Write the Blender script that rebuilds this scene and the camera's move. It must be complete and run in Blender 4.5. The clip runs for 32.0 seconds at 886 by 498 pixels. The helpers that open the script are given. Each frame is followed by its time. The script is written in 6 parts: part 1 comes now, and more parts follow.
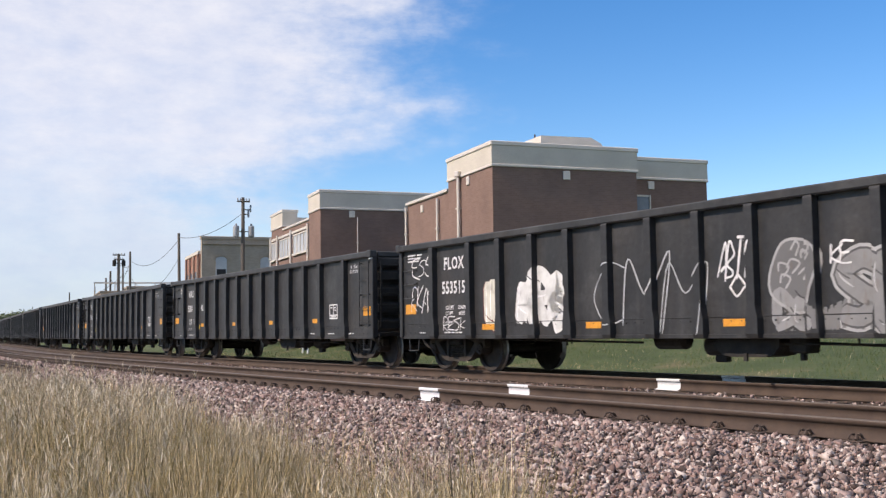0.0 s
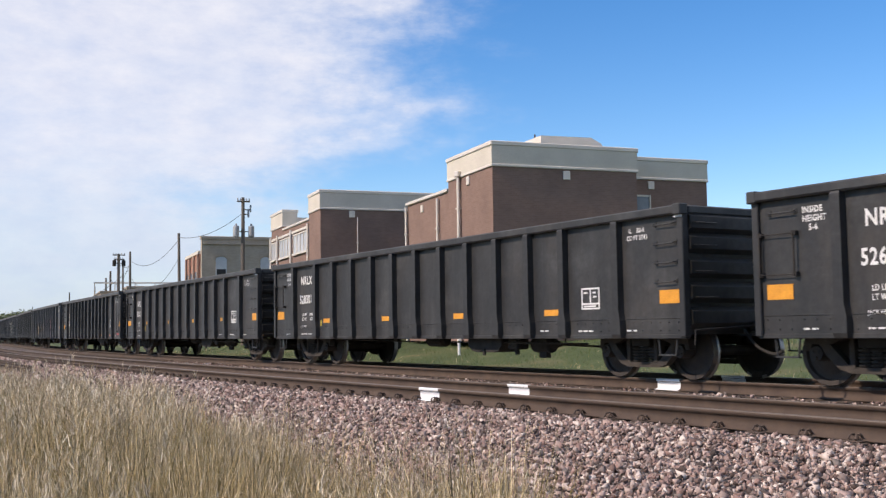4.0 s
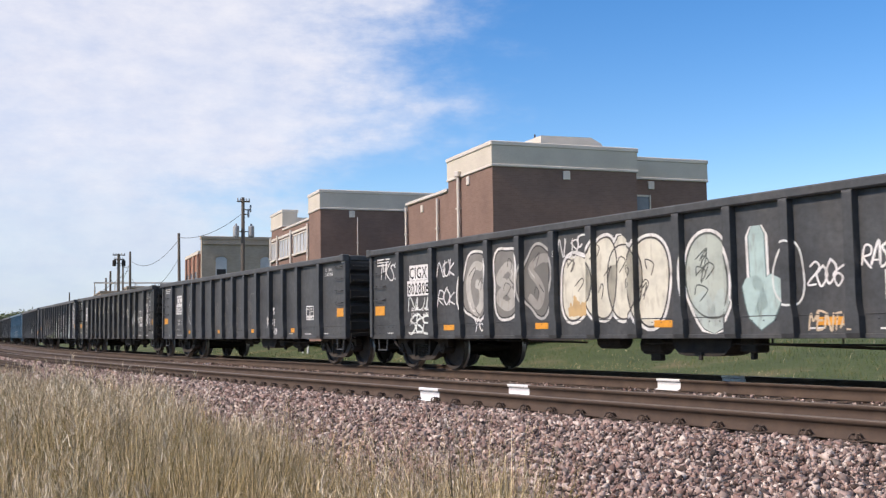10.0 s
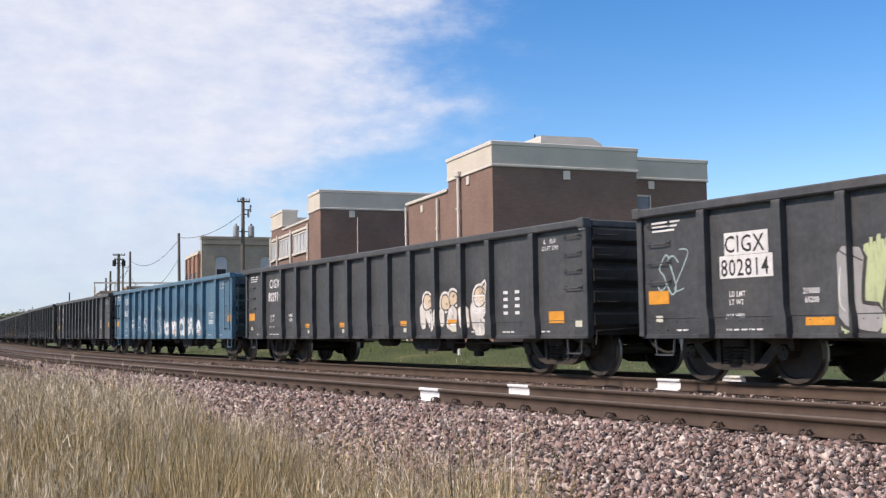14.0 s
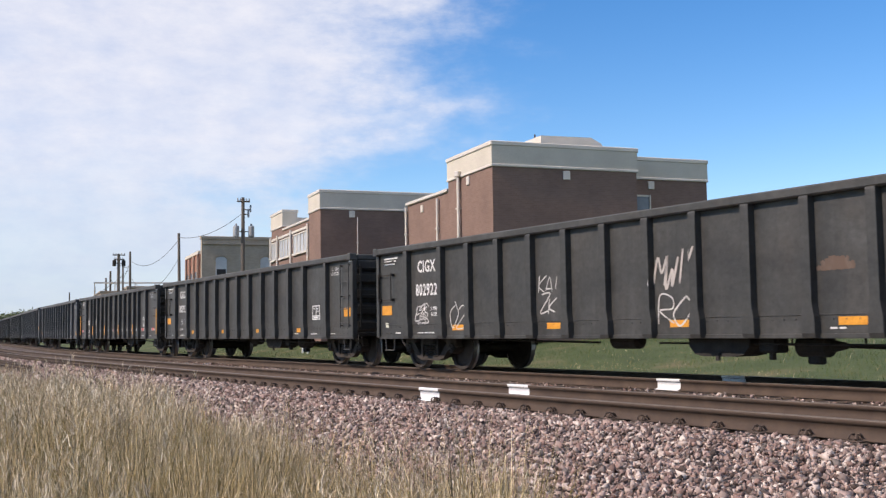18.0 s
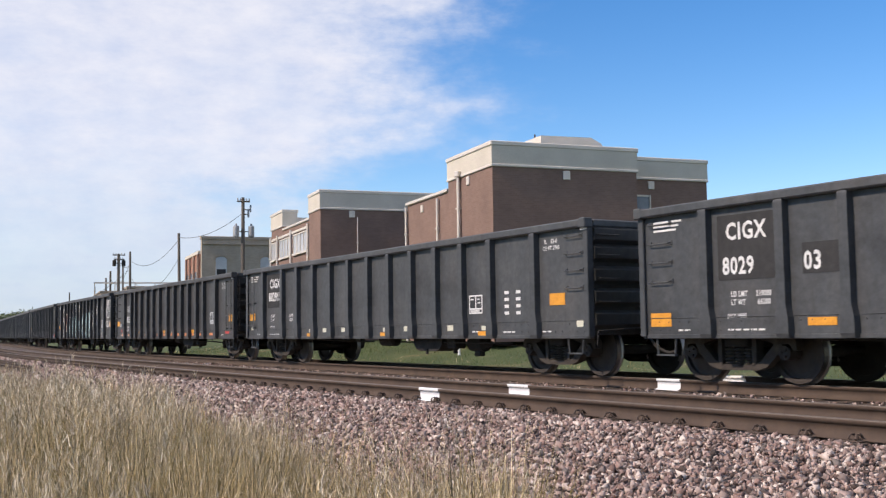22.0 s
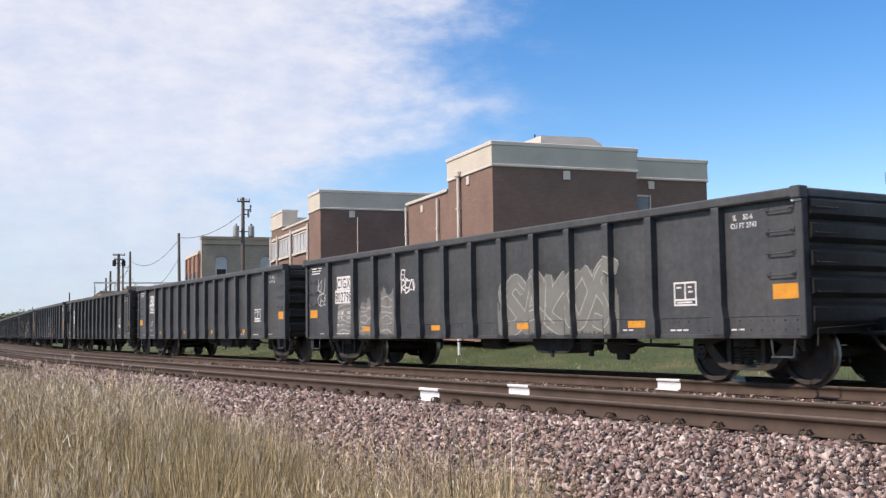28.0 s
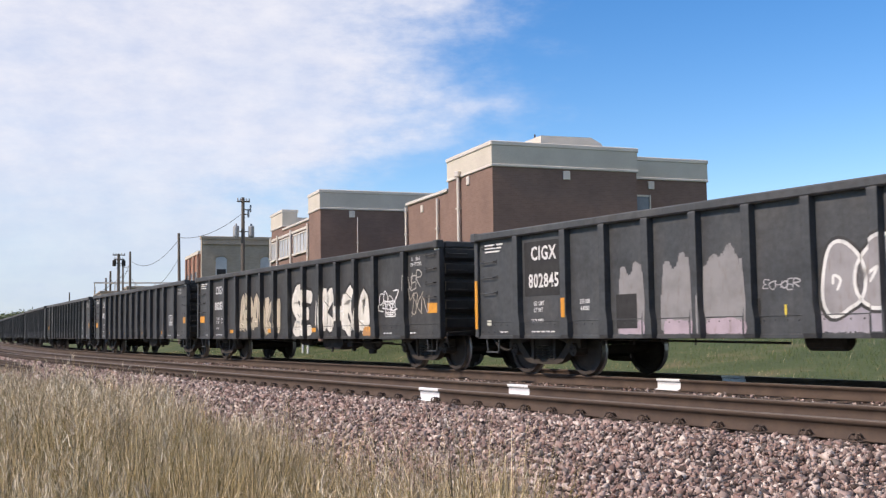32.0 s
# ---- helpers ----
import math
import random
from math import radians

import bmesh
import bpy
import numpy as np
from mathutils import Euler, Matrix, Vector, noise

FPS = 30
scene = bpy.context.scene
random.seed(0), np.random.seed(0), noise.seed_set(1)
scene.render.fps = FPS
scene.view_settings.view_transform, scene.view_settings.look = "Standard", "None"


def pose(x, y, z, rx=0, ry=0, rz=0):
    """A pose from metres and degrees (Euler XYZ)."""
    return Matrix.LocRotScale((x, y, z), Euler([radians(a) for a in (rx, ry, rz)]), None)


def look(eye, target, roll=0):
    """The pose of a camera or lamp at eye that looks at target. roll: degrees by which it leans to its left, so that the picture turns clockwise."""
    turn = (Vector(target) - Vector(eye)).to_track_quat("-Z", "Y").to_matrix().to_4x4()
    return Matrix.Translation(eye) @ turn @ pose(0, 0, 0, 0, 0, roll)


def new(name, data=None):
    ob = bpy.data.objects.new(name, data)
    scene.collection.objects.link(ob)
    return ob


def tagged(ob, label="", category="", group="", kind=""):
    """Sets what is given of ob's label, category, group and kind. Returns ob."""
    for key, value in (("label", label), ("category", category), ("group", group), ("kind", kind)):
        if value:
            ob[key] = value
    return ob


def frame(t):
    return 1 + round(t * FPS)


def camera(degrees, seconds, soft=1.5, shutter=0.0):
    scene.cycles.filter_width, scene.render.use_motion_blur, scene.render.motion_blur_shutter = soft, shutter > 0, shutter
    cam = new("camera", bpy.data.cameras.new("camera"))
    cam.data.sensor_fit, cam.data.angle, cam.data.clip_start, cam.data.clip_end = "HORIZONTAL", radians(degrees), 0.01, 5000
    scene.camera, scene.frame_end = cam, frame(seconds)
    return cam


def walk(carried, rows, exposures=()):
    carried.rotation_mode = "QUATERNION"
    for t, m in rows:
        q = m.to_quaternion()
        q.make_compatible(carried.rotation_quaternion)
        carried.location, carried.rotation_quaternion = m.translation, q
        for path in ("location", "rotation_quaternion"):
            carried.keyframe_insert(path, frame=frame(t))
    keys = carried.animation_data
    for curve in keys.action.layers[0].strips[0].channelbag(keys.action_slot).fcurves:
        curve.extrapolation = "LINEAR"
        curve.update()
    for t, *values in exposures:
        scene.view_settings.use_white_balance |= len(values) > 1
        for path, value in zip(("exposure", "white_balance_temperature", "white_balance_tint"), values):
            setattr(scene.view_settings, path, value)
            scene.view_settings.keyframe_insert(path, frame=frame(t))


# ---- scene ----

# ------------------------------------------------------------------ camera
EYE = Vector((0.0, 0.0, 0.855))          # rail top is z = 0
HEADING, TILT = radians(56.612), radians(4.363)
AIM = EYE + Vector((-math.sin(HEADING) * math.cos(TILT), math.cos(HEADING) * math.cos(TILT), math.sin(TILT)))
cam = camera(45.253, 32.0, soft=1.3, shutter=0.05)
walk(cam, [(0.0, look(EYE, AIM, -0.8)), (32.0, look(EYE, AIM, -0.8))])

# ------------------------------------------------------------------ world and sun
SUN_DIR = Vector((-0.17, -0.96, 0.79)).normalized()      # towards the sun
world = bpy.data.worlds.new("sky")
scene.world = world
world.use_nodes = True
wn = world.node_tree.nodes
sky = wn.new("ShaderNodeTexSky")
sky.sky_type, sky.sun_disc = "NISHITA", False
sky.sun_elevation = math.asin(SUN_DIR.z)
sky.sun_rotation = math.atan2(SUN_DIR.x, SUN_DIR.y)
sky.air_density, sky.dust_density, sky.ozone_density = 1.0, 0.1, 3.5
deep = wn.new("ShaderNodeHueSaturation")
deep.inputs["Hue"].default_value, deep.inputs["Saturation"].default_value, deep.inputs["Value"].default_value = 0.503, 1.34, 1.14
world.node_tree.links.new(sky.outputs[0], deep.inputs["Color"])
world.node_tree.links.new(deep.outputs[0], wn["Background"].inputs[0])
wn["Background"].inputs[1].default_value = 0.145
sun = new("sun", bpy.data.lights.new("sun", "SUN"))
sun.data.energy, sun.data.angle, sun.data.color = 4.6, radians(0.6), (1.0, 0.91, 0.78)
sun.matrix_world = look(SUN_DIR * 50, (0, 0, 0))
scene.view_settings.exposure = 0.06
scene.view_settings.use_white_balance = True
scene.view_settings.white_balance_temperature, scene.view_settings.white_balance_tint = 7000, 20

# ------------------------------------------------------------------ the line of the railway
D0, RAD = 8.406, 584.0                   # nearest rail from the camera, radius of the bend
S_LEFT, S_RIGHT = -85.0, 60.0           # the bend ends here and runs on straight
SPACING, GAUGE = 4.286, 1.51


def line_at(s, d=0.0):
    """Place (x, y) and heading at the arc length s along the near rail, d metres beyond it."""
    c = min(max(s, S_LEFT), S_RIGHT)
    a = c / RAD
    x, y = (RAD - d) * math.sin(a), D0 + RAD - (RAD - d) * math.cos(a)
    return x + (s - c) * math.cos(a), y + (s - c) * math.sin(a), a


# ------------------------------------------------------------------ materials
MATS = {}


def tree(name):
    m = bpy.data.materials.new(name)
    m.use_nodes = True
    nt = m.node_tree
    return m, nt, nt.nodes, nt.nodes["Principled BSDF"]


def add(nt, kind, **inputs):
    n = nt.nodes.new(kind)
    for k, v in inputs.items():
        n.inputs[k.replace("_", " ")].default_value = v
    return n


def coords(nt, scale=(1, 1, 1), space="Object"):
    tc, mp = nt.nodes.new("ShaderNodeTexCoord"), nt.nodes.new("ShaderNodeMapping")
    mp.inputs["Scale"].default_value = scale
    nt.links.new(tc.outputs[space], mp.inputs["Vector"])
    return mp.outputs[0]


def noise_of(nt, vec, scale, detail=4.0, rough=0.6):
    n = nt.nodes.new("ShaderNodeTexNoise")
    n.inputs["Scale"].default_value, n.inputs["Detail"].default_value, n.inputs["Roughness"].default_value = scale, detail, rough
    nt.links.new(vec, n.inputs["Vector"])
    return n.outputs["Fac"]


def ramp(nt, fac, stops):
    r = nt.nodes.new("ShaderNodeValToRGB")
    el = r.color_ramp.elements
    el[0].position, el[0].color = stops[0][0], (*stops[0][1], 1)
    el[1].position, el[1].color = stops[-1][0], (*stops[-1][1], 1)
    for pos, col in stops[1:-1]:
        e = el.new(pos)
        e.color = (*col, 1)
    nt.links.new(fac, r.inputs[0])
    return r.outputs[0]


def mix(nt, fac, a, b, mode="MIX"):
    n = nt.nodes.new("ShaderNodeMix")
    n.data_type, n.blend_type = "RGBA", mode
    for value, slot in ((fac, 0), (a, 6), (b, 7)):
        if isinstance(value, (int, float)):
            n.inputs[slot].default_value = value
        elif isinstance(value, tuple):
            n.inputs[slot].default_value = (*value, 1)
        else:
            nt.links.new(value, n.inputs[slot])
    return n.outputs[2]


def calc(nt, op, a, c=0.0):
    n = nt.nodes.new("ShaderNodeMath")
    n.operation = op
    for k, q in enumerate((a, c)):
        if isinstance(q, (int, float)):
            n.inputs[k].default_value = q
        else:
            nt.links.new(q, n.inputs[k])
    return n.outputs[0]


def bump(nt, bsdf, height, strength=0.4, dist=0.02):
    b = add(nt, "ShaderNodeBump", Strength=strength, Distance=dist)
    nt.links.new(height, b.inputs["Height"])
    nt.links.new(b.outputs[0], bsdf.inputs["Normal"])


def rough_mat(name, stops, scale, rough=0.8, metal=0.0, fine=60.0, strength=0.3, dist=0.01, stretch=(1, 1, 1), space="Object", vary=0.0):
    """Two scales of noise over a ramp of colours, with a fine relief."""
    m, nt, ns, b = tree(name)
    v = coords(nt, stretch, space)
    big, small = noise_of(nt, v, scale, 5), noise_of(nt, v, fine, 3)
    col = ramp(nt, big, stops)
    col = mix(nt, 0.35, col, ramp(nt, small, [(0.3, (0.25,) * 3), (0.7, (1.0,) * 3)]), "MULTIPLY")
    if vary:
        info = nt.nodes.new("ShaderNodeObjectInfo")
        col = mix(nt, vary, col, ramp(nt, info.outputs["Random"], [(0, (0.45,) * 3), (1, (1.5,) * 3)]), "MULTIPLY")
    nt.links.new(col, b.inputs["Base Color"])
    b.inputs["Roughness"].default_value, b.inputs["Metallic"].default_value = rough, metal
    bump(nt, b, small, strength, dist)
    MATS[name] = m
    return m


def paint_mat(name, wear, rough):
    """Weathered car paint: the object's own colour, dusty streaks down the side, rust flecks."""
    m, nt, ns, b = tree(name)
    info = nt.nodes.new("ShaderNodeObjectInfo")
    v = coords(nt, (1, 1, 1), "Object")
    streak = noise_of(nt, coords(nt, (1.1, 1.1, 0.3)), 1.6, 6)
    blotch = noise_of(nt, v, 0.9, 6)
    fine = noise_of(nt, v, 45, 3)
    patch = noise_of(nt, coords(nt, (0.55, 1.0, 0.8)), 1.1, 7, 0.65)
    col = mix(nt, ramp(nt, streak, [(0.42, (0, 0, 0)), (0.75, (0.8 * wear,) * 3)]), info.outputs["Color"], (0.11, 0.10, 0.088))
    runs = noise_of(nt, coords(nt, (1.0, 1.0, 0.09)), 6.0, 5)
    col = mix(nt, ramp(nt, runs, [(0.55, (0, 0, 0)), (0.75, (0.45 * wear,) * 3)]), col, (0.115, 0.112, 0.105))
    col = mix(nt, ramp(nt, runs, [(0.26, (0.35,) * 3), (0.40, (0, 0, 0))]), col, (0.012, 0.011, 0.010))
    col = mix(nt, ramp(nt, patch, [(0.32, (0.65,) * 3), (0.47, (0, 0, 0))]), col, (0.016, 0.016, 0.016))
    col = mix(nt, ramp(nt, patch, [(0.52, (0, 0, 0)), (0.70, (0.9 * wear,) * 3)]), col, (0.12, 0.125, 0.122))
    mottle = noise_of(nt, v, 9.0, 5, 0.7)
    col = mix(nt, 0.5, col, ramp(nt, mottle, [(0.30, (0.45,) * 3), (0.70, (1.5,) * 3)]), "MULTIPLY")
    col = mix(nt, ramp(nt, blotch, [(0.56, (0, 0, 0)), (0.74, (0.55 * wear,) * 3)]), col, (0.085, 0.068, 0.052))
    col = mix(nt, ramp(nt, fine, [(0.68, (0, 0, 0)), (0.76, (0.35,) * 3)]), col, (0.10, 0.05, 0.03))
    nt.links.new(col, b.inputs["Base Color"])
    rr = ramp(nt, blotch, [(0.3, (rough - 0.12,) * 3), (0.7, (rough + 0.12,) * 3)])
    nt.links.new(rr, b.inputs["Roughness"])
    b.inputs["Specular IOR Level"].default_value = 0.45
    b.inputs["Sheen Weight"].default_value, b.inputs["Sheen Roughness"].default_value = 0.09, 0.45      # dust
    bump(nt, b, blotch, 0.6, 0.04)
    MATS[name] = m
    return m


PAINT = paint_mat("car_paint", 0.30, 0.50)
UNDER = rough_mat("underframe_grime", [(0.3, (0.012, 0.011, 0.010)), (0.6, (0.03, 0.026, 0.022)), (0.8, (0.055, 0.042, 0.032))], 6, 0.85, strength=0.4)
FRAME = rough_mat("bogie_dust", [(0.3, (0.030, 0.024, 0.020)), (0.6, (0.052, 0.042, 0.033)), (0.8, (0.09, 0.072, 0.056))], 5, 0.85, strength=0.4)
STEEL_WHEEL = rough_mat("wheel_steel", [(0.3, (0.027, 0.021, 0.017)), (0.7, (0.055, 0.042, 0.033))], 5, 0.75, 0.05)
TREAD = rough_mat("wheel_tread", [(0.3, (0.28, 0.27, 0.26)), (0.7, (0.42, 0.41, 0.4))], 9, 0.35, 0.9)
RAIL = rough_mat("rail_rust", [(0.3, (0.050, 0.031, 0.021)), (0.7, (0.090, 0.058, 0.038))], 4, 0.8, 0.0, 90)
RAILTOP = rough_mat("rail_running_face", [(0.3, (0.12, 0.092, 0.072)), (0.7, (0.20, 0.162, 0.132))], 3, 0.5, 0.4, 90)
TIE = rough_mat("tie_wood", [(0.3, (0.055, 0.04, 0.03)), (0.7, (0.14, 0.105, 0.08))], 3, 0.9, 0, 50, 0.5, stretch=(1, 0.2, 1), vary=0.6)
CLIP = rough_mat("clip_rust", [(0.3, (0.055, 0.038, 0.029)), (0.7, (0.125, 0.085, 0.062))], 12, 0.8)
SOIL = rough_mat("ballast_bed", [(0.3, (0.075, 0.060, 0.055)), (0.7, (0.16, 0.13, 0.118))], 1.2, 0.95, 0, 22, 0.9, 0.05)
FIELD = rough_mat("field_grass", [(0.3, (0.034, 0.060, 0.015)), (0.55, (0.066, 0.095, 0.028)), (0.72, (0.17, 0.140, 0.070))], 0.30, 0.95, 0, 6, 0.8, 0.1)
WHITE = rough_mat("white_spray_paint", [(0.3, (0.74, 0.74, 0.73)), (0.7, (0.85, 0.85, 0.84))], 5, 0.6)
STUCCO = rough_mat("cream_stucco", [(0.3, (0.58, 0.53, 0.44)), (0.7, (0.70, 0.645, 0.54))], 0.5, 0.9, 0, 40, 0.2)
METALTRIM = rough_mat("cream_metal_trim", [(0.3, (0.64, 0.59, 0.51)), (0.7, (0.72, 0.67, 0.59))], 1.0, 0.5)


def brick_mat(name, c1, c2, mortar):
    m, nt, ns, b = tree(name)
    br = nt.nodes.new("ShaderNodeTexBrick")
    nt.links.new(coords(nt, (1, 1, 1), "UV"), br.inputs["Vector"])
    for k, v in (("Color1", (*c1, 1)), ("Color2", (*c2, 1)), ("Mortar", (*mortar, 1)), ("Scale", 1.0), ("Mortar Size", 0.006), ("Brick Width", 0.22), ("Row Height", 0.075), ("Mortar Smooth", 0.2)):
        br.inputs[k].default_value = v
    v = coords(nt)
    col = mix(nt, 0.5, br.outputs["Color"], ramp(nt, noise_of(nt, v, 0.6, 5), [(0.3, (0.7,) * 3), (0.7, (1.15,) * 3)]), "MULTIPLY")
    nt.links.new(col, b.inputs["Base Color"])
    b.inputs["Roughness"].default_value = 0.9
    bump(nt, b, br.outputs["Fac"], -0.4, 0.01)
    MATS[name] = m
    return m


BRICK = brick_mat("red_brown_brick", (0.190, 0.118, 0.090), (0.220, 0.139, 0.107), (0.225, 0.155, 0.127))
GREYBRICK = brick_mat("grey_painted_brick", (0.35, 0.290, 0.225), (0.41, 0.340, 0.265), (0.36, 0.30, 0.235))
ORANGEBRICK = brick_mat("orange_brick", (0.27, 0.115, 0.075), (0.32, 0.145, 0.095), (0.30, 0.20, 0.15))

# ------------------------------------------------------------------ mesh helpers


def mesh_of(bm, name, material=None, smooth=False):
    me = bpy.data.meshes.new(name)
    bm.to_mesh(me)
    bm.free()
    if material:
        me.materials.append(material)
    if smooth:
        me.polygons.foreach_set("use_smooth", [True] * len(me.polygons))
    return me


def put(name, me, parent=None, m=None, label="", colour=None):
    ob = new(name, me)
    if parent is not None:
        ob.parent = parent
    if m is not None:
        ob.matrix_basis = m
    if label:
        ob["label"] = label
    if colour:
        ob.color = (*colour, 1)
    return ob


def part(name, bm, material, parent, label="", m=None, colour=None):
    return put(name, mesh_of(bm, name, material), parent, m, label, colour)


def box(bm, x0, x1, y0, y1, z0, z1, bevel=0.0):
    r = bmesh.ops.create_cube(bm, size=1.0)["verts"]
    for v in r:
        v.co = Vector(((x0 + x1) / 2 + v.co.x * (x1 - x0), (y0 + y1) / 2 + v.co.y * (y1 - y0), (z0 + z1) / 2 + v.co.z * (z1 - z0)))
    if bevel:
        bmesh.ops.bevel(bm, geom=list({e for v in r for e in v.link_edges}), offset=bevel, segments=1, affect="EDGES", profile=0.7)
    return bm


def boxes(*dims, bevel=0.0):
    bm = bmesh.new()
    for d in dims:
        box(bm, *d, bevel=bevel)
    return bm


def rod(bm, a, b, r0, r1=None, seg=8):
    """A round bar from a to b."""
    a, b = Vector(a), Vector(b)
    q = (b - a).to_track_quat("Z", "Y").to_matrix().to_4x4()
    bmesh.ops.create_cone(bm, cap_ends=True, segments=seg, radius1=r0, radius2=r0 if r1 is None else r1, depth=(b - a).length, matrix=Matrix.Translation((a + b) / 2) @ q)
    return bm


def tube(bm, pts, r, seg=7):
    """One bent round bar through the points."""
    pts, prev = [Vector(p) for p in pts], None
    for i, p in enumerate(pts):
        d = (pts[min(i + 1, len(pts) - 1)] - pts[max(i - 1, 0)]).normalized()
        a = d.cross(Vector((0, 1, 0.01))).normalized()
        b = d.cross(a)
        ring = [bm.verts.new(p + (a * math.cos(2 * math.pi * k / seg) + b * math.sin(2 * math.pi * k / seg)) * r) for k in range(seg)]
        if prev:
            for k in range(seg):
                bm.faces.new((prev[k], prev[(k + 1) % seg], ring[(k + 1) % seg], ring[k]))
        else:
            bm.faces.new(ring[::-1])
        prev = ring
    bm.faces.new(prev)
    bmesh.ops.recalc_face_normals(bm, faces=bm.faces)
    return bm


def lathe(bm, outline, seg=28, axis="y"):
    """Turn an outline of (radius, along) round the axis."""
    rings = []
    for k in range(seg):
        a = 2 * math.pi * k / seg
        rings.append([bm.verts.new((r * math.cos(a), y, r * math.sin(a)) if axis == "y" else (r * math.cos(a), r * math.sin(a), y)) for r, y in outline])
    for k in range(seg):
        p, q = rings[k], rings[(k + 1) % seg]
        for i in range(len(outline) - 1):
            if outline[i][0] < 1e-6 and outline[i + 1][0] < 1e-6:
                continue
            f = [p[i], p[i + 1], q[i + 1], q[i]]
            bm.faces.new(f)
    bmesh.ops.remove_doubles(bm, verts=bm.verts, dist=1e-5)
    bmesh.ops.recalc_face_normals(bm, faces=bm.faces)
    return bm


def extrude_poly(bm, pts, y0, y1):
    """A flat outline in x and z, made thick along y."""
    a = [bm.verts.new((x, y0, z)) for x, z in pts]
    b = [bm.verts.new((x, y1, z)) for x, z in pts]
    bm.faces.new(a)
    bm.faces.new(b[::-1])
    for i in range(len(pts)):
        j = (i + 1) % len(pts)
        bm.faces.new((a[j], a[i], b[i], b[j]))
    bmesh.ops.recalc_face_normals(bm, faces=bm.faces)
    return bm


def from_arrays(name, verts, faces, material, smooth=False):
    me = bpy.data.meshes.new(name)
    verts, faces = np.asarray(verts, dtype=np.float32), np.asarray(faces, dtype=np.int32)
    n, k = faces.shape
    me.vertices.add(len(verts))
    me.vertices.foreach_set("co", verts.ravel())
    me.loops.add(n * k)
    me.loops.foreach_set("vertex_index", faces.ravel())
    me.polygons.add(n)
    me.polygons.foreach_set("loop_start", np.arange(0, n * k, k, dtype=np.int32))
    me.update(calc_edges=True)
    me.validate()
    me.materials.append(material)
    if smooth:
        me.polygons.foreach_set("use_smooth", [True] * len(me.polygons))
    return me


def empty(name, m, label, category, group="", kind=""):
    ob = new(name)
    ob.empty_display_size = 0.3
    ob.matrix_basis = m
    return tagged(ob, label, category, group, kind)


# ------------------------------------------------------------------ ground


BED = [(-4000, -0.62), (-9.0, -0.60), (-5.4, -0.52), (-3.0, -0.36), (-0.95, -0.205), (-0.6, -0.235), (-0.05, -0.24), (0.2, -0.21), (7.2, -0.21), (8.6, -0.42), (10.5, -0.55), (13.0, -0.35), (18.0, 0.30), (25.0, 0.55), (60.0, 0.6), (4000, 0.6)]


def bed_height(d):
    for (a, za), (b, zb) in zip(BED, BED[1:]):
        if d <= b:
            return za + (zb - za) * (d - a) / (b - a)
    return BED[-1][1]


def build_ground():
    stations = [-3000, -1800, -1100, -800, -600, -450, -350, -280, -220, -180, -150, -126] + [-120 + 3 * i for i in range(61)] + [66, 75, 90, 120, 170, 250, 400, 650, 1000, 1700, 3000]
    offs = [-9.0, -7.2, -6.2, -5.4, -4.6, -3.8, -3.0, -2.3, -1.6, -0.95, -0.6, -0.05, 0.2, 1, 2, 3, 4, 5, 6, 7.2, 8.0, 8.6, 9.6, 10.5]
    far = [13.0, 15.5, 18.0, 21.0, 25.0, 40.0, 80.0, 300.0, 2500.0]
    verts, faces = [], []
    rows = []
    cols = [-2500.0, -400.0, -120.0, -50.0, -25.0, -14.0] + offs + far
    for s in stations:
        row = []
        for d in cols:
            x, y, a = line_at(s, d)
            if abs(s) > 900 or abs(d) > 100:
                x, y, a = line_at(s, 0)
                x, y = x - d * math.sin(a), y + d * math.cos(a)
            jit = 0.03 * noise.noise(Vector((x * 0.7, y * 0.7, 0))) if -9 < d < 26 else 0.0
            row.append(len(verts))
            verts.append((x, y, bed_height(d) + jit))
        rows.append(row)
    for p, q in zip(rows, rows[1:]):
        for i in range(len(p) - 1):
            faces.append((p[i], q[i], q[i + 1], p[i + 1]))
    me = from_arrays("ground", verts, faces, SOIL, True)
    me.materials.append(FIELD)
    ob = tagged(new("ground", me), "pink-grey gravel railway bed with dry and green grass verges", "ground", kind="structure")
    nc = len(cols) - 1
    for k, poly in enumerate(me.polygons):
        dmid = (cols[k % nc] + cols[k % nc + 1]) / 2
        poly.material_index = 0 if -5.6 < dmid < 9.5 else 1


build_ground()

RAIL_PROFILE = [(-0.075, -0.186), (0.075, -0.186), (0.075, -0.174), (0.012, -0.155), (0.010, -0.05), (0.035, -0.042), (0.037, -0.008), (0.028, 0.0),
                (-0.028, 0.0), (-0.037, -0.008), (-0.035, -0.042), (-0.010, -0.05), (-0.012, -0.155), (-0.075, -0.174)]


def sweep(profile, d, stations, material, name, top_material=None):
    verts, faces, n = [], [], len(profile)
    for s in stations:
        x, y, a = line_at(s, d)
        nx, ny = -math.sin(a), math.cos(a)
        verts += [(x + o * nx, y + o * ny, z) for o, z in profile]
    for i in range(len(stations) - 1):
        for k in range(n):
            j = (k + 1) % n
            faces.append((i * n + k, i * n + j, (i + 1) * n + j, (i + 1) * n + k))
    me = from_arrays(name, verts, faces, material)
    if top_material:
        me.materials.append(top_material)
        for i, poly in enumerate(me.polygons):
            poly.material_index = 1 if i % n in (6, 7, 8) else 0
    return me


STATIONS = [-1500, -800, -400, -250, -180, -140, -126] + [-120 + 2 * i for i in range(91)] + [80, 120, 300, 800, 1500]


MARKS = [-13.38, -13.21, -12.82, -12.80]      # a line of white paint across the four rails


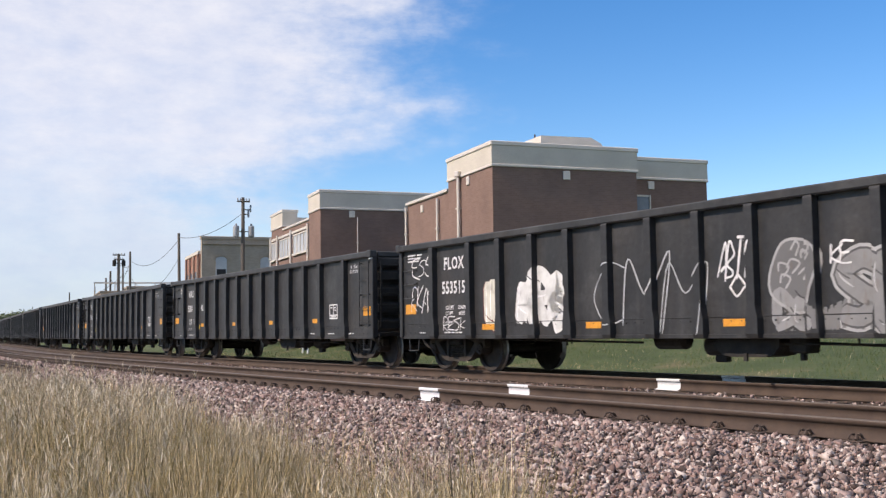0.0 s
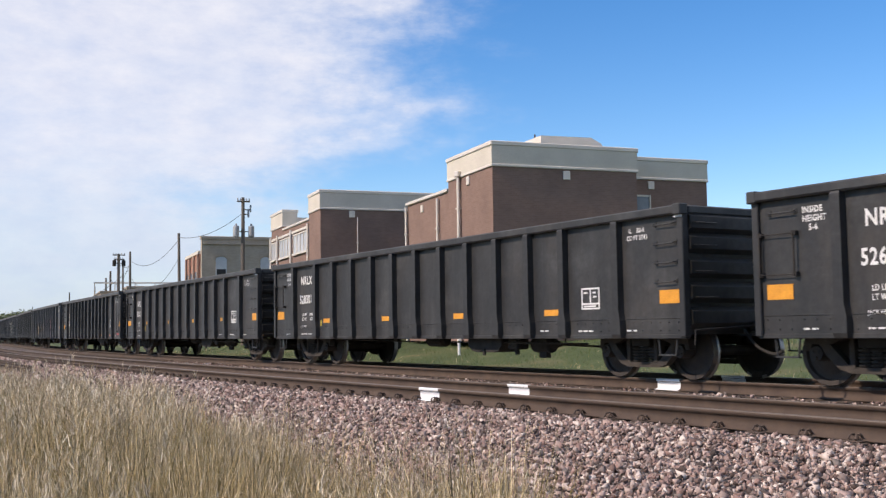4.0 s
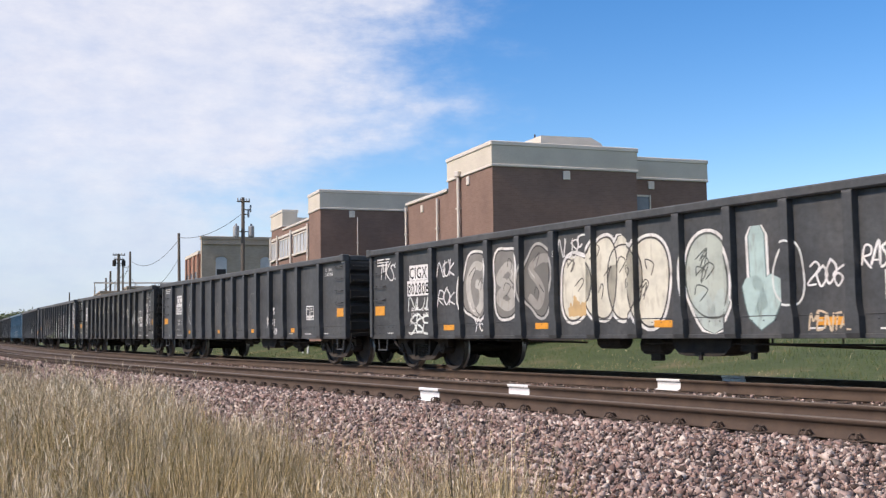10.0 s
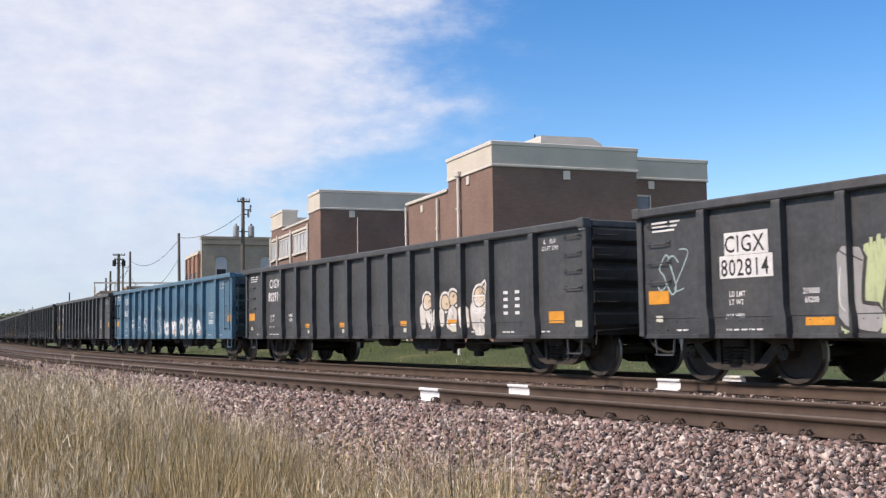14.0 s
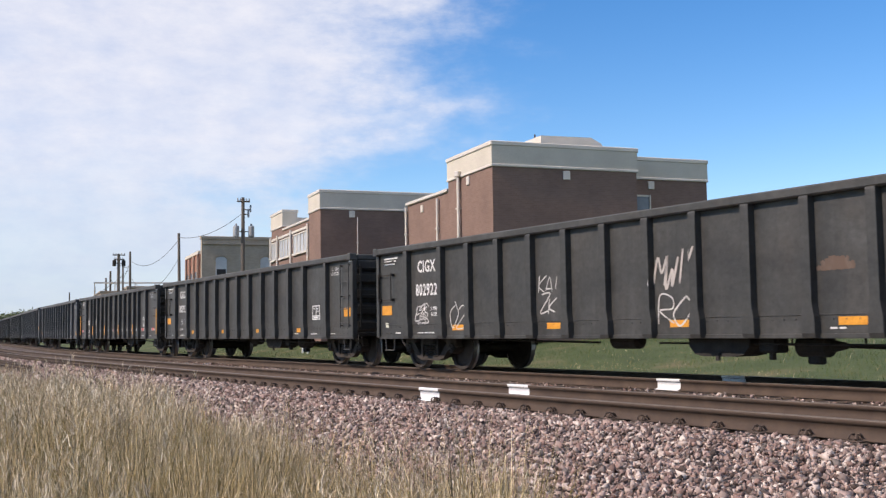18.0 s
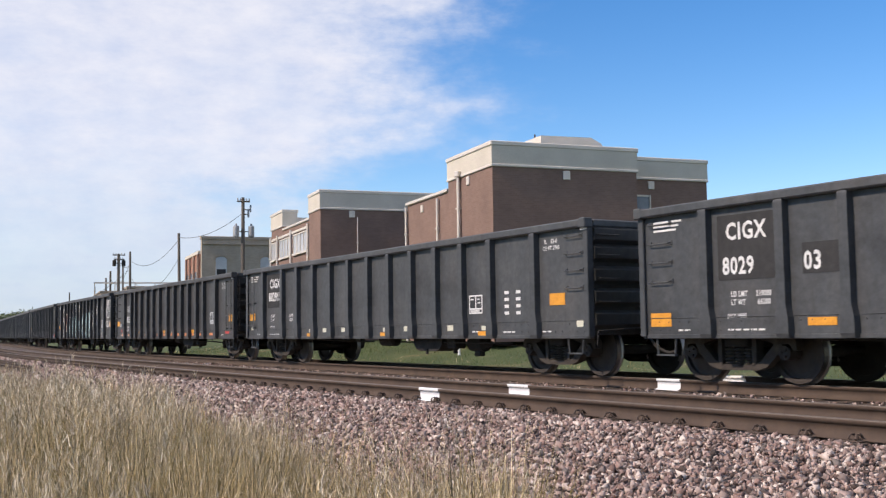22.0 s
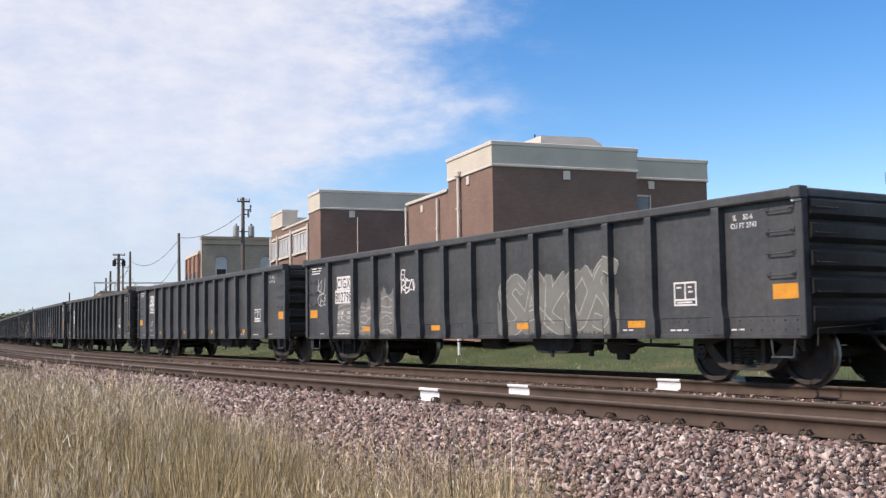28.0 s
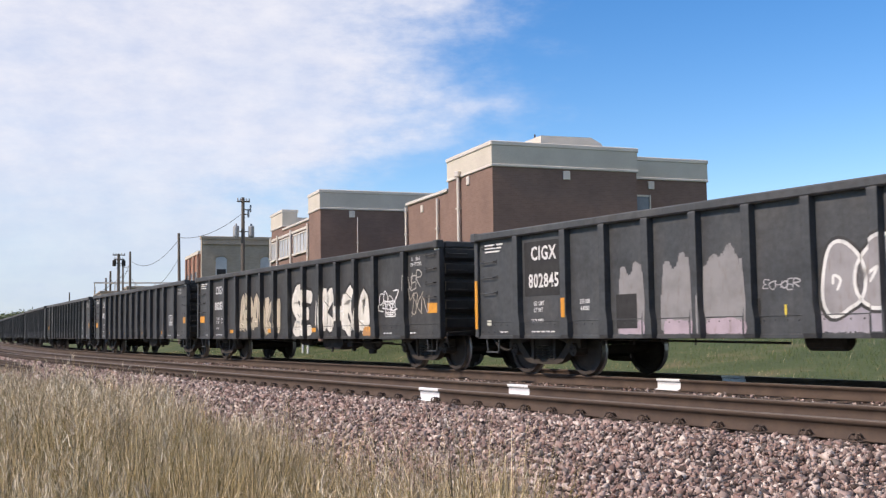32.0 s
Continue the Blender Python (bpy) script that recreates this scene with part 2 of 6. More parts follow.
def build_track(d, label):
    track = empty("railway_track", Matrix.Translation((0, D0 + d, -0.2)), label, "railway track", kind="structure")
    inv = track.matrix_basis.inverted()
    for off in (0.0, GAUGE):
        ob = put("rail", sweep(RAIL_PROFILE, d + off, STATIONS, RAIL, "rail", RAILTOP), track, inv)
        s0 = {0: MARKS[0], 1: MARKS[1], 4: MARKS[2], 5: MARKS[3]}[int(d + off)]
        grown = [(o * 1.05 + math.copysign(0.002, o), z * 1.012 + 0.002) for o, z in RAIL_PROFILE]
        put("paint_mark", sweep(grown, d + off, [s0 - 0.27, s0 + 0.27], WHITE, "paint_mark"), track, inv, "white spray paint on the rail")
    bm = boxes((-0.115, 0.115, -1.3, 1.3, -0.175, 0.0), bevel=0.012)
    me = mesh_of(bm, "tie", TIE)
    clip_bm = bmesh.new()
    box(clip_bm, -0.095, 0.095, -0.20, 0.20, 0.002, 0.014, 0.004)
    for y, q in ((-0.075, -1), (0.075, 1)):
        box(clip_bm, -0.022, 0.022, y + q * 0.018 - 0.012, y + q * 0.018 + 0.012, 0.014, 0.055, 0.006)
        for x in (-0.036, 0.036):
            tube(clip_bm, [(x, y - q * 0.03, 0.026), (x, y - q * 0.005, 0.058), (x, y + q * 0.025, 0.070), (x, y + q * 0.06, 0.060), (x, y + q * 0.078, 0.034), (x * 0.6, y + q * 0.06, 0.016)], 0.0125, 6)
    clip = mesh_of(clip_bm, "rail_clip", CLIP)
    step = 0.545
    near = range(int(-62 / step), int(6 / step))
    for k in near:
        s = k * step
        x, y, a = line_at(s, d + GAUGE / 2)
        m = inv @ Matrix.Translation((x, y, -0.192)) @ Matrix.Rotation(a + random.uniform(-0.012, 0.012), 4, "Z")
        put("tie", me, track, m @ Matrix.Translation((0, random.uniform(-0.05, 0.05), 0)))
        if d < 1:
            for off in (0.0,):
                x, y, a = line_at(s, d + off)
                put("rail_clip", clip, track, inv @ Matrix.Translation((x, y, -0.190)) @ Matrix.Rotation(a, 4, "Z"))
    verts, faces = [], []
    cube = [(-.115, -1.3, -.175), (.115, -1.3, -.175), (.115, 1.3, -.175), (-.115, 1.3, -.175), (-.115, -1.3, 0), (.115, -1.3, 0), (.115, 1.3, 0), (-.115, 1.3, 0)]
    quads = [(4, 5, 6, 7), (0, 1, 5, 4), (1, 2, 6, 5), (2, 3, 7, 6), (3, 0, 4, 7)]
    for k in range(int(-300 / step), int(120 / step)):
        if k in near:
            continue
        x, y, a = line_at(k * step, d + GAUGE / 2)
        c, s_, b = math.cos(a), math.sin(a), len(verts)
        verts += [(x + px * c - py * s_, y + px * s_ + py * c, pz - 0.192) for px, py, pz in cube]
        faces += [tuple(b + i for i in q) for q in quads]
    far = put("far_ties", from_arrays("far_ties", verts, faces, TIE), track, inv)
    far["kind"] = "stuff"


build_track(0.0, "rusty rails on dark wooden ties, empty near line")
build_track(SPACING, "rusty rails on dark wooden ties under the train")

# ------------------------------------------------------------------ gravel, grass, far trees, cloud


def island_mat(name, stops, rough, scale, gloss=None):
    """Many small pieces in one mesh, each with a tone of its own."""
    m, nt, ns, b = tree(name)
    geo = nt.nodes.new("ShaderNodeNewGeometry")
    col = ramp(nt, geo.outputs["Random Per Island"], stops)
    v = coords(nt)
    col = mix(nt, 0.5, col, ramp(nt, noise_of(nt, v, scale, 4), [(0.25, (0.55,) * 3), (0.75, (1.35,) * 3)]), "MULTIPLY")
    nt.links.new(col, b.inputs["Base Color"])
    b.inputs["Roughness"].default_value = rough
    return m


STONE = island_mat("pink_ballast", [(0.0, (0.035, 0.027, 0.023)), (0.14, (0.135, 0.088, 0.074)), (0.34, (0.315, 0.205, 0.173)), (0.50, (0.165, 0.142, 0.126)), (0.68, (0.40, 0.285, 0.245)), (0.88, (0.47, 0.38, 0.33)), (1.0, (0.70, 0.61, 0.54))], 0.9, 40)
STRAW = island_mat("dry_grass", [(0.0, (0.030, 0.030, 0.010)), (0.22, (0.125, 0.104, 0.032)), (0.5, (0.29, 0.215, 0.080)), (0.75, (0.53, 0.395, 0.190)), (1.0, (0.95, 0.79, 0.54))], 0.8, 1.2)
HEADS = island_mat("seed_heads", [(0.0, (0.22, 0.175, 0.105)), (0.5, (0.47, 0.385, 0.26)), (1.0, (0.88, 0.79, 0.63))], 0.9, 1.3)
GREEN = island_mat("green_weeds", [(0.0, (0.036, 0.074, 0.016)), (0.45, (0.072, 0.122, 0.030)), (0.75, (0.115, 0.145, 0.046)), (1.0, (0.26, 0.215, 0.105))], 0.85, 0.5)
LEAF = island_mat("tree_leaves", [(0.0, (0.07, 0.10, 0.045)), (1.0, (0.15, 0.18, 0.08))], 0.8, 0.2)


def line_many(s, d):
    c = np.clip(s, S_LEFT, S_RIGHT)
    a = c / RAD
    return (RAD - d) * np.sin(a) + (s - c) * np.cos(a), D0 + RAD - (RAD - d) * np.cos(a) + (s - c) * np.sin(a)


BED_D, BED_Z = np.array([d for d, _ in BED]), np.array([z for _, z in BED])


def scatter_stones(rng, count, s0, s1, d0, d1, size, lift=0.0):
    """Angular stones lying on the bed."""
    base = np.array([(-1, -1, -1), (1, -1, -1), (1, 1, -1), (-1, 1, -1), (-1, -1, 1), (1, -1, 1), (1, 1, 1), (-1, 1, 1)]) / 1.6
    tri = np.array([(0, 3, 2), (0, 2, 1), (4, 5, 6), (4, 6, 7), (0, 1, 5), (0, 5, 4), (1, 2, 6), (1, 6, 5), (2, 3, 7), (2, 7, 6), (3, 0, 4), (3, 4, 7)])
    s = rng.uniform(s0, s1, count)
    d = rng.uniform(d0, d1, count)
    x, y = line_many(s, d)
    z = np.interp(d, BED_D, BED_Z) + rng.uniform(-0.016, 0.046, count) + lift
    r = size * rng.lognormal(0, 0.36, count) * 0.5
    pts = base[None] * rng.uniform(0.25, 1.3, (count, 8, 1)) * rng.uniform(0.75, 1.25, (count, 8, 3)) * np.stack([rng.uniform(0.95, 1.6, count), rng.uniform(0.8, 1.2, count), rng.uniform(0.6, 1.0, count)], 1)[:, None]
    q = rng.normal(size=(count, 4))
    q /= np.linalg.norm(q, axis=1)[:, None]
    w, i, j, k = q.T
    rot = np.stack([1 - 2 * (j * j + k * k), 2 * (i * j - k * w), 2 * (i * k + j * w), 2 * (i * j + k * w), 1 - 2 * (i * i + k * k), 2 * (j * k - i * w), 2 * (i * k - j * w), 2 * (j * k + i * w), 1 - 2 * (i * i + j * j)], 1).reshape(-1, 3, 3)
    pts = np.einsum("nij,nkj->nki", rot, pts) * r[:, None, None] + np.stack([x, y, z], 1)[:, None]
    return pts.reshape(-1, 3), (tri[None] + 8 * np.arange(count)[:, None, None]).reshape(-1, 3)


def join(chunks):
    verts, faces, n = [], [], 0
    for v, f in chunks:
        verts.append(v)
        faces.append(f + n)
        n += len(v)
    return np.concatenate(verts), np.concatenate(faces)


def build_stones():
    rng = np.random.default_rng(5)
    chunks = [scatter_stones(rng, 66000, -14, -2.5, -5.8, -0.12, 0.0405), scatter_stones(rng, 40000, -28, -14, -5.4, -0.12, 0.046), scatter_stones(rng, 18000, -60, -28, -5.0, -0.12, 0.066),
              scatter_stones(rng, 7000, -40, -2, 1.7, 4.1, 0.048, -0.014), scatter_stones(rng, 7000, -30, -2, 0.1, 1.4, 0.042, -0.026), scatter_stones(rng, 5000, -40, 0, 4.4, 7.6, 0.052, -0.026),
              scatter_stones(rng, 2500, -110, -60, -4.0, -0.2, 0.11), scatter_stones(rng, 9000, -2.5, 9, -5.6, -0.12, 0.06)]
    v, f = join(chunks)
    tagged(new("ballast_stones", from_arrays("ballast_stones", v, f, STONE)), "loose pink and grey crushed ballast stones", "gravel", kind="stuff")


def blades(rng, x, y, z, h, width, bend, segs=3):
    """Tapered, bent blades of grass standing at x, y, z."""
    n = len(x)
    az, face = rng.uniform(0, 2 * np.pi, n), rng.uniform(0, 2 * np.pi, n)
    t = np.linspace(0, 1, segs + 1)
    lean = bend * h
    cx = x[:, None] + np.cos(az)[:, None] * lean[:, None] * t[None] ** 2
    cy = y[:, None] + np.sin(az)[:, None] * lean[:, None] * t[None] ** 2
    cz = z[:, None] + h[:, None] * (t[None] - 0.18 * (bend[:, None] * t[None]) ** 2)
    w = width[:, None] * (1 - 0.85 * t[None])
    ox, oy = np.cos(face)[:, None] * w, np.sin(face)[:, None] * w
    left, right = np.stack([cx - ox, cy - oy, cz], 2), np.stack([cx + ox, cy + oy, cz], 2)
    v = np.stack([left, right], 2).reshape(n, -1, 3)
    k = np.arange(segs)
    quad = np.stack([2 * k, 2 * k + 1, 2 * k + 3, 2 * k + 2], 1)
    tips = np.stack([cx[:, -1], cy[:, -1], cz[:, -1]], 1)
    return v.reshape(-1, 3), (quad[None] + 2 * (segs + 1) * np.arange(n)[:, None, None]).reshape(-1, 4), tips


def build_grass():
    rng = np.random.default_rng(11)
    # verge of tall dry grass along the foot of the gravel
    n = 205000
    r = rng.uniform(2.6, 21.0, n)
    keep = rng.random(n) < np.clip(6.5 / r, 0.3, 1.0)
    ang = np.radians(rng.uniform(-97, -52, n))
    x, y = np.sin(ang) * r, np.cos(ang) * r
    edge = 3.15 + 0.35 * np.sin(x * 1.3) + 0.3 * np.sin(x * 0.47 + 1.0) + 0.003 * x * x
    keep &= (y < edge + rng.exponential(0.22, n) + (rng.random(n) < 0.03) * rng.uniform(0, 1.3, n)) & (y > -3)
    x, y = x[keep], y[keep]
    clump = np.array([noise.noise(Vector((a * 0.9, b * 0.9, 3.0))) for a, b in zip(x, y)])
    thin = np.clip((edge[keep] - y) / 0.8, 0.25, 1.0)
    h = (0.78 + 0.30 * clump + rng.normal(0, 0.12, len(x))) * (0.5 + 0.5 * thin)
    h = np.clip(h, 0.15, 1.15)
    ground = np.interp(y - D0, BED_D, BED_Z) - 0.02
    away = np.clip(np.hypot(x, y) / 6.0, 0.8, 1.7)
    v, f, tips = blades(rng, x, y, ground, h, rng.lognormal(-6.40, 0.6, len(x)).clip(0.0005, 0.0052) * away, rng.beta(1.2, 3.4, len(x)) * 0.55 + 0.02, 4)
    tagged(new("dry_grass", from_arrays("dry_grass", v, f, STRAW)), "tall dry straw-coloured grass beside the gravel", "grass", kind="stuff")
    # the verge goes on behind and beside the viewpoint, more thinly
    m = 26000
    ax, ay = rng.uniform(-6, 9, m), rng.uniform(-3.2, 3.4, m)
    turn = np.degrees(np.arctan2(ax, ay))
    out = ((turn < -97) | (turn > -30)) & (np.hypot(ax, ay) > 1.3)
    ax, ay = ax[out], ay[out]
    v, f, _ = blades(rng, ax, ay, np.interp(ay - D0, BED_D, BED_Z) - 0.02, rng.uniform(0.3, 0.75, len(ax)), rng.uniform(0.001, 0.002, len(ax)), rng.uniform(0.05, 0.4, len(ax)), 2)
    tagged(new("thin_grass", from_arrays("thin_grass", v, f, STRAW)), "thin dry straw-coloured grass on the verge", "grass", kind="stuff")
    # fine feathery seed heads on a part of the stems, of many short hairs each
    tuft = np.array([noise.noise(Vector((a * 1.7, b * 1.7, 7.0))) for a, b in zip(x, y)])
    pick = tips[rng.random(len(tips)) < (0.24 + 1.6 * tuft) * np.clip((np.hypot(x, y) - 3.8) / 2.4, 0.2, 1.3)]
    k = 10
    up = rng.uniform(-0.20, 0.0, len(pick) * k)
    spread = 0.005 + 0.05 * -up
    px = np.repeat(pick[:, 0], k) + rng.normal(0, 1, len(pick) * k) * spread
    py = np.repeat(pick[:, 1], k) + rng.normal(0, 1, len(pick) * k) * spread
    pz = np.repeat(pick[:, 2], k) + up
    far = np.clip(np.hypot(px, py) / 6.0, 0.8, 1.8)
    v, f, _ = blades(rng, px, py, pz, rng.uniform(0.03, 0.08, len(px)), rng.uniform(0.0011, 0.0024, len(px)) * far, rng.uniform(0.3, 1.4, len(px)), 2)
    tagged(new("seed_heads", from_arrays("seed_heads", v, f, HEADS)), "pale feathery seed heads of dry grass", "grass", kind="stuff")
    # dry and green growth on the far slope
    n = 60000
    s, d = rng.uniform(-75, 2, n), rng.uniform(8.6, 20, n)
    x, y = line_many(s, d)
    patch = np.array([noise.noise(Vector((a * 0.22, b * 0.22, 9.0))) for a, b in zip(x, y)])
    h = np.clip(0.13 + 0.10 * patch + rng.normal(0, 0.035, n), 0.04, 0.4)
    dry = rng.random(n) < np.clip(0.85 - (d - 8.6) * 0.2 - 1.6 * patch, 0.05, 0.95)
    for name, pickd, mat, words in (("slope_weeds", ~dry, GREEN, "green weeds and grass on the slope behind the tracks"), ("slope_dry_grass", dry, STRAW, "short tan dry grass at the foot of the slope")):
        m = int(pickd.sum())
        v, f, _ = blades(rng, x[pickd], y[pickd], np.interp(d[pickd], BED_D, BED_Z) - 0.03, h[pickd], rng.uniform(0.003, 0.008, m), rng.uniform(0.2, 0.9, m), 2)
        tagged(new(name, from_arrays(name, v, f, mat)), words, "grass", kind="stuff")


def far_tree(x, y, z, h, seed):
    rng = np.random.default_rng(seed)
    ob = empty("tree", Matrix.Translation((x, y, z)), "distant leafy green tree on the horizon", "tree", "far trees")
    bm = bmesh.new()
    rod(bm, (0, 0, -0.5), (0.1, 0, h * 0.55), 0.03 * h, 0.014 * h, 7)
    for k in range(5):
        a = k * 1.26 + seed
        rod(bm, (0, 0, h * (0.28 + 0.05 * k)), (h * 0.26 * math.cos(a), h * 0.26 * math.sin(a), h * (0.55 + 0.06 * k)), 0.012 * h, 0.004 * h, 5)
    part("trunk", bm, WOOD, ob)
    n, lobes = 2200, 14
    lob = np.stack([rng.normal(0, 0.30, lobes), rng.normal(0, 0.30, lobes), rng.uniform(0.10, 0.84, lobes)], 1) * h
    c = lob[rng.integers(0, lobes, n)] + rng.normal(size=(n, 3)) * 0.085 * h
    a, b = rng.normal(size=(n, 3)), rng.normal(size=(n, 3))
    a *= 0.045 * h / np.linalg.norm(a, axis=1)[:, None]
    b *= 0.035 * h / np.linalg.norm(b, axis=1)[:, None]
    v = np.stack([c - a, c + b, c + a, c - b], 1).reshape(-1, 3)
    put("crown", from_arrays("crown", v, np.arange(4 * n).reshape(-1, 4), LEAF), ob)


def build_trees():
    for i in range(26):
        k = i / 25
        far_tree(-436 + 34 * k + 7 * math.sin(i * 2.3), 70 + 46 * k + 3 * math.cos(i * 1.7), 0.0, 9.2 + 3.0 * k + 0.9 * math.sin(i * 3.1), i)


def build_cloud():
    """A bank of thin cloud far off, which drifts slowly, plus unseen cloud added as fill light."""
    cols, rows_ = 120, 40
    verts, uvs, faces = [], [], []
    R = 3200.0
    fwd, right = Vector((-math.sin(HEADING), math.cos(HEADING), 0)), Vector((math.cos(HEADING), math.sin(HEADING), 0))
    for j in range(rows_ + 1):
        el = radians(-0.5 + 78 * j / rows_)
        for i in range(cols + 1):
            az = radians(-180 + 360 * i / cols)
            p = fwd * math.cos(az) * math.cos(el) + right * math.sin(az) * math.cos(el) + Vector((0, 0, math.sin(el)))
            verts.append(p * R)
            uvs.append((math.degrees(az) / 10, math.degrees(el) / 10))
    for j in range(rows_):
        for i in range(cols):
            k = j * (cols + 1) + i
            faces.append((k, k + 1, k + cols + 2, k + cols + 1))
    m, nt, ns, b = tree("cloud")
    ns.remove(b)
    v = coords(nt, (1, 1, 1), "UV")
    sep = nt.nodes.new("ShaderNodeSeparateXYZ")
    nt.links.new(v, sep.inputs[0])
    # where the bank ends, by height above the horizon
    edge = nt.nodes.new("ShaderNodeFloatCurve")
    pts = edge.mapping.curves[0].points
    pts[0].location, pts[1].location = (0.0, 0.36), (1.0, 0.60)
    for x, y in ((0.22, 0.35), (0.32, 0.33), (0.37, 0.40), (0.42, 0.47), (0.46, 0.505), (0.52, 0.475), (0.62, 0.47), (0.74, 0.48), (0.82, 0.46)):
        pts.new(x, y)
    edge.mapping.update()
    nt.links.new(calc(nt, "DIVIDE", sep.outputs["Y"], 2.5), edge.inputs["Value"])
    where = calc(nt, "MULTIPLY", calc(nt, "SUBTRACT", edge.outputs[0], 0.5), 5.0)
    d = calc(nt, "SUBTRACT", where, sep.outputs["X"])
    streak = noise_of(nt, coords(nt, (1.0, 2.6, 1.0), "UV"), 1.5, 9, 0.62)
    puff = noise_of(nt, coords(nt, (1.0, 1.7, 1.0), "UV"), 4.5, 8, 0.6)
    d = calc(nt, "ADD", d, calc(nt, "MULTIPLY", calc(nt, "SUBTRACT", streak, 0.5), 1.5))
    d = calc(nt, "ADD", d, calc(nt, "MULTIPLY", calc(nt, "SUBTRACT", puff, 0.5), 0.55))
    step = nt.nodes.new("ShaderNodeMapRange")
    step.interpolation_type = "SMOOTHERSTEP"
    step.inputs["From Min"].default_value, step.inputs["From Max"].default_value = -0.55, 1.0
    nt.links.new(d, step.inputs["Value"])
    body = ramp(nt, streak, [(0.3, (0.76,) * 3), (0.62, (1.0,) * 3)])
    # unseen glowing cloud round the rest of the sky, added to brighten shaded faces
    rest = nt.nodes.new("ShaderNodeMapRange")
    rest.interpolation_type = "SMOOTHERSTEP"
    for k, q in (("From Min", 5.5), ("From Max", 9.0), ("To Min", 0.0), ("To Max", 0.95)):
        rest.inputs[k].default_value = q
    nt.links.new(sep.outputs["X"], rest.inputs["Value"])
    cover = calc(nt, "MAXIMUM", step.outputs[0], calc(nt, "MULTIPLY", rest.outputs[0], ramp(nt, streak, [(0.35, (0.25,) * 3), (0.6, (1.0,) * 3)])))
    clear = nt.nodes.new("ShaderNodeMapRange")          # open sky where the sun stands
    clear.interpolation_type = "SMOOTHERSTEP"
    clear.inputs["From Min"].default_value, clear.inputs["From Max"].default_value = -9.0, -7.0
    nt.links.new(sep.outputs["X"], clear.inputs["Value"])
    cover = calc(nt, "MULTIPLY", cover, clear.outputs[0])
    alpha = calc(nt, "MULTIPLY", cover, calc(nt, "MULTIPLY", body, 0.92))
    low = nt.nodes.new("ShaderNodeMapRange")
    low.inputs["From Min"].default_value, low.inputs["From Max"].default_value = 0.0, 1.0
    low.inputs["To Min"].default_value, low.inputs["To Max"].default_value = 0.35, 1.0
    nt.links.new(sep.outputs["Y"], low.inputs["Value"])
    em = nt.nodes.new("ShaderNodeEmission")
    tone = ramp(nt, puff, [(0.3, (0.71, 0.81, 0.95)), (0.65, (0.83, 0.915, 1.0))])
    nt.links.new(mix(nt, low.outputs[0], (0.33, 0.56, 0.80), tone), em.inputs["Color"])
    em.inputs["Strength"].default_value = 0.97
    tr, mx = nt.nodes.new("ShaderNodeBsdfTransparent"), nt.nodes.new("ShaderNodeMixShader")
    nt.links.new(alpha, mx.inputs[0])
    nt.links.new(tr.outputs[0], mx.inputs[1])
    nt.links.new(em.outputs[0], mx.inputs[2])
    nt.links.new(mx.outputs[0], ns["Material Output"].inputs[0])
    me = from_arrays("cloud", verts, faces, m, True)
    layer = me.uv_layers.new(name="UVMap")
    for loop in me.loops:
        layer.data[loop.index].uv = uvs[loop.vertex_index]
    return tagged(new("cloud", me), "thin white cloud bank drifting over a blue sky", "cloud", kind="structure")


WOOD = rough_mat("pole_wood", [(0.3, (0.10, 0.085, 0.07)), (0.7, (0.20, 0.17, 0.14))], 2, 0.9, 0, 40, stretch=(1, 1, 0.1))
build_stones()
build_grass()
build_trees()
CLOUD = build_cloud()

# ------------------------------------------------------------------ buildings
U = Vector((-math.sin(radians(77.66)), math.cos(radians(77.66)), 0))   # along the street, away from the camera
N = Vector((-U.y, U.x, 0)) * -1                                          # away from the tracks


def plan(origin, a, b):
    return origin + U * a + N * b


def wall_prism(name, o, a0, a1, b0, b1, z0, z1, material, parent, label=""):
    """A box along the street grid, with brick-sized texture coordinates."""
    bm = bmesh.new()
    uv = bm.loops.layers.uv.new("UVMap")
    pts = [plan(o, a, b) for a, b in ((a0, b0), (a1, b0), (a1, b1), (a0, b1))]
    lo = [bm.verts.new((p.x, p.y, z0)) for p in pts]
    hi = [bm.verts.new((p.x, p.y, z1)) for p in pts]
    for i in range(4):
        j = (i + 1) % 4
        f = bm.faces.new((lo[i], lo[j], hi[j], hi[i]))
        w = (pts[j] - pts[i]).length
        for loop, c in zip(f.loops, ((0, z0), (w, z0), (w, z1), (0, z1))):
            loop[uv].uv = c
    f = bm.faces.new(hi)
    g = bm.faces.new(lo[::-1])
    for face in (f, g):
        for loop in face.loops:
            loop[uv].uv = (loop.vert.co.x, loop.vert.co.y)
    bmesh.ops.recalc_face_normals(bm, faces=bm.faces)
    return part(name, bm, material, parent, label)


MC = Vector((-34.40, 25.11, 0))          # corner of the main block
WC = Vector((-50.84, 25.68, 0))          # corner of the far wing
GROUND = 0.35
GLASS = rough_mat("window_glass", [(0.3, (0.10, 0.13, 0.16)), (0.7, (0.22, 0.26, 0.30))], 0.8, 0.12)
BLIND = rough_mat("pale_blind", [(0.3, (0.42, 0.44, 0.46)), (0.7, (0.60, 0.62, 0.62))], 0.8, 0.35)
DARK = rough_mat("dark_opening", [(0.3, (0.008, 0.008, 0.008)), (0.7, (0.02, 0.02, 0.02))], 2, 0.7)


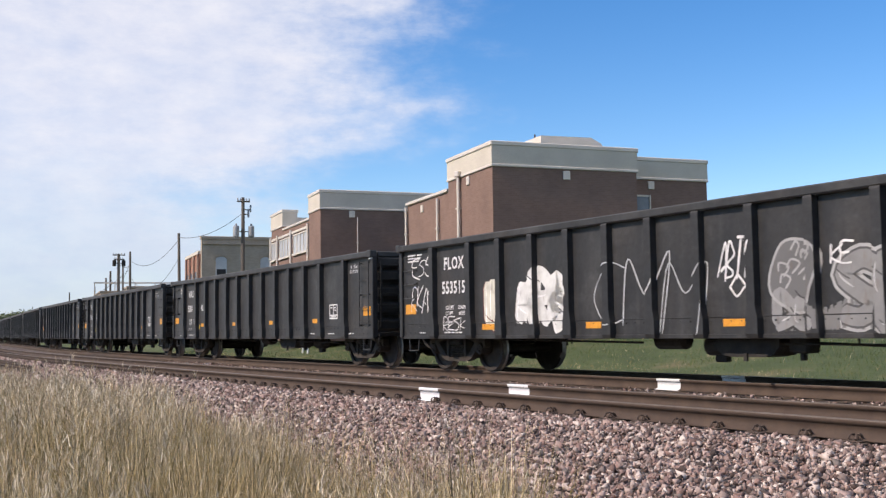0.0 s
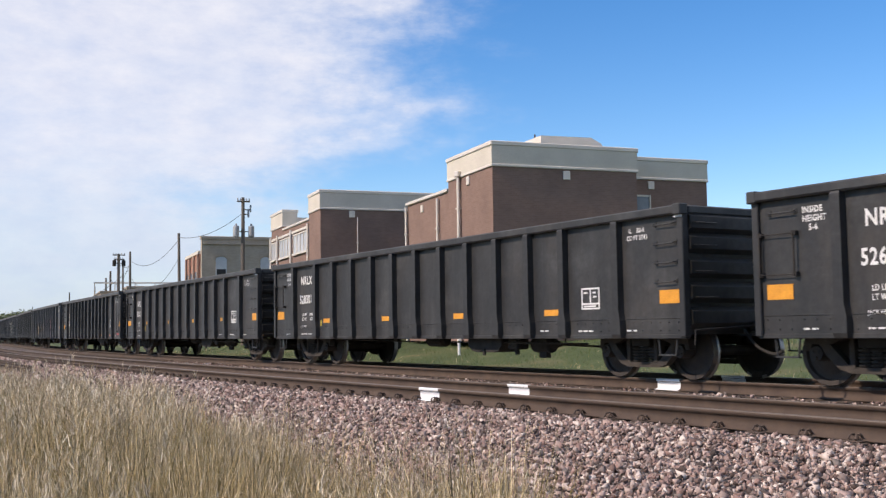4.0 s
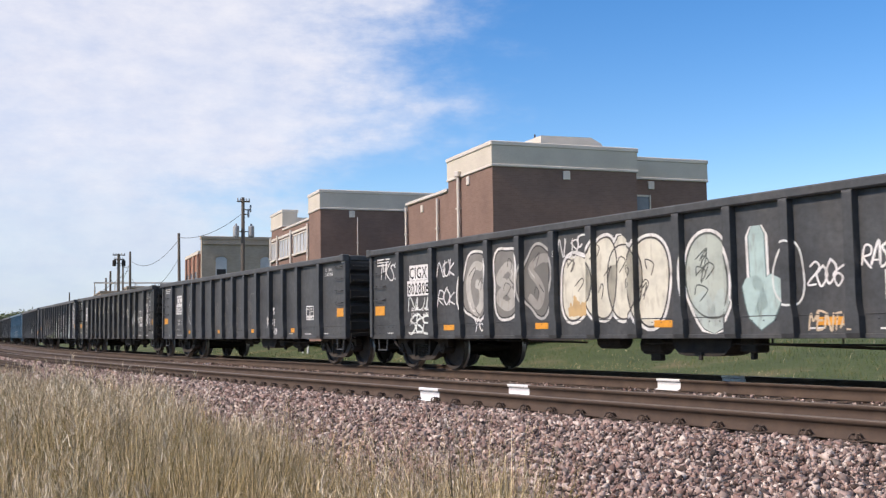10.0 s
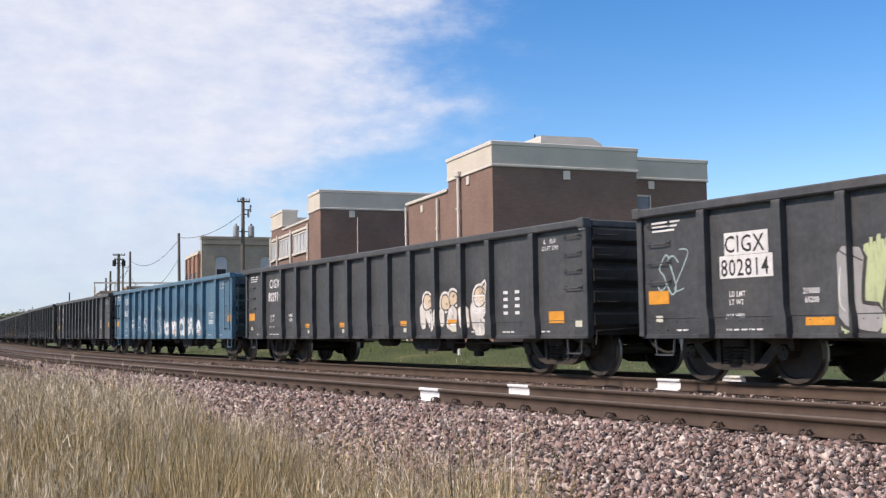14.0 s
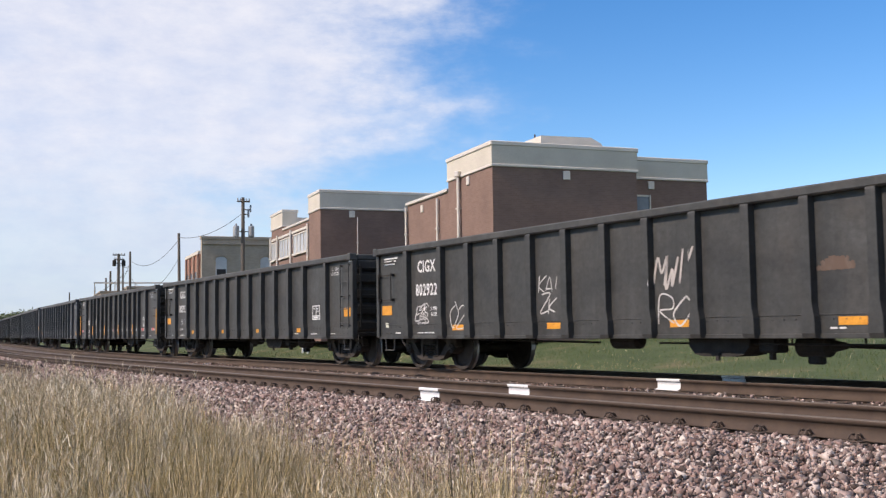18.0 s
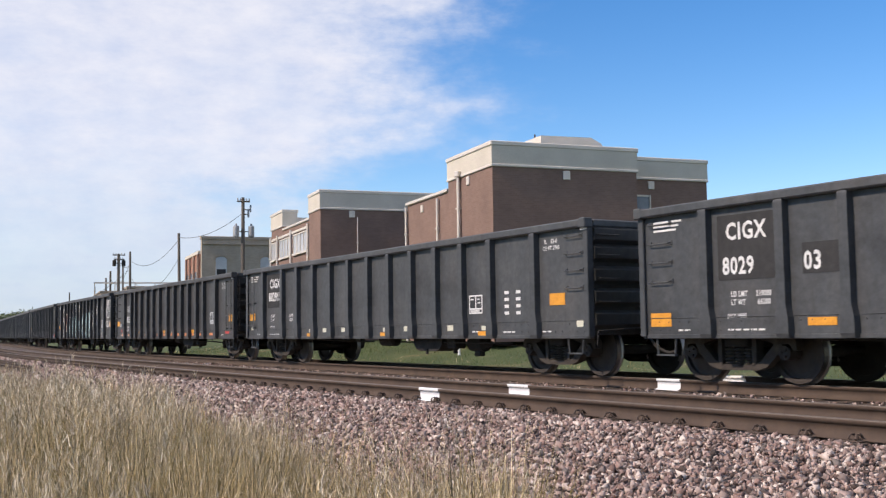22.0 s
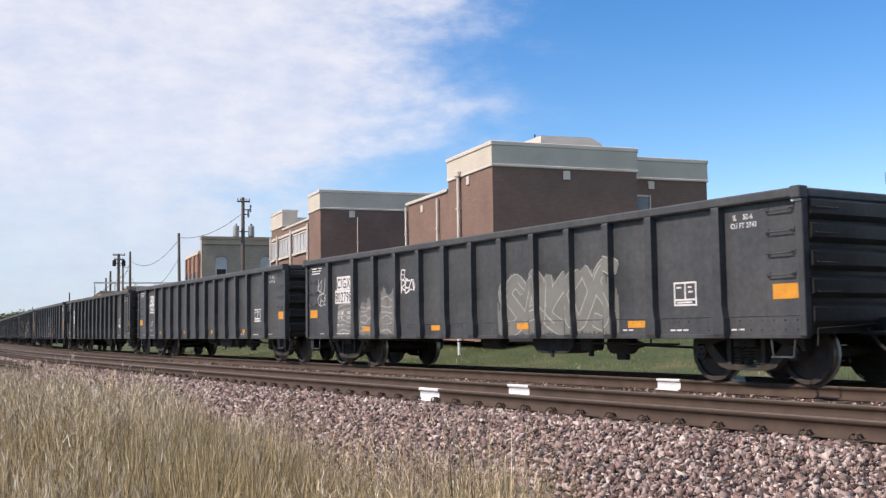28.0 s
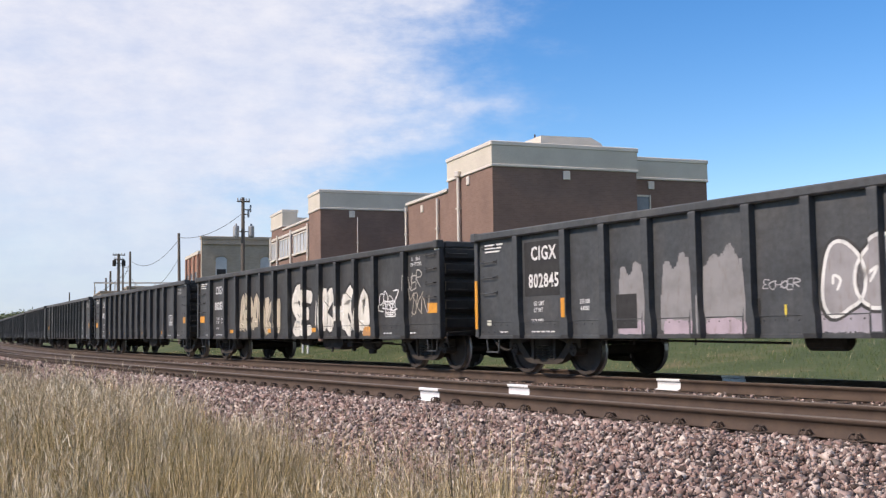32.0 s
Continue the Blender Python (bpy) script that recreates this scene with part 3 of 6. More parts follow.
def block(name, o, a0, a1, b0, b1, z0, z1, material, parent, label="", bevel=0.0):
    """A plain box along the street grid."""
    bm = bmesh.new()
    box(bm, a0, a1, b0, b1, z0, z1, bevel)
    turn = Matrix(((U.x, N.x, 0, o.x), (U.y, N.y, 0, o.y), (0, 0, 1, 0), (0, 0, 0, 1)))
    bmesh.ops.transform(bm, matrix=turn, verts=bm.verts)
    bmesh.ops.recalc_face_normals(bm, faces=bm.faces)
    return part(name, bm, material, parent, label)


def pipe(o, a, b, z0, z1, r, parent, head=True):
    bm = bmesh.new()
    p = plan(o, a, b)
    rod(bm, (p.x, p.y, z0), (p.x, p.y, z1), r, seg=10)
    if head:
        box(bm, p.x - 0.16, p.x + 0.16, p.y - 0.13, p.y + 0.13, z1, z1 + 0.26, 0.03)
    for z in (z0 + 1.2, z1 - 1.4):
        box(bm, p.x - r - 0.02, p.x + r + 0.02, p.y - r - 0.02, p.y + r + 0.02, z, z + 0.05)
    return part("downpipe", bm, METALTRIM, parent, "cream metal downpipe")


def band(o, a0, a1, b0, b1, z0, z1, parent):
    """A cream parapet band, with a thin moulding below and a cap on top."""
    wall_prism("parapet", o, a0 - 0.04, a1 + 0.04, b0 - 0.04, b1 + 0.04, z0, z1 - 0.16, STUCCO, parent, "cream stucco parapet")
    block("moulding", o, a0 - 0.065, a1 + 0.065, b0 - 0.065, b1 + 0.065, z0 - 0.05, z0 + 0.06, METALTRIM, parent, bevel=0.02)
    block("cap", o, a0 - 0.075, a1 + 0.075, b0 - 0.09, b1 + 0.09, z1 - 0.16, z1 + 0.03, METALTRIM, parent, "pale metal parapet cap", bevel=0.03)


def window_in(o, along_u, a, b, w, z0, z1, panes, parent, glass=None):
    """A framed window standing in a recess of a street wall (along U) or an end wall (along N)."""
    def q(name, lo, hi, za, zb, out, depth, mat, holder):
        if along_u:
            return block(name, o, a + lo, a + hi, b - out, b - out + depth, za, zb, mat, holder)
        return block(name, o, a - out, a - out + depth, b + lo, b + hi, za, zb, mat, holder)
    win = q("window", 0, w, z0, z1, 0.012, 0.03, glass or BLIND, parent)
    t = 0.07
    q("frame", -t, 0, z0 - t, z1 + t, 0.06, 0.09, METALTRIM, win)
    q("frame", w, w + t, z0 - t, z1 + t, 0.06, 0.09, METALTRIM, win)
    q("frame", 0.001, w - 0.001, z1, z1 + t, 0.06, 0.09, METALTRIM, win)
    q("sill", -t - 0.04, w + t + 0.04, z0 - t - 0.05, z0 - 0.004, 0.12, 0.15, METALTRIM, win)
    for i in range(1, panes):
        x = w * i / panes
        q("mullion", x - 0.04, x + 0.04, z0, z1, 0.05, 0.07, METALTRIM, win)
    return win


def build_school():
    hall = empty("brick_building", Matrix.Identity(4), "red-brown brick building with cream stucco parapet bands", "building")
    G = GROUND
    # main block: tall corner, lower run along the street, end wing
    wall_prism("wall", MC, 0, 4.9, 0, 6.70, G, 7.48, BRICK, hall)
    band(MC, 0, 4.9, 0, 6.70, 7.48, 8.45, hall)
    wall_prism("wall", MC, 4.9, 10.5, 0.02, 11.4, G, 7.00, BRICK, hall)
    block("cap", MC, 4.95, 10.58, -0.08, 11.5, 7.00, 7.16, METALTRIM, hall, "pale metal parapet cap", 0.03)
    wall_prism("wall", MC, 1.75, 4.9, 6.70, 11.46, G, 7.46, BRICK, hall)
    band(MC, 1.75, 4.85, 6.74, 11.46, 7.48, 8.42, hall)
    # roof unit: long housing with a sloping end and a small finial
    bm = bmesh.new()
    turn = Matrix(((U.x, N.x, 0, MC.x), (U.y, N.y, 0, MC.y), (0, 0, 1, 0), (0, 0, 0, 1)))
    extrude_poly(bm, [(3.5, 8.2), (3.5, 9.33), (6.0, 9.36), (6.5, 9.12), (6.75, 8.75), (6.85, 8.2)], 2.6, 4.4)
    for v in bm.verts:
        v.co = Vector((v.co.y, v.co.x, v.co.z))
    bmesh.ops.transform(bm, matrix=turn, verts=bm.verts)
    bmesh.ops.recalc_face_normals(bm, faces=bm.faces)
    unit = part("roof_unit", bm, METALTRIM, hall, "pale metal rooftop air unit")
    block("hood", MC, 2.5, 4.3, 2.7, 3.48, 8.2, 8.95, METALTRIM, unit)
    pin = bmesh.new()
    p = plan(MC, 3.4, 3.6)
    rod(pin, (p.x, p.y, 9.30), (p.x, p.y, 9.52), 0.05, 0.03)
    part("vent_pipe", pin, CLIP, unit)
    for o, a, b, du in ((MC, 2.53, -0.06, True), (MC, 8.36, -0.04, True), (MC, -0.06, 3.35, False), (MC, 1.69, 8.5, False), (WC, -0.06, 1.75, False)):
        z = 7.0 if (a, b) != (8.36, -0.04) else 6.45
        if du:
            block("scupper", o, a - 0.14, a + 0.14, b + 0.0, b + 0.08, z, z + 0.36, METALTRIM, hall, "cream metal scupper box", 0.01)
        else:
            block("scupper", o, a + 0.0, a + 0.08, b - 0.16, b + 0.16, z, z + 0.36, METALTRIM, hall, "cream metal scupper box", 0.02)
    pipe(MC, 3.42, -0.12, G, 7.45, 0.075, hall)
    pipe(MC, 6.08, -0.10, G, 6.85, 0.06, hall, False)
    pipe(MC, 10.44, -0.10, G, 6.95, 0.06, hall, False)
    pipe(WC, -0.05, 2.05, G, 7.0, 0.028, hall, False)
    window_in(MC, False, 1.75, 6.98, 1.40, 5.2, 6.66, 1, hall, GLASS)
    # far wing
    wall_prism("wall", WC, 0, 2.55, 0, 9.6, G, 7.45, BRICK, hall)
    band(WC, 0, 2.5, 0, 9.6, 7.45, 8.45, hall)
    wall_prism("wall", WC, 2.55, 9.3, 0.03, 9.5, G, 7.08, BRICK, hall)
    wall_prism("wall", WC, 9.3, 12.7, 0.03, 9.5, G, 7.40, BRICK, hall)
    block("cap", WC, 2.6, 9.3, -0.05, 9.6, 7.08, 7.22, METALTRIM, hall, "pale metal parapet cap", 0.03)
    band(WC, 9.35, 12.7, 0.03, 0.9, 7.40, 8.40, hall)
    block("parapet", WC, 10.2, 12.6, 0.9, 9.4, 7.40, 8.05, METALTRIM, hall, "pale metal parapet")
    block("lintel", WC, 2.7, 12.6, -0.03, 0.06, 6.66, 6.80, METALTRIM, hall)
    for a, w, n in ((3.0, 3.35, 4), (7.25, 2.9, 4), (11.2, 1.25, 2)):
        window_in(WC, True, a, 0.03, w, 5.45, 6.5, n, hall)
        window_in(WC, True, a, 0.03, w, 1.6, 3.2, n, hall)
    for a in (2.62, 6.85, 10.6, 12.6):
        pipe(WC, a, -0.06, G, 6.9, 0.07, hall, False)


def build_town():
    GC = Vector((-87.99, 33.0, 0))
    old = empty("old_store", Matrix.Identity(4), "old grey painted brick store with arched windows", "building")
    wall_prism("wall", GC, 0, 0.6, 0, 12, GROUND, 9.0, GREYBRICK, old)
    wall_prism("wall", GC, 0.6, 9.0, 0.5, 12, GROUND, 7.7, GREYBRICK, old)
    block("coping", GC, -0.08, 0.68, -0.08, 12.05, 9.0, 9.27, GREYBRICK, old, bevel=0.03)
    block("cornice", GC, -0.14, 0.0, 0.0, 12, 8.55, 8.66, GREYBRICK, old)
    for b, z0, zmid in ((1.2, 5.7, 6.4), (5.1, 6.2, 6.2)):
        bm = bmesh.new()
        pts = [(b, z0), (b + 0.95, z0), (b + 0.95, 7.2)] + [(b + 0.475 + 0.475 * math.cos(k * math.pi / 8), 7.2 + 0.3 * math.sin(k * math.pi / 8)) for k in range(1, 8)] + [(b, 7.2)]
        extrude_poly(bm, pts, -0.05, 0.04)
        for v in bm.verts:
            v.co = Vector((v.co.y, v.co.x, v.co.z))
        bmesh.ops.transform(bm, matrix=Matrix(((U.x, N.x, 0, GC.x), (U.y, N.y, 0, GC.y), (0, 0, 1, 0), (0, 0, 0, 1))), verts=bm.verts)
        bmesh.ops.recalc_face_normals(bm, faces=bm.faces)
        win = part("window", bm, BLIND, old, "white boarded arched window")
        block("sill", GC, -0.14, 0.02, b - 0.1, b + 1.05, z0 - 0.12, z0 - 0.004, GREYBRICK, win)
        for k in range(7):
            t0 = math.pi * (k + 0.08) / 7
            x, z = b + 0.475 + 0.62 * math.cos(t0 + 0.2), 7.2 + 0.46 * math.sin(t0 + 0.2)
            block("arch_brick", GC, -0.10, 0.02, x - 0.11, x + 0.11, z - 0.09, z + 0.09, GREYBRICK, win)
        if zmid > z0:
            block("opening", GC, -0.07, 0.0, b + 0.08, b + 0.87, z0 + 0.04, zmid, DARK, win)
    shop = empty("brick_shop", Matrix.Identity(4), "orange brick shop row behind the grey store", "building")
    wall_prism("wall", GC, 0.62, 9.0, -0.12, 0.49, GROUND, 7.75, ORANGEBRICK, shop)
    block("coping", GC, 0.62, 9.05, -0.24, 0.49, 7.75, 8.05, STUCCO, shop, bevel=0.03)
    for a in (0.7, 3.3, 5.9, 8.4):
        block("pilaster", GC, a, a + 0.5, -0.26, -0.12, GROUND, 7.74, ORANGEBRICK, shop)
    for a in (1.35, 3.95, 6.5):
        block("window", GC, a, a + 1.8, -0.14, -0.11, 4.3, 6.3, GLASS, shop)
    shed = empty("flat_shed", Matrix.Identity(4), "low tan flat-roofed block building with a pale steel frame on it", "building")
    LC = Vector((-126.5, 35.1, 0))
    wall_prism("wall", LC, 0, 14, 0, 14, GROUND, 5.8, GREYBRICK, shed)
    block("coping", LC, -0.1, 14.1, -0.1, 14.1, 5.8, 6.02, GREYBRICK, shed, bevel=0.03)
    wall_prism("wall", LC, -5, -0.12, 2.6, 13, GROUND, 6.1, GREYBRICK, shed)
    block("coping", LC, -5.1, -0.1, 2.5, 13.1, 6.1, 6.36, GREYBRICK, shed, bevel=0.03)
    frame_bm = bmesh.new()
    for b in (-0.4, 2.0, 4.4, 6.8, 9.2, 11.6, 14.0):
        box(frame_bm, -0.06, 0.06, b - 0.06, b + 0.06, 5.6, 7.15)
    box(frame_bm, -0.07, 0.07, -0.5, 14.1, 7.15, 7.33)
    bmesh.ops.transform(frame_bm, matrix=Matrix(((U.x, N.x, 0, LC.x + 6 * U.x), (U.y, N.y, 0, LC.y + 6 * U.y), (0, 0, 1, 0), (0, 0, 0, 1))), verts=frame_bm.verts)
    part("roof_frame", frame_bm, METALTRIM, shed, "pale steel frame")


CAN = rough_mat("grey_can", [(0.3, (0.30, 0.31, 0.31)), (0.7, (0.42, 0.43, 0.43))], 3, 0.5)
WIRE = rough_mat("wire_black", [(0.3, (0.02, 0.02, 0.02)), (0.7, (0.04, 0.04, 0.04))], 3, 0.6)


def pole(x, y, top, r=0.15, lean=(0, 0), arms=(), cans=(), can_material=None):
    ob = empty("utility_pole", Matrix.Translation((x, y, GROUND)), "weathered wooden utility pole beside the street", "utility pole", "poles along the street")
    h = top - GROUND
    bm = bmesh.new()
    rod(bm, (0, 0, -0.3), (lean[0], lean[1], h), r, r * 0.68, 10)
    part("shaft", bm, WOOD, ob)
    side = Vector((N.x, N.y, 0))
    for z, half in arms:
        bm = bmesh.new()
        c = Vector((lean[0], lean[1], h - z)) - U * (r + 0.02)
        a, b = c - side * half, c + side * half
        rod(bm, a, b, 0.055, seg=6)
        arm = part("crossarm", bm, WOOD, ob)
        for k in (-0.9, -0.45, 0.45, 0.9):
            p = c + side * half * k
            bm = bmesh.new()
            rod(bm, p, p + Vector((0, 0, 0.2)), 0.035, 0.05, 6)
            part("insulator", bm, CAN, arm)
    for z, off, rr, hh in cans:
        bm = bmesh.new()
        p = Vector((lean[0], lean[1], h - z)) + side * off
        lathe(bm, [(0, 0), (rr * 0.8, 0), (rr, 0.06), (rr, hh - 0.08), (rr * 0.85, hh), (0.08, hh + 0.02), (0.05, hh + 0.16), (0, hh + 0.16)], 14, "z")
        bmesh.ops.translate(bm, verts=bm.verts, vec=p)
        part("transformer", bm, can_material or CAN, ob)
        bm = bmesh.new()
        rod(bm, Vector((lean[0], lean[1], p.z + hh * 0.5)), p + Vector((0, 0, hh * 0.5)), 0.035, seg=6)
        part("bracket", bm, CLIP, ob)
    return ob


def wire(a, b, sag, r=0.018):
    cu = bpy.data.curves.new("wire", "CURVE")
    cu.dimensions, cu.bevel_depth, cu.bevel_resolution = "3D", r, 0
    sp = cu.splines.new("POLY")
    sp.points.add(16)
    a, b = Vector(a), Vector(b)
    for i in range(17):
        t = i / 16
        p = a.lerp(b, t) - Vector((0, 0, sag * 4 * t * (1 - t)))
        sp.points[i].co = (*p, 1)
    ob = bpy.data.objects.new("tmp", cu)
    me = bpy.data.meshes.new_from_object(ob)
    bpy.data.objects.remove(ob)
    me.materials.append(WIRE)
    tagged(new("overhead_wire", me), "thin black sagging overhead wire", "wire", "wires along the street")


def build_poles():
    pole(-65.27, 27.3, 9.74, 0.16, (0, 0), ((0.28, 0.42),), ((2.62, -0.45, 0.2, 0.74), (2.62, 0.55, 0.2, 0.74), (1.3, 0.36, 0.07, 0.4), (0.95, 0.5, 0.05, 0.3)))
    pole(-82.22, 29.05, 8.9, 0.15, (-0.35, 0.0))
    pole(-110.05, 32.33, 9.2, 0.20, (0, 0), ((0.15, 0.62), (0.62, 0.4)), ((1.3, -0.42, 0.19, 0.62), (1.3, 0.5, 0.19, 0.62)), UNDER)
    pole(-110.6, 32.95, 8.3, 0.13)
    pole(-119.3, 36.4, 10.2, 0.17, (-0.2, 0))
    for x, y, t in ((-150.9, 43.2, 9.8), (-171.5, 48.4, 9.9), (-203.0, 55.2, 9.9), (-226.3, 56.4, 9.7)):
        pole(x, y, t, 0.2)
    wire((-65.3, 27.3, 8.72), (-82.5, 29.05, 8.55), 0.55, 0.02)
    wire((-82.5, 29.05, 8.4), (-119.5, 36.4, 9.2), 1.25, 0.022)
    wire((-82.5, 29.05, 6.9), (-119.5, 36.4, 7.4), 2.0, 0.02)
    wire((-119.5, 36.4, 8.6), (-110.0, 32.3, 8.2), 0.3, 0.022)
    wire((-119.5, 36.4, 9.0), (-150.9, 43.2, 8.8), 1.6, 0.025)
    wire((-119.5, 36.4, 8.2), (-135.0, 34.0, 4.5), 0.5, 0.022)


def build_trackside():
    """Marker posts behind the line, spare rails lying on the gravel."""
    for x, y, z, h in ((-35.2, 23.9, -0.05, 0.45), (-50.4, 24.4, -0.15, 0.42), (-49.6, 24.3, -0.15, 0.34)):
        post = empty("marker_post", Matrix.Translation((x, y, z)), "short white plastic marker post in the grass", "post", "marker posts")
        bm = bmesh.new()
        rod(bm, (0, 0, -0.1), (0, 0, h), 0.055, seg=10)
        part("shaft", bm, WHITE, post)
        bm = bmesh.new()
        lathe(bm, [(0, h - 0.01), (0.07, h), (0.07, h + 0.05), (0.04, h + 0.09), (0, h + 0.1)], 10, "z")
        part("cap", bm, METALTRIM, post)
    for d0, s0, s1, turn in ((-1.95, -44.5, -34.0, 1), (-2.25, -43.0, -33.2, -1), (-1.7, -47.0, -38.5, 1)):
        prof = [(o * turn, z + 0.19 + bed_height(d0) + 0.035) for o, z in RAIL_PROFILE]
        me = sweep(prof, d0, [s0 + (s1 - s0) * k / 6 for k in range(7)], RAIL, "spare_rail")
        tagged(new("spare_rail", me), "spare rusty rail lying loose on the gravel", "rail", "spare rails")


build_trackside()
build_school()
build_town()
build_poles()

# ------------------------------------------------------------------ the train
CAR_PITCH, HALF = 17.533, 8.05
TRAIN_D = SPACING + GAUGE / 2
FIRST_EDGE = -20.475
# the couplings do not all stand equally far apart
SHIFT = [-0.02, 0.16, 0.15, 0.05, 0.04, -0.04, -0.04, 0.06, 0.12, 0.07, 0.09, 0.07, 0.08, 0.1, 0.11, 0.15, 0.24, -0.25, -0.22, -0.09, -0.06, -0.05, 0.1, 0.33, 0.23, 0.38, 0.3, 0.15, 0.02, -0.05, -0.11, -0.11, -0.11, -0.11, -0.11, -0.11, -0.11]


def gone(t):
    """How far the train has gone since the start; it slows a little."""
    return 0.0164 + 15.7977 * t - 0.0176845 * t * t + 0.00020714 * t ** 3


def car_centre(n, t):
    return FIRST_EDGE + HALF - CAR_PITCH * n + gone(t) + SHIFT[n + 1]


CARS = []
WHITEPAINT = rough_mat("white_stencil", [(0.3, (0.62, 0.62, 0.60)), (0.7, (0.78, 0.78, 0.76))], 7, 0.7)
BLACKPAINT = rough_mat("black_stencil", [(0.3, (0.012, 0.012, 0.012)), (0.7, (0.03, 0.03, 0.03))], 7, 0.7)
ORANGE = rough_mat("orange_reflector", [(0.3, (0.62, 0.25, 0.02)), (0.7, (0.78, 0.35, 0.035))], 6, 0.4)
RED = rough_mat("red_reflector", [(0.3, (0.45, 0.03, 0.025)), (0.7, (0.6, 0.05, 0.04))], 6, 0.4)
CORAL = rough_mat("coral_reflector", [(0.3, (0.66, 0.20, 0.06)), (0.7, (0.80, 0.30, 0.12))], 6, 0.4)
YELLOW = rough_mat("yellow_paint", [(0.3, (0.6, 0.45, 0.04)), (0.7, (0.7, 0.55, 0.08))], 6, 0.6)


def spray_mat():
    """Spray paint in the object's own colour, faded in patches."""
    m, nt, ns, b = tree("spray_paint")
    info = nt.nodes.new("ShaderNodeObjectInfo")
    v = coords(nt)
    col = mix(nt, ramp(nt, noise_of(nt, v, 2.5, 6), [(0.45, (0.0,) * 3), (0.75, (0.40,) * 3)]), info.outputs["Color"], (0.07, 0.068, 0.065))
    rub = noise_of(nt, coords(nt, (1.0, 1.0, 0.25)), 11, 5)
    col = mix(nt, ramp(nt, rub, [(0.54, (0.0,) * 3), (0.70, (0.45,) * 3)]), col, (0.16, 0.12, 0.09))
    nt.links.new(col, b.inputs["Base Color"])
    b.inputs["Roughness"].default_value = 0.65
    return m


SPRAY = spray_mat()
RIBS = [1.40] + [2.80 + 1.036 * k for k in range(11)] + [14.60]      # from the trailing end
LENGTH = 2 * HALF
RIBS_B = [1.76, 2.93, 3.66, 4.60, 5.58, 6.49, 7.45, 8.55, 9.49, 10.41, 11.32, 12.25, 13.08, 14.40]       # cars with closer ribs
SKIN, OUT, SILL, TOP = 1.50, 1.61, 0.684, 2.72
GLYPHS = {}


def text_mesh(words, height, material, squeeze=0.85):
    """Lettering as a thin flat mesh that stands in the x-z plane and faces -y."""
    key = (words, height, material.name, squeeze)
    if key in GLYPHS:
        return GLYPHS[key]
    cu = bpy.data.curves.new("lettering", "FONT")
    cu.body, cu.size, cu.resolution_u, cu.offset, cu.space_character = words, height * 1.4, 2, height * (0.012 if material is BLACKPAINT else 0.034), 1.10
    ob = bpy.data.objects.new("tmp", cu)
    me = bpy.data.meshes.new_from_object(ob)
    bpy.data.objects.remove(ob)
    me.transform(Matrix(((squeeze, 0, 0, 0), (0, 0, 1, 0), (0, 1, 0, 0), (0, 0, 0, 1))))
    me.flip_normals()
    me.materials.clear()
    me.materials.append(material)
    GLYPHS[key] = me
    return me


def plate_mesh(w, h, material, thick=0.004):
    key = ("plate", w, h, material.name, thick)
    if key not in GLYPHS:
        GLYPHS[key] = mesh_of(boxes((0, w, -thick, 0, 0, h)), "plate", material)
    return GLYPHS[key]


def ribbon(bm, pts, w, y):
    """A painted stroke through the points (x, z)."""
    n, prev = len(pts), None
    for i, (x, z) in enumerate(pts):
        x0, z0 = pts[max(i - 1, 0)]
        x1, z1 = pts[min(i + 1, n - 1)]
        d = math.hypot(x1 - x0, z1 - z0) or 1.0
        nx, nz = -(z1 - z0) / d * w / 2, (x1 - x0) / d * w / 2
        k = 0.55 if i in (0, n - 1) else 1.0
        pair = (bm.verts.new((x + nx * k, y, z + nz * k)), bm.verts.new((x - nx * k, y, z - nz * k)))
        if prev:
            bm.faces.new((prev[0], prev[1], pair[1], pair[0]))
        prev = pair


def spline(ctrl, steps=6):
    out = []
    n = len(ctrl)
    for i in range(n - 1):
        p0, p1, p2, p3 = ctrl[max(i - 1, 0)], ctrl[i], ctrl[i + 1], ctrl[min(i + 2, n - 1)]
        for k in range(steps):
            t = k / steps
            out.append(tuple(0.5 * (2 * p1[j] + (p2[j] - p0[j]) * t + (2 * p0[j] - 5 * p1[j] + 4 * p2[j] - p3[j]) * t * t + (3 * p1[j] - p0[j] - 3 * p2[j] + p3[j]) * t ** 3) for j in (0, 1)))
    out.append(ctrl[-1])
    return out


# hand letters: strokes on a grid of 6 by 8, two digits a point
HAND = {"A": "00 38 60|12 52", "B": "00 08 47 46 04 43 52 40 00", "C": "67 38 05 03 30 61", "D": "00 08 46 62 30 00", "E": "68 08 04 44|04 00 60", "F": "68 08 00|05 45",
        "G": "67 38 04 20 51 54 34", "H": "08 00|04 64|68 60", "I": "38 30", "J": "58 52 30 02", "K": "08 00|68 03 60", "L": "08 01 60", "M": "00 08 34 68 60", "N": "00 08 60 68",
        "O": "38 05 03 30 63 65 38", "P": "00 08 57 55 04", "R": "00 08 57 55 04 60", "S": "67 38 06 34 52 30 01", "T": "08 68|38 30", "U": "08 02 30 62 68", "V": "08 30 68",
        "W": "08 10 35 50 68", "X": "08 60|68 00", "Y": "08 34 68|34 30", "Z": "08 68 00 60", "2": "06 38 66 00 60", "6": "58 04 03 30 52 34 03", "!": "38 33|31 30", "8": "34 06 38 66 34 02 30 62 34"}


def hand(letter):
    return [[(int(p[0]) / 6, int(p[1]) / 8) for p in run.split()] for run in HAND[letter].split("|")]


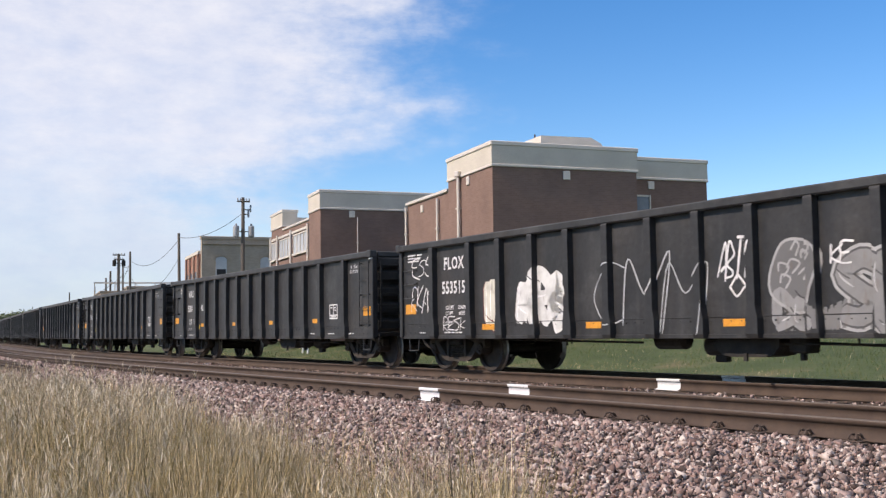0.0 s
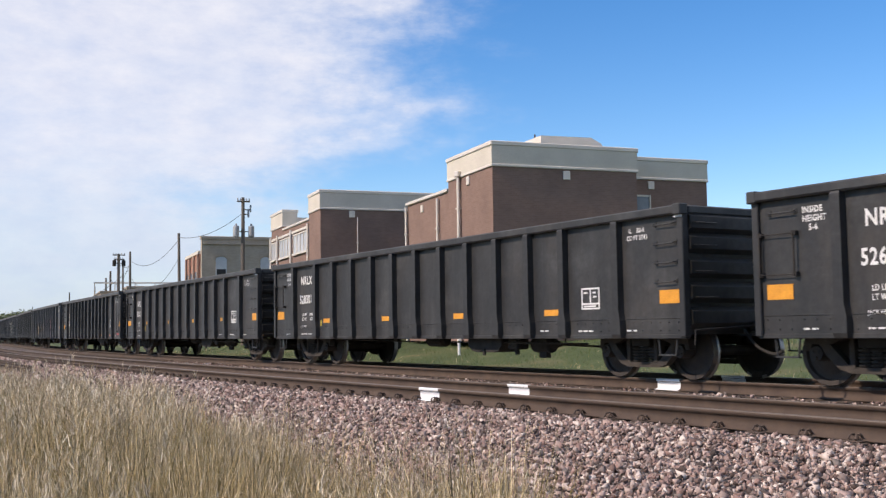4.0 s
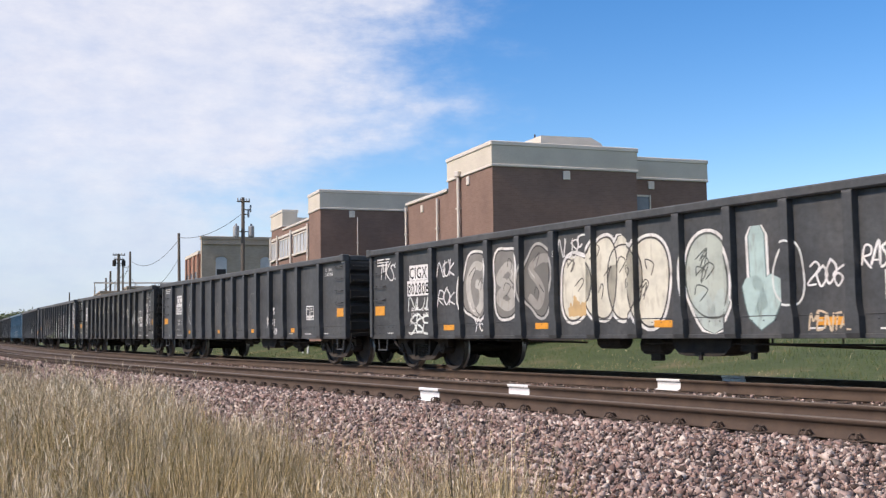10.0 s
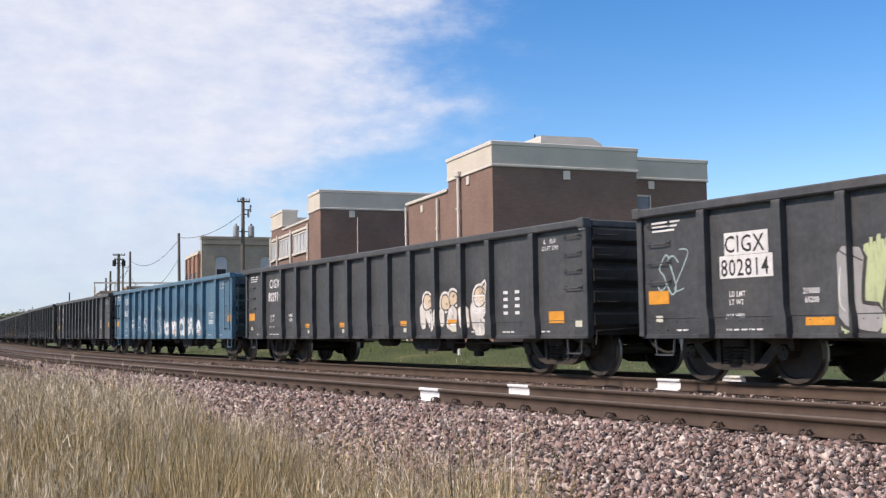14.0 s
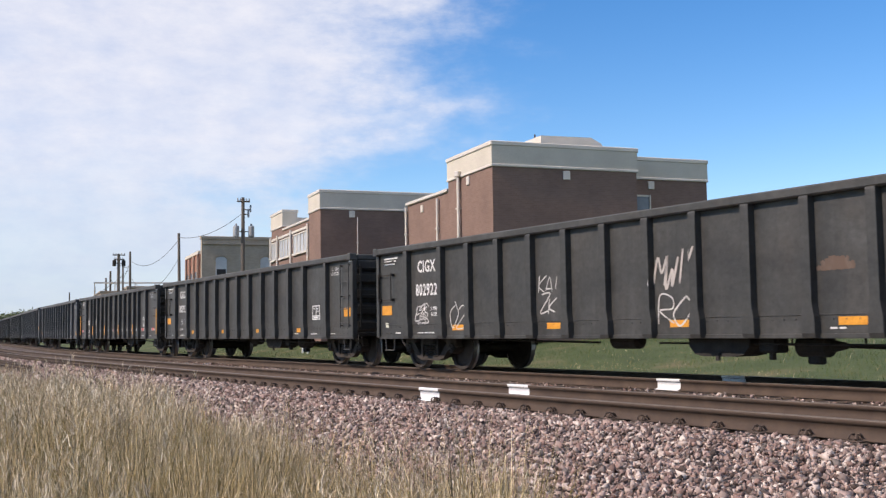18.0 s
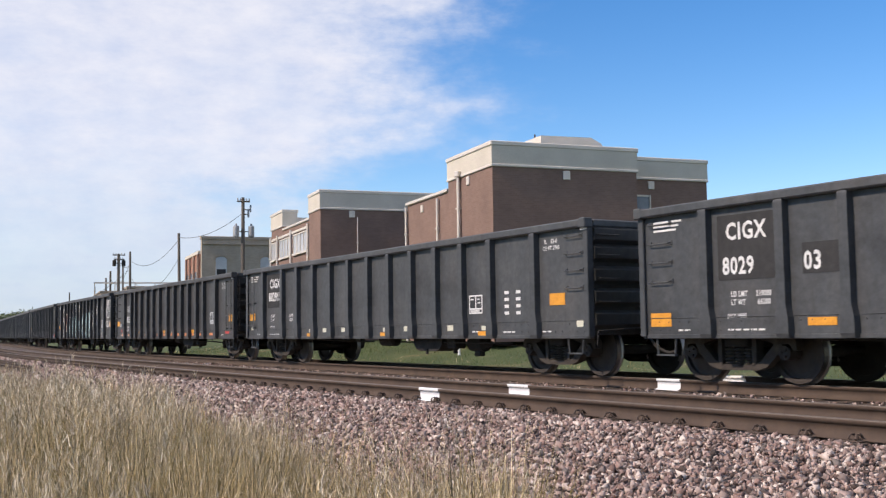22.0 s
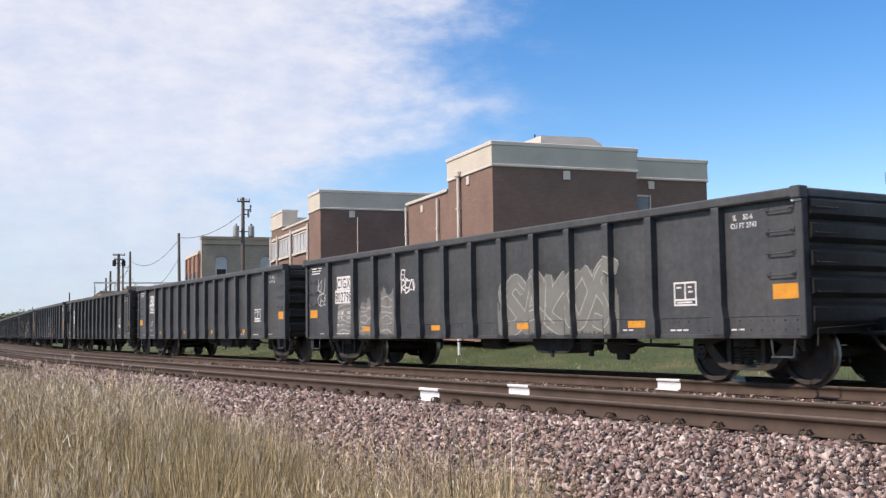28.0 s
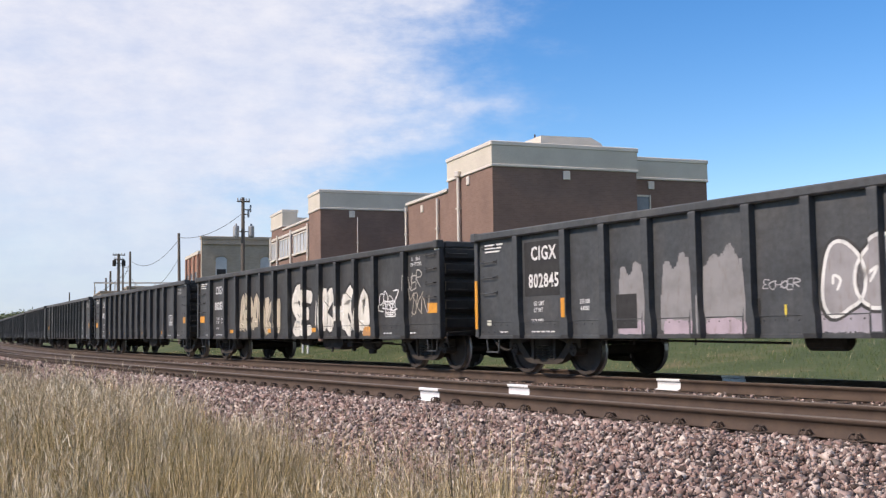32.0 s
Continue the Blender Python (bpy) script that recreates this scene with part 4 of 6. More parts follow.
def letter_strokes(rng, words, x0, x1, z0, z1, slant=0.1, wobble=0.07, gap=0.22, drop=0.0):
    """The strokes of the words, spread over the box; drop lowers the last letter against the first."""
    w, h = (x1 - x0) / (len(words) * (1 + gap) - gap), z1 - z0 - abs(drop)
    for i, letter in enumerate(words):
        bx, bz = x0 + i * w * (1 + gap), z0 + max(drop, 0) - drop * i / max(len(words) - 1, 1)
        tall, low = rng.uniform(0.88, 1.1), rng.uniform(-0.06, 0.06) * h
        for run in hand(letter):
            yield w, [(bx + w * (u + rng.uniform(-wobble, wobble)) + slant * h * (v - 0.5), bz + low + h * tall * (v + rng.uniform(-wobble, wobble))) for u, v in run]


def tag_bm(rng, x, z, w, h, letters, stroke, slant=0.15):
    """A quick handwritten tag of crowded letters, with a flourish."""
    bm = bmesh.new()
    words = "".join(rng.choice("ABEKMNRSUWZEKSR") for _ in range(max(2, letters)))
    for _, run in letter_strokes(rng, words, x, x + w, z, z + h, slant, 0.13, -0.12):
        ribbon(bm, spline(run), stroke * rng.uniform(0.7, 1.1), 0)
    if rng.random() < 0.6:
        a, b = x + w * rng.uniform(0.4, 0.9), z + rng.uniform(-0.05, 0.3) * h
        ribbon(bm, spline([(a - 0.5 * w, b), (a, b - 0.12 * h), (a + 0.22 * w, b - 0.4 * h), (a, b - 0.5 * h), (a - 0.05 * w, b - 0.3 * h)]), stroke * 0.7, 0)
    return bm


def blob_pts(rng, cx, cz, w, h, lobes=5, rough=0.16, n=30):
    ph = [rng.uniform(0, 6.28) for _ in range(4)]
    pts = []
    for k in range(n):
        a = 2 * math.pi * k / n
        r = 1 + rough * (math.sin(lobes * a + ph[0]) * 0.6 + math.sin(2 * a + ph[1]) * 0.5 + math.sin(3 * a + ph[2]) * 0.4)
        ca, sa = math.cos(a), math.sin(a)
        pts.append((cx + w / 2 * r * math.copysign(abs(ca) ** 0.92, ca), cz + h / 2 * r * math.copysign(abs(sa) ** 0.92, sa)))
    return pts


def fill(bm, pts, y):
    bm.faces.new([bm.verts.new((px, y, pz)) for px, pz in pts])


def keep_on_side(bm):
    for v in bm.verts:
        v.co.z = min(max(v.co.z, 0.735), TOP - 0.22)
    return bm


def rib_paint(bm):
    """The same paint where it runs on over the faces of the ribs."""
    over = bmesh.new()
    lo, hi = min(v.co.x for v in bm.verts), max(v.co.x for v in bm.verts)
    for r in RIBS:
        if lo - 0.1 < r < hi + 0.1:
            strip = bm.copy()
            for x, n in ((r - 0.073, -1), (r + 0.073, 1)):
                geom = strip.verts[:] + strip.edges[:] + strip.faces[:]
                bmesh.ops.bisect_plane(strip, geom=geom, plane_co=(x, 0, 0), plane_no=(n, 0, 0), clear_outer=True)
            me = bpy.data.meshes.new("strip")
            strip.to_mesh(me)
            strip.free()
            over.from_mesh(me)
            bpy.data.meshes.remove(me)
    return over


def flat(car, bm, y, c):
    """Paint lying y metres proud of the side sheet, and on over the ribs."""
    if not len(bm.verts):
        return
    keep_on_side(bm)
    over = rib_paint(bm)
    put("graffiti", mesh_of(bm, "graffiti", SPRAY), car, Matrix.Translation((-HALF, -SKIN - 0.02 - y, 0)), "", c)["kind"] = "stuff"
    if len(over.verts):
        put("graffiti", mesh_of(over, "graffiti", SPRAY), car, Matrix.Translation((-HALF, -SKIN - 0.138 - y, 0)), "", c)["kind"] = "stuff"


def haze(car, rng, x0, x1, z0, z1, colour, ragged=0.15, y=0.003, spiky=0.25):
    """An area of paint with a ragged, brushed upper edge."""
    bm = bmesh.new()
    h = z1 - z0
    n = max(8, int((x1 - x0) / 0.035))
    p, q = rng.uniform(0, 6), rng.uniform(0, 6)
    for i in range(n):
        u = i / n
        cx = x0 + (i + 0.5) * (x1 - x0) / n
        swell = 0.5 + 0.28 * math.sin(7 * u + p) + 0.22 * math.sin(17 * u + q)
        side = min(1.0, 0.55 + 6 * min(u, 1 - u))
        top = z0 + h * side * (1 - ragged * (0.8 * swell + rng.uniform(0, spiky)))
        ribbon(bm, [(cx, z0 + rng.uniform(0, 0.06) * h), (cx + rng.uniform(-0.02, 0.02), (z0 + top) / 2), (cx + rng.uniform(-0.2, 0.2) * spiky, top)], (x1 - x0) / n * rng.uniform(1.8, 3.0), -0.0002 * (i % 4))
    flat(car, bm, y, colour)


def script(car, rng, words, x0, x1, z0, z1, stroke=0.034, colour=(0.7, 0.7, 0.68), slant=0.1, drop=0.0, y=0.0085):
    """A hand-painted word in single strokes."""
    bm = bmesh.new()
    for _, run in letter_strokes(rng, words, x0, x1, z0, z1, slant + 0.07, 0.11, 0.0, drop):
        ribbon(bm, spline(run), stroke * rng.uniform(0.6, 1.0), 0)
    flat(car, bm, y, colour)


def fat(car, rng, words, x0, x1, z0, z1, weight, fillc, linec, line=0.035, gap=-0.02, rim=None, inner=True):
    """Big painted letters: heavy strokes with an outline, inner lines, and highlights."""
    lines, body, shine, outer = bmesh.new(), bmesh.new(), bmesh.new(), bmesh.new()
    h = z1 - z0
    m = weight * 0.5
    for i, (w, run) in enumerate(letter_strokes(rng, words, x0 + m, x1 - m, z0 + m, z1 - m, rng.uniform(-0.1, 0.12), 0.08, gap + weight / ((x1 - x0) / len(words)) * 0.55)):
        pts = spline(run, 5)
        fw, step = weight * rng.uniform(0.8, 1.2), 0.0003 * (i % 5)
        if rim:
            ribbon(outer, pts, fw + 2 * line + 0.09, -step)
        ribbon(lines, pts, fw + 2 * line, -step)
        ribbon(body, pts, fw, -step - 0.0002)
        if inner:
            k = rng.randrange(1, max(2, len(pts) - 5))
            ribbon(shine, [(a - fw * 0.25, b + fw * 0.12) for a, b in pts[k:k + 5]], 0.022, -0.002)
            if rng.random() < 0.7:
                c = pts[rng.randrange(len(pts))]
                ribbon(lines, spline([(c[0] - fw * 0.4, c[1] + 0.08), c, (c[0] + fw * 0.45, c[1] - 0.06 * h)]), 0.02, -0.0026)
    if rim:
        flat(car, outer, 0.0035, rim)
    flat(car, lines, 0.0045, linec)
    flat(car, body, 0.0055, fillc)
    flat(car, shine, 0.0065, tuple(min(0.85, 1.5 * c + 0.1) for c in fillc))


def oval(car, rng, cx, cz, w, h, fillc, linec, line=0.03, rim=None, lobes=3, rough=0.07, scrawl=0):
    """One swollen painted shape with an outline, an outer rim and some inner strokes."""
    pts = blob_pts(rng, cx, cz, w, h, lobes, rough)
    if rim:
        outer = bmesh.new()
        wide = [(cx + (a - cx) * (1 + 0.09 / w), cz + (b - cz) * (1 + 0.09 / h)) for a, b in pts]
        ribbon(outer, wide + wide[:2], 0.05, 0)
        flat(car, outer, 0.0045, rim)
    if fillc:
        body = bmesh.new()
        fill(body, pts, 0)
        flat(car, body, 0.0052, fillc)
    lines = bmesh.new()
    ribbon(lines, pts + pts[:2], line, 0)
    for _ in range(scrawl):
        a, b = cx + rng.uniform(-0.25, 0.25) * w, cz + rng.uniform(-0.32, 0.25) * h
        ribbon(lines, spline([(a, b), (a + rng.uniform(0.05, 0.2) * w, b + 0.14 * h), (a + rng.uniform(-0.15, 0.15) * w, b + 0.2 * h), (a - 0.1 * w, b + 0.08 * h)], 5), line * 0.8, 0)
    flat(car, lines, 0.0062, linec)


def swollen(car, letter, x0, x1, z0, z1, colour, rim):
    """One rounded, swollen painted letter that fills its box, with a darker rim."""
    cu = bpy.data.curves.new("letter", "FONT")
    cu.body, cu.size, cu.resolution_u, cu.offset = letter, 1.0, 4, 0.075
    ob = bpy.data.objects.new("tmp", cu)
    me = bpy.data.meshes.new_from_object(ob)
    bpy.data.objects.remove(ob)
    lo = [min(v.co[k] for v in me.vertices) for k in (0, 1)]
    hi = [max(v.co[k] for v in me.vertices) for k in (0, 1)]
    for c, grow, y in ((rim, 0.03, 0.005), (colour, 0.0, 0.0065)):
        bm = bmesh.new()
        bm.from_mesh(me)
        for v in bm.verts:
            u, w = (v.co.x - lo[0]) / (hi[0] - lo[0]), (v.co.y - lo[1]) / (hi[1] - lo[1])
            v.co = Vector((x0 - grow + u * (x1 - x0 + 2 * grow), 0, z0 - grow + w * (z1 - z0 + 2 * grow)))
        flat(car, bm, y, c)


def tags(car, rng, x, z, w, h, letters, stroke=0.03, colour=(0.7, 0.7, 0.68)):
    put("graffiti", mesh_of(keep_on_side(tag_bm(rng, x, z, w, h, letters, stroke)), "graffiti", SPRAY), car, Matrix.Translation((-HALF, -SKIN - 0.0285, 0)), "", colour)["kind"] = "stuff"


def car_meshes():
    M = {}
    M["side"] = mesh_of(boxes((-HALF, HALF, -0.02, 0.02, SILL, TOP - 0.05)), "side_sheet", PAINT)
    M["seam"] = mesh_of(boxes((-HALF + 0.02, HALF - 0.02, -0.011, 0.001, 0.985, 0.999), bevel=0.003), "seam", PAINT)
    # rivet rows along the foot of the side
    riv = bmesh.new()
    for k in range(78):
        x = -HALF + 0.15 + k * 0.205
        for z in ((0.93,) if 10 < k < 68 else (0.93, 0.80)):
            bmesh.ops.create_cone(riv, cap_ends=True, segments=5, radius1=0.017, radius2=0.009, depth=0.012, matrix=Matrix.Translation((x, -0.006, z)) @ Matrix.Rotation(radians(90), 4, "X"))
    M["rivets"] = mesh_of(riv, "rivets", PAINT)
    bm = bmesh.new()
    pr = [(-0.082, 0.0), (-0.074, -0.118), (0.074, -0.118), (0.082, 0.0)]
    rings = []
    for z, k, o in ((SILL + 0.0, 1.35, 0.8), (SILL + 0.06, 1.5, 1.0), (SILL + 0.28, 1.45, 1.0), (SILL + 0.46, 1.0, 1.0), (TOP - 0.16, 1.0, 1.0), (TOP - 0.10, 1.0, 0.9)):
        rings.append([bm.verts.new((x * k, y * o, z)) for x, y in pr])
    for p, q in zip(rings, rings[1:]):
        for i in range(3):
            bm.faces.new((p[i], p[i + 1], q[i + 1], q[i]))
    bm.faces.new(rings[-1])
    bm.faces.new(rings[0][::-1])
    bmesh.ops.recalc_face_normals(bm, faces=bm.faces)
    M["rib"] = mesh_of(bm, "rib", PAINT)
    M["side_coping"] = mesh_of(boxes((-HALF - 0.03, HALF + 0.03, -0.145, 0.06, TOP - 0.135, TOP + 0.005), bevel=0.022), "top_rail", PAINT)
    M["end_coping"] = mesh_of(boxes((-0.12, 0.075, -SKIN + 0.07, SKIN - 0.07, TOP - 0.13, TOP), bevel=0.02), "top_rail", PAINT)
    M["sill"] = mesh_of(boxes((-HALF, HALF, -0.035, 0.06, SILL - 0.01, SILL + 0.055), bevel=0.008), "side_sill", PAINT)
    M["post"] = mesh_of(boxes((-0.06, 0.055, -0.075, 0.06, SILL + 0.02, TOP - 0.1), bevel=0.012), "corner_post", PAINT)
    M["cap"] = mesh_of(boxes((-0.085, 0.085, -0.15, 0.03, TOP - 0.15, TOP + 0.022), bevel=0.015), "corner_cap", PAINT)
    bm = boxes((-0.02, 0.02, -SKIN + 0.05, SKIN - 0.05, SILL + 0.05, TOP - 0.06))
    M["end"] = mesh_of(bm, "end_sheet", PAINT)
    bm = bmesh.new()
    extrude_poly(bm, [(0.0, -0.16), (0.11, -0.09), (0.11, 0.09), (0.0, 0.16)], -SKIN + 0.06, SKIN - 0.06)
    M["corrugation"] = mesh_of(bm, "corrugation", PAINT)
    M["floor"] = mesh_of(boxes((-HALF + 0.03, HALF - 0.03, -SKIN + 0.03, SKIN - 0.03, 0.98, 1.03)), "floor", UNDER)
    bm = boxes((-HALF + 0.25, HALF - 0.25, -0.26, 0.26, 0.72, 0.975), bevel=0.02)
    for x in [r - HALF for r in RIBS]:
        box(bm, x - 0.06, x + 0.06, -SKIN + 0.05, SKIN - 0.05, 0.74, 0.97)
    M["centre_sill"] = mesh_of(bm, "centre_sill", UNDER)
    # under the floor: drop pocket, reservoir, brake cylinder, rods
    bm = bmesh.new()
    extrude_poly(bm, [(-0.62, 0.74), (-0.60, 0.55), (-0.48, 0.43), (-0.3, 0.40), (0.3, 0.40), (0.48, 0.43), (0.60, 0.55), (0.62, 0.74)], -1.25, -0.75)
    box(bm, -0.03, 0.03, -1.28, -1.24, 0.34, 0.46)
    box(bm, 0.72, 1.05, -1.2, -0.9, 0.46, 0.74, 0.03)
    box(bm, 0.86, 0.92, -1.12, -1.04, 0.36, 0.48)
    M["tank_box"] = mesh_of(bm, "equipment_box", UNDER)
    bm = bmesh.new()
    lathe(bm, [(0, -0.36), (0.09, -0.36), (0.15, -0.3), (0.15, 0.3), (0.09, 0.36), (0, 0.36)], 14, "z")
    bmesh.ops.rotate(bm, verts=bm.verts, cent=(0, 0, 0), matrix=Matrix.Rotation(radians(90), 3, "Y"))
    for x in (-0.2, 0.2):
        box(bm, x - 0.02, x + 0.02, -0.05, 0.05, 0.1, 0.45)
    M["reservoir"] = mesh_of(bm, "air_reservoir", UNDER, False)
    bm = bmesh.new()
    lathe(bm, [(0, -0.28), (0.16, -0.28), (0.16, 0.2), (0.09, 0.26), (0.04, 0.5), (0, 0.5)], 12, "z")
    bmesh.ops.rotate(bm, verts=bm.verts, cent=(0, 0, 0), matrix=Matrix.Rotation(radians(90), 3, "Y"))
    box(bm, -0.15, 0.1, -0.06, 0.06, -0.26, -0.1, 0.02)
    box(bm, -0.12, 0.12, -0.08, 0.08, 0.12, 0.4)
    M["brake_cylinder"] = mesh_of(bm, "brake_cylinder", UNDER)
    bm = bmesh.new()
    rod(bm, (-5.2, -1.05, 0.66), (-0.9, -1.0, 0.60), 0.018, seg=6)
    rod(bm, (0.8, -1.2, 0.60), (5.3, -1.2, 0.58), 0.016, seg=6)
    rod(bm, (1.6, -1.0, 0.63), (5.6, -0.6, 0.50), 0.02, seg=6)
    for x in (-4.0, -2.6, 1.9, 3.4, 4.6):
        rod(bm, (x, -1.15, 0.74), (x, -1.15, 0.57), 0.015, seg=6)
    M["brake_rod"] = mesh_of(bm, "brake_rod", UNDER)
    # coupler with draft box, knuckle and air hose
    bm = boxes((-0.35, 0.25, -0.12, 0.12, 0.77, 0.95), (0.2, 0.44, -0.16, 0.13, 0.72, 1.0), bevel=0.02)
    rod(bm, (0.44, 0.09, 0.72), (0.44, 0.09, 1.0), 0.10, seg=10)
    box(bm, -0.55, -0.05, -0.35, 0.35, 0.70, 0.73)
    M["coupler"] = mesh_of(bm, "coupler", UNDER)
    bm = bmesh.new()
    hose = spline([(0.05, 0.80), (0.25, 0.55), (0.55, 0.42), (0.74, 0.46)], 5)
    tube(bm, [(x, -0.33 + 0.1 * x, z) for x, z in hose], 0.026)
    M["hose"] = mesh_of(bm, "air_hose", UNDER)
    # uncoupling lever that hangs across the end
    bm = bmesh.new()
    rod(bm, (0.12, -1.45, 0.80), (0.14, -0.2, 0.86), 0.014, seg=6)
    rod(bm, (0.12, -1.45, 0.80), (0.12, -1.47, 0.58), 0.014, seg=6)
    M["lever"] = mesh_of(bm, "uncoupling_lever", UNDER)
    bm = bmesh.new()
    for x in (-0.22, 0.22):
        rod(bm, (x, 0, 0.34), (x * 0.8, 0, 0.0), 0.016, seg=6)
    box(bm, -0.2, 0.2, -0.03, 0.03, -0.012, 0.012)
    M["stirrup"] = mesh_of(bm, "step", PAINT)
    bm = bmesh.new()
    rod(bm, (-0.22, -0.07, 0), (0.22, -0.07, 0), 0.011, seg=6)
    for x in (-0.22, 0.22):
        rod(bm, (x, -0.075, 0), (x, 0, 0.02), 0.011, seg=6)
        box(bm, x - 0.03, x + 0.03, -0.012, 0.002, -0.02, 0.05)
    M["handhold"] = mesh_of(bm, "handhold", PAINT)
    bm = bmesh.new()
    for x in (-0.29, 0.29):
        rod(bm, (x, -0.075, 0.0), (x, -0.075, 0.62), 0.016, seg=6)
        for z in (0.03, 0.59):
            box(bm, x - 0.035, x + 0.035, -0.075, 0.0, z - 0.03, z + 0.03)
    for z in (0.03, 0.59):
        rod(bm, (-0.29, -0.07, z), (0.29, -0.07, z), 0.008, seg=6)
    M["grab_frame"] = mesh_of(bm, "grab_frame", UNDER)
    bm = bmesh.new()
    for x in (-0.24, 0.24):
        box(bm, x - 0.022, x + 0.022, -0.085, -0.065, 0.0, 1.55)
        for z in (0.03, 0.75, 1.5):
            box(bm, x - 0.015, x + 0.015, -0.07, 0.0, z, z + 0.03)
    for k in range(5):
        rod(bm, (-0.24, -0.075, 0.12 + 0.33 * k), (0.24, -0.075, 0.12 + 0.33 * k), 0.011, seg=6)
    M["ladder"] = mesh_of(bm, "ladder", PAINT)
    # load stencil: a white frame, and the marks inside it
    bm = boxes((0, 0.48, -0.003, 0, 0, 0.028), (0, 0.48, -0.003, 0, 0.34, 0.368), (0, 0.028, -0.003, 0, 0.028, 0.34), (0.452, 0.48, -0.003, 0, 0.028, 0.34), (0.225, 0.255, -0.003, 0, 0.11, 0.34), (0.028, 0.452, -0.003, 0, 0.08, 0.11))
    bmesh.ops.remove_doubles(bm, verts=bm.verts, dist=1e-5)
    M["stencil"] = mesh_of(bm, "test_stencil", WHITEPAINT)
    # wheel set: two wheels on an axle
    bm = bmesh.new()
    for sgn in (-1, 1):
        t = bmesh.new()
        prof = [(0.07, 0.03), (0.10, 0.075), (0.16, 0.06), (0.30, 0.015), (0.37, 0.01), (0.385, 0.055), (0.45, 0.06), (0.457, 0.05), (0.460, -0.03), (0.468, -0.045), (0.488, -0.055), (0.487, -0.075), (0.44, -0.082), (0.385, -0.075), (0.375, -0.03), (0.30, -0.03), (0.16, -0.06), (0.10, -0.08), (0.07, -0.08)]
        lathe(t, [(r, -sgn * 0.0 + (y if sgn > 0 else -y)) for r, y in prof], 26)
        bmesh.ops.translate(t, verts=t.verts, vec=(0, sgn * 0.758, 0))
        tmp = bpy.data.meshes.new("tmp")
        t.to_mesh(tmp)
        t.free()
        bm.from_mesh(tmp)
        bpy.data.meshes.remove(tmp)
    rod(bm, (0, -1.02, 0), (0, 1.02, 0), 0.082, seg=14)
    for sgn in (-1, 1):
        rod(bm, (0, sgn * 0.9, 0), (0, sgn * 1.10, 0), 0.115, 0.105, 14)
        for k in range(3):
            a = 2.09 * k
            rod(bm, (0.055 * math.cos(a), sgn * 1.09, 0.055 * math.sin(a)), (0.055 * math.cos(a), sgn * 1.125, 0.055 * math.sin(a)), 0.02, seg=6)
    me = mesh_of(bm, "wheelset", STEEL_WHEEL)
    me.materials.append(TREAD)
    for f in me.polygons:
        r = [math.hypot(me.vertices[i].co.x, me.vertices[i].co.z) for i in f.vertices]
        if min(r) > 0.44 and abs(f.center.y) < 0.80:
            f.material_index = 1
    M["wheelset"] = me
    # side frame of the bogie
    bm = bmesh.new()
    # upper chord, lower chord and columns leave the openings free
    for sg in (-1, 1):
        fl = lambda pts: [(sg * x, z) for x, z in pts]
        extrude_poly(bm, fl([(0.0, 0.78), (0.40, 0.78), (0.66, 0.69), (1.06, 0.66), (1.09, 0.50), (1.01, 0.49), (0.97, 0.585), (0.80, 0.585), (0.74, 0.56), (0.58, 0.62), (0.34, 0.68), (0.0, 0.68)]), -0.075, 0.075)
        extrude_poly(bm, fl([(0.84, 0.60), (0.82, 0.50), (0.54, 0.25), (0.36, 0.20), (0.0, 0.195), (0.0, 0.28), (0.30, 0.285), (0.42, 0.325), (0.70, 0.60)]), -0.07, 0.07)
        extrude_poly(bm, fl([(0.285, 0.27), (0.365, 0.31), (0.37, 0.69), (0.29, 0.69)]), -0.085, 0.085)
    M["side_frame"] = mesh_of(bm, "side_frame", FRAME)
    bm = bmesh.new()
    for x in (-0.19, 0.0, 0.19):
        prof = [(0.0, 0.275)]
        for k in range(5):
            z = 0.285 + 0.05 * k
            prof += [(0.055, z), (0.088, z + 0.014), (0.088, z + 0.030), (0.055, z + 0.044)]
        prof += [(0.0, 0.54)]
        t = bmesh.new()
        lathe(t, prof, 9, "z")
        bmesh.ops.translate(t, verts=t.verts, vec=(x, 0, 0))
        tmp = bpy.data.meshes.new("tmp")
        t.to_mesh(tmp)
        t.free()
        bm.from_mesh(tmp)
        bpy.data.meshes.remove(tmp)
    M["spring"] = mesh_of(bm, "spring_nest", FRAME)
    bm = boxes((-0.22, 0.22, -1.12, 1.12, 0.54, 0.68), (-0.16, 0.16, -0.35, 0.35, 0.62, 0.75), bevel=0.02)
    for x in (-0.40, 0.40):
        rod(bm, (x, -0.7, 0.36), (x, 0.7, 0.36), 0.045, seg=8)
        for y in (-0.76, 0.76):
            box(bm, x - 0.03, x + 0.03, y - 0.05, y + 0.05, 0.26, 0.50)
    M["bogie"] = mesh_of(bm, "bogie", UNDER)
    return M


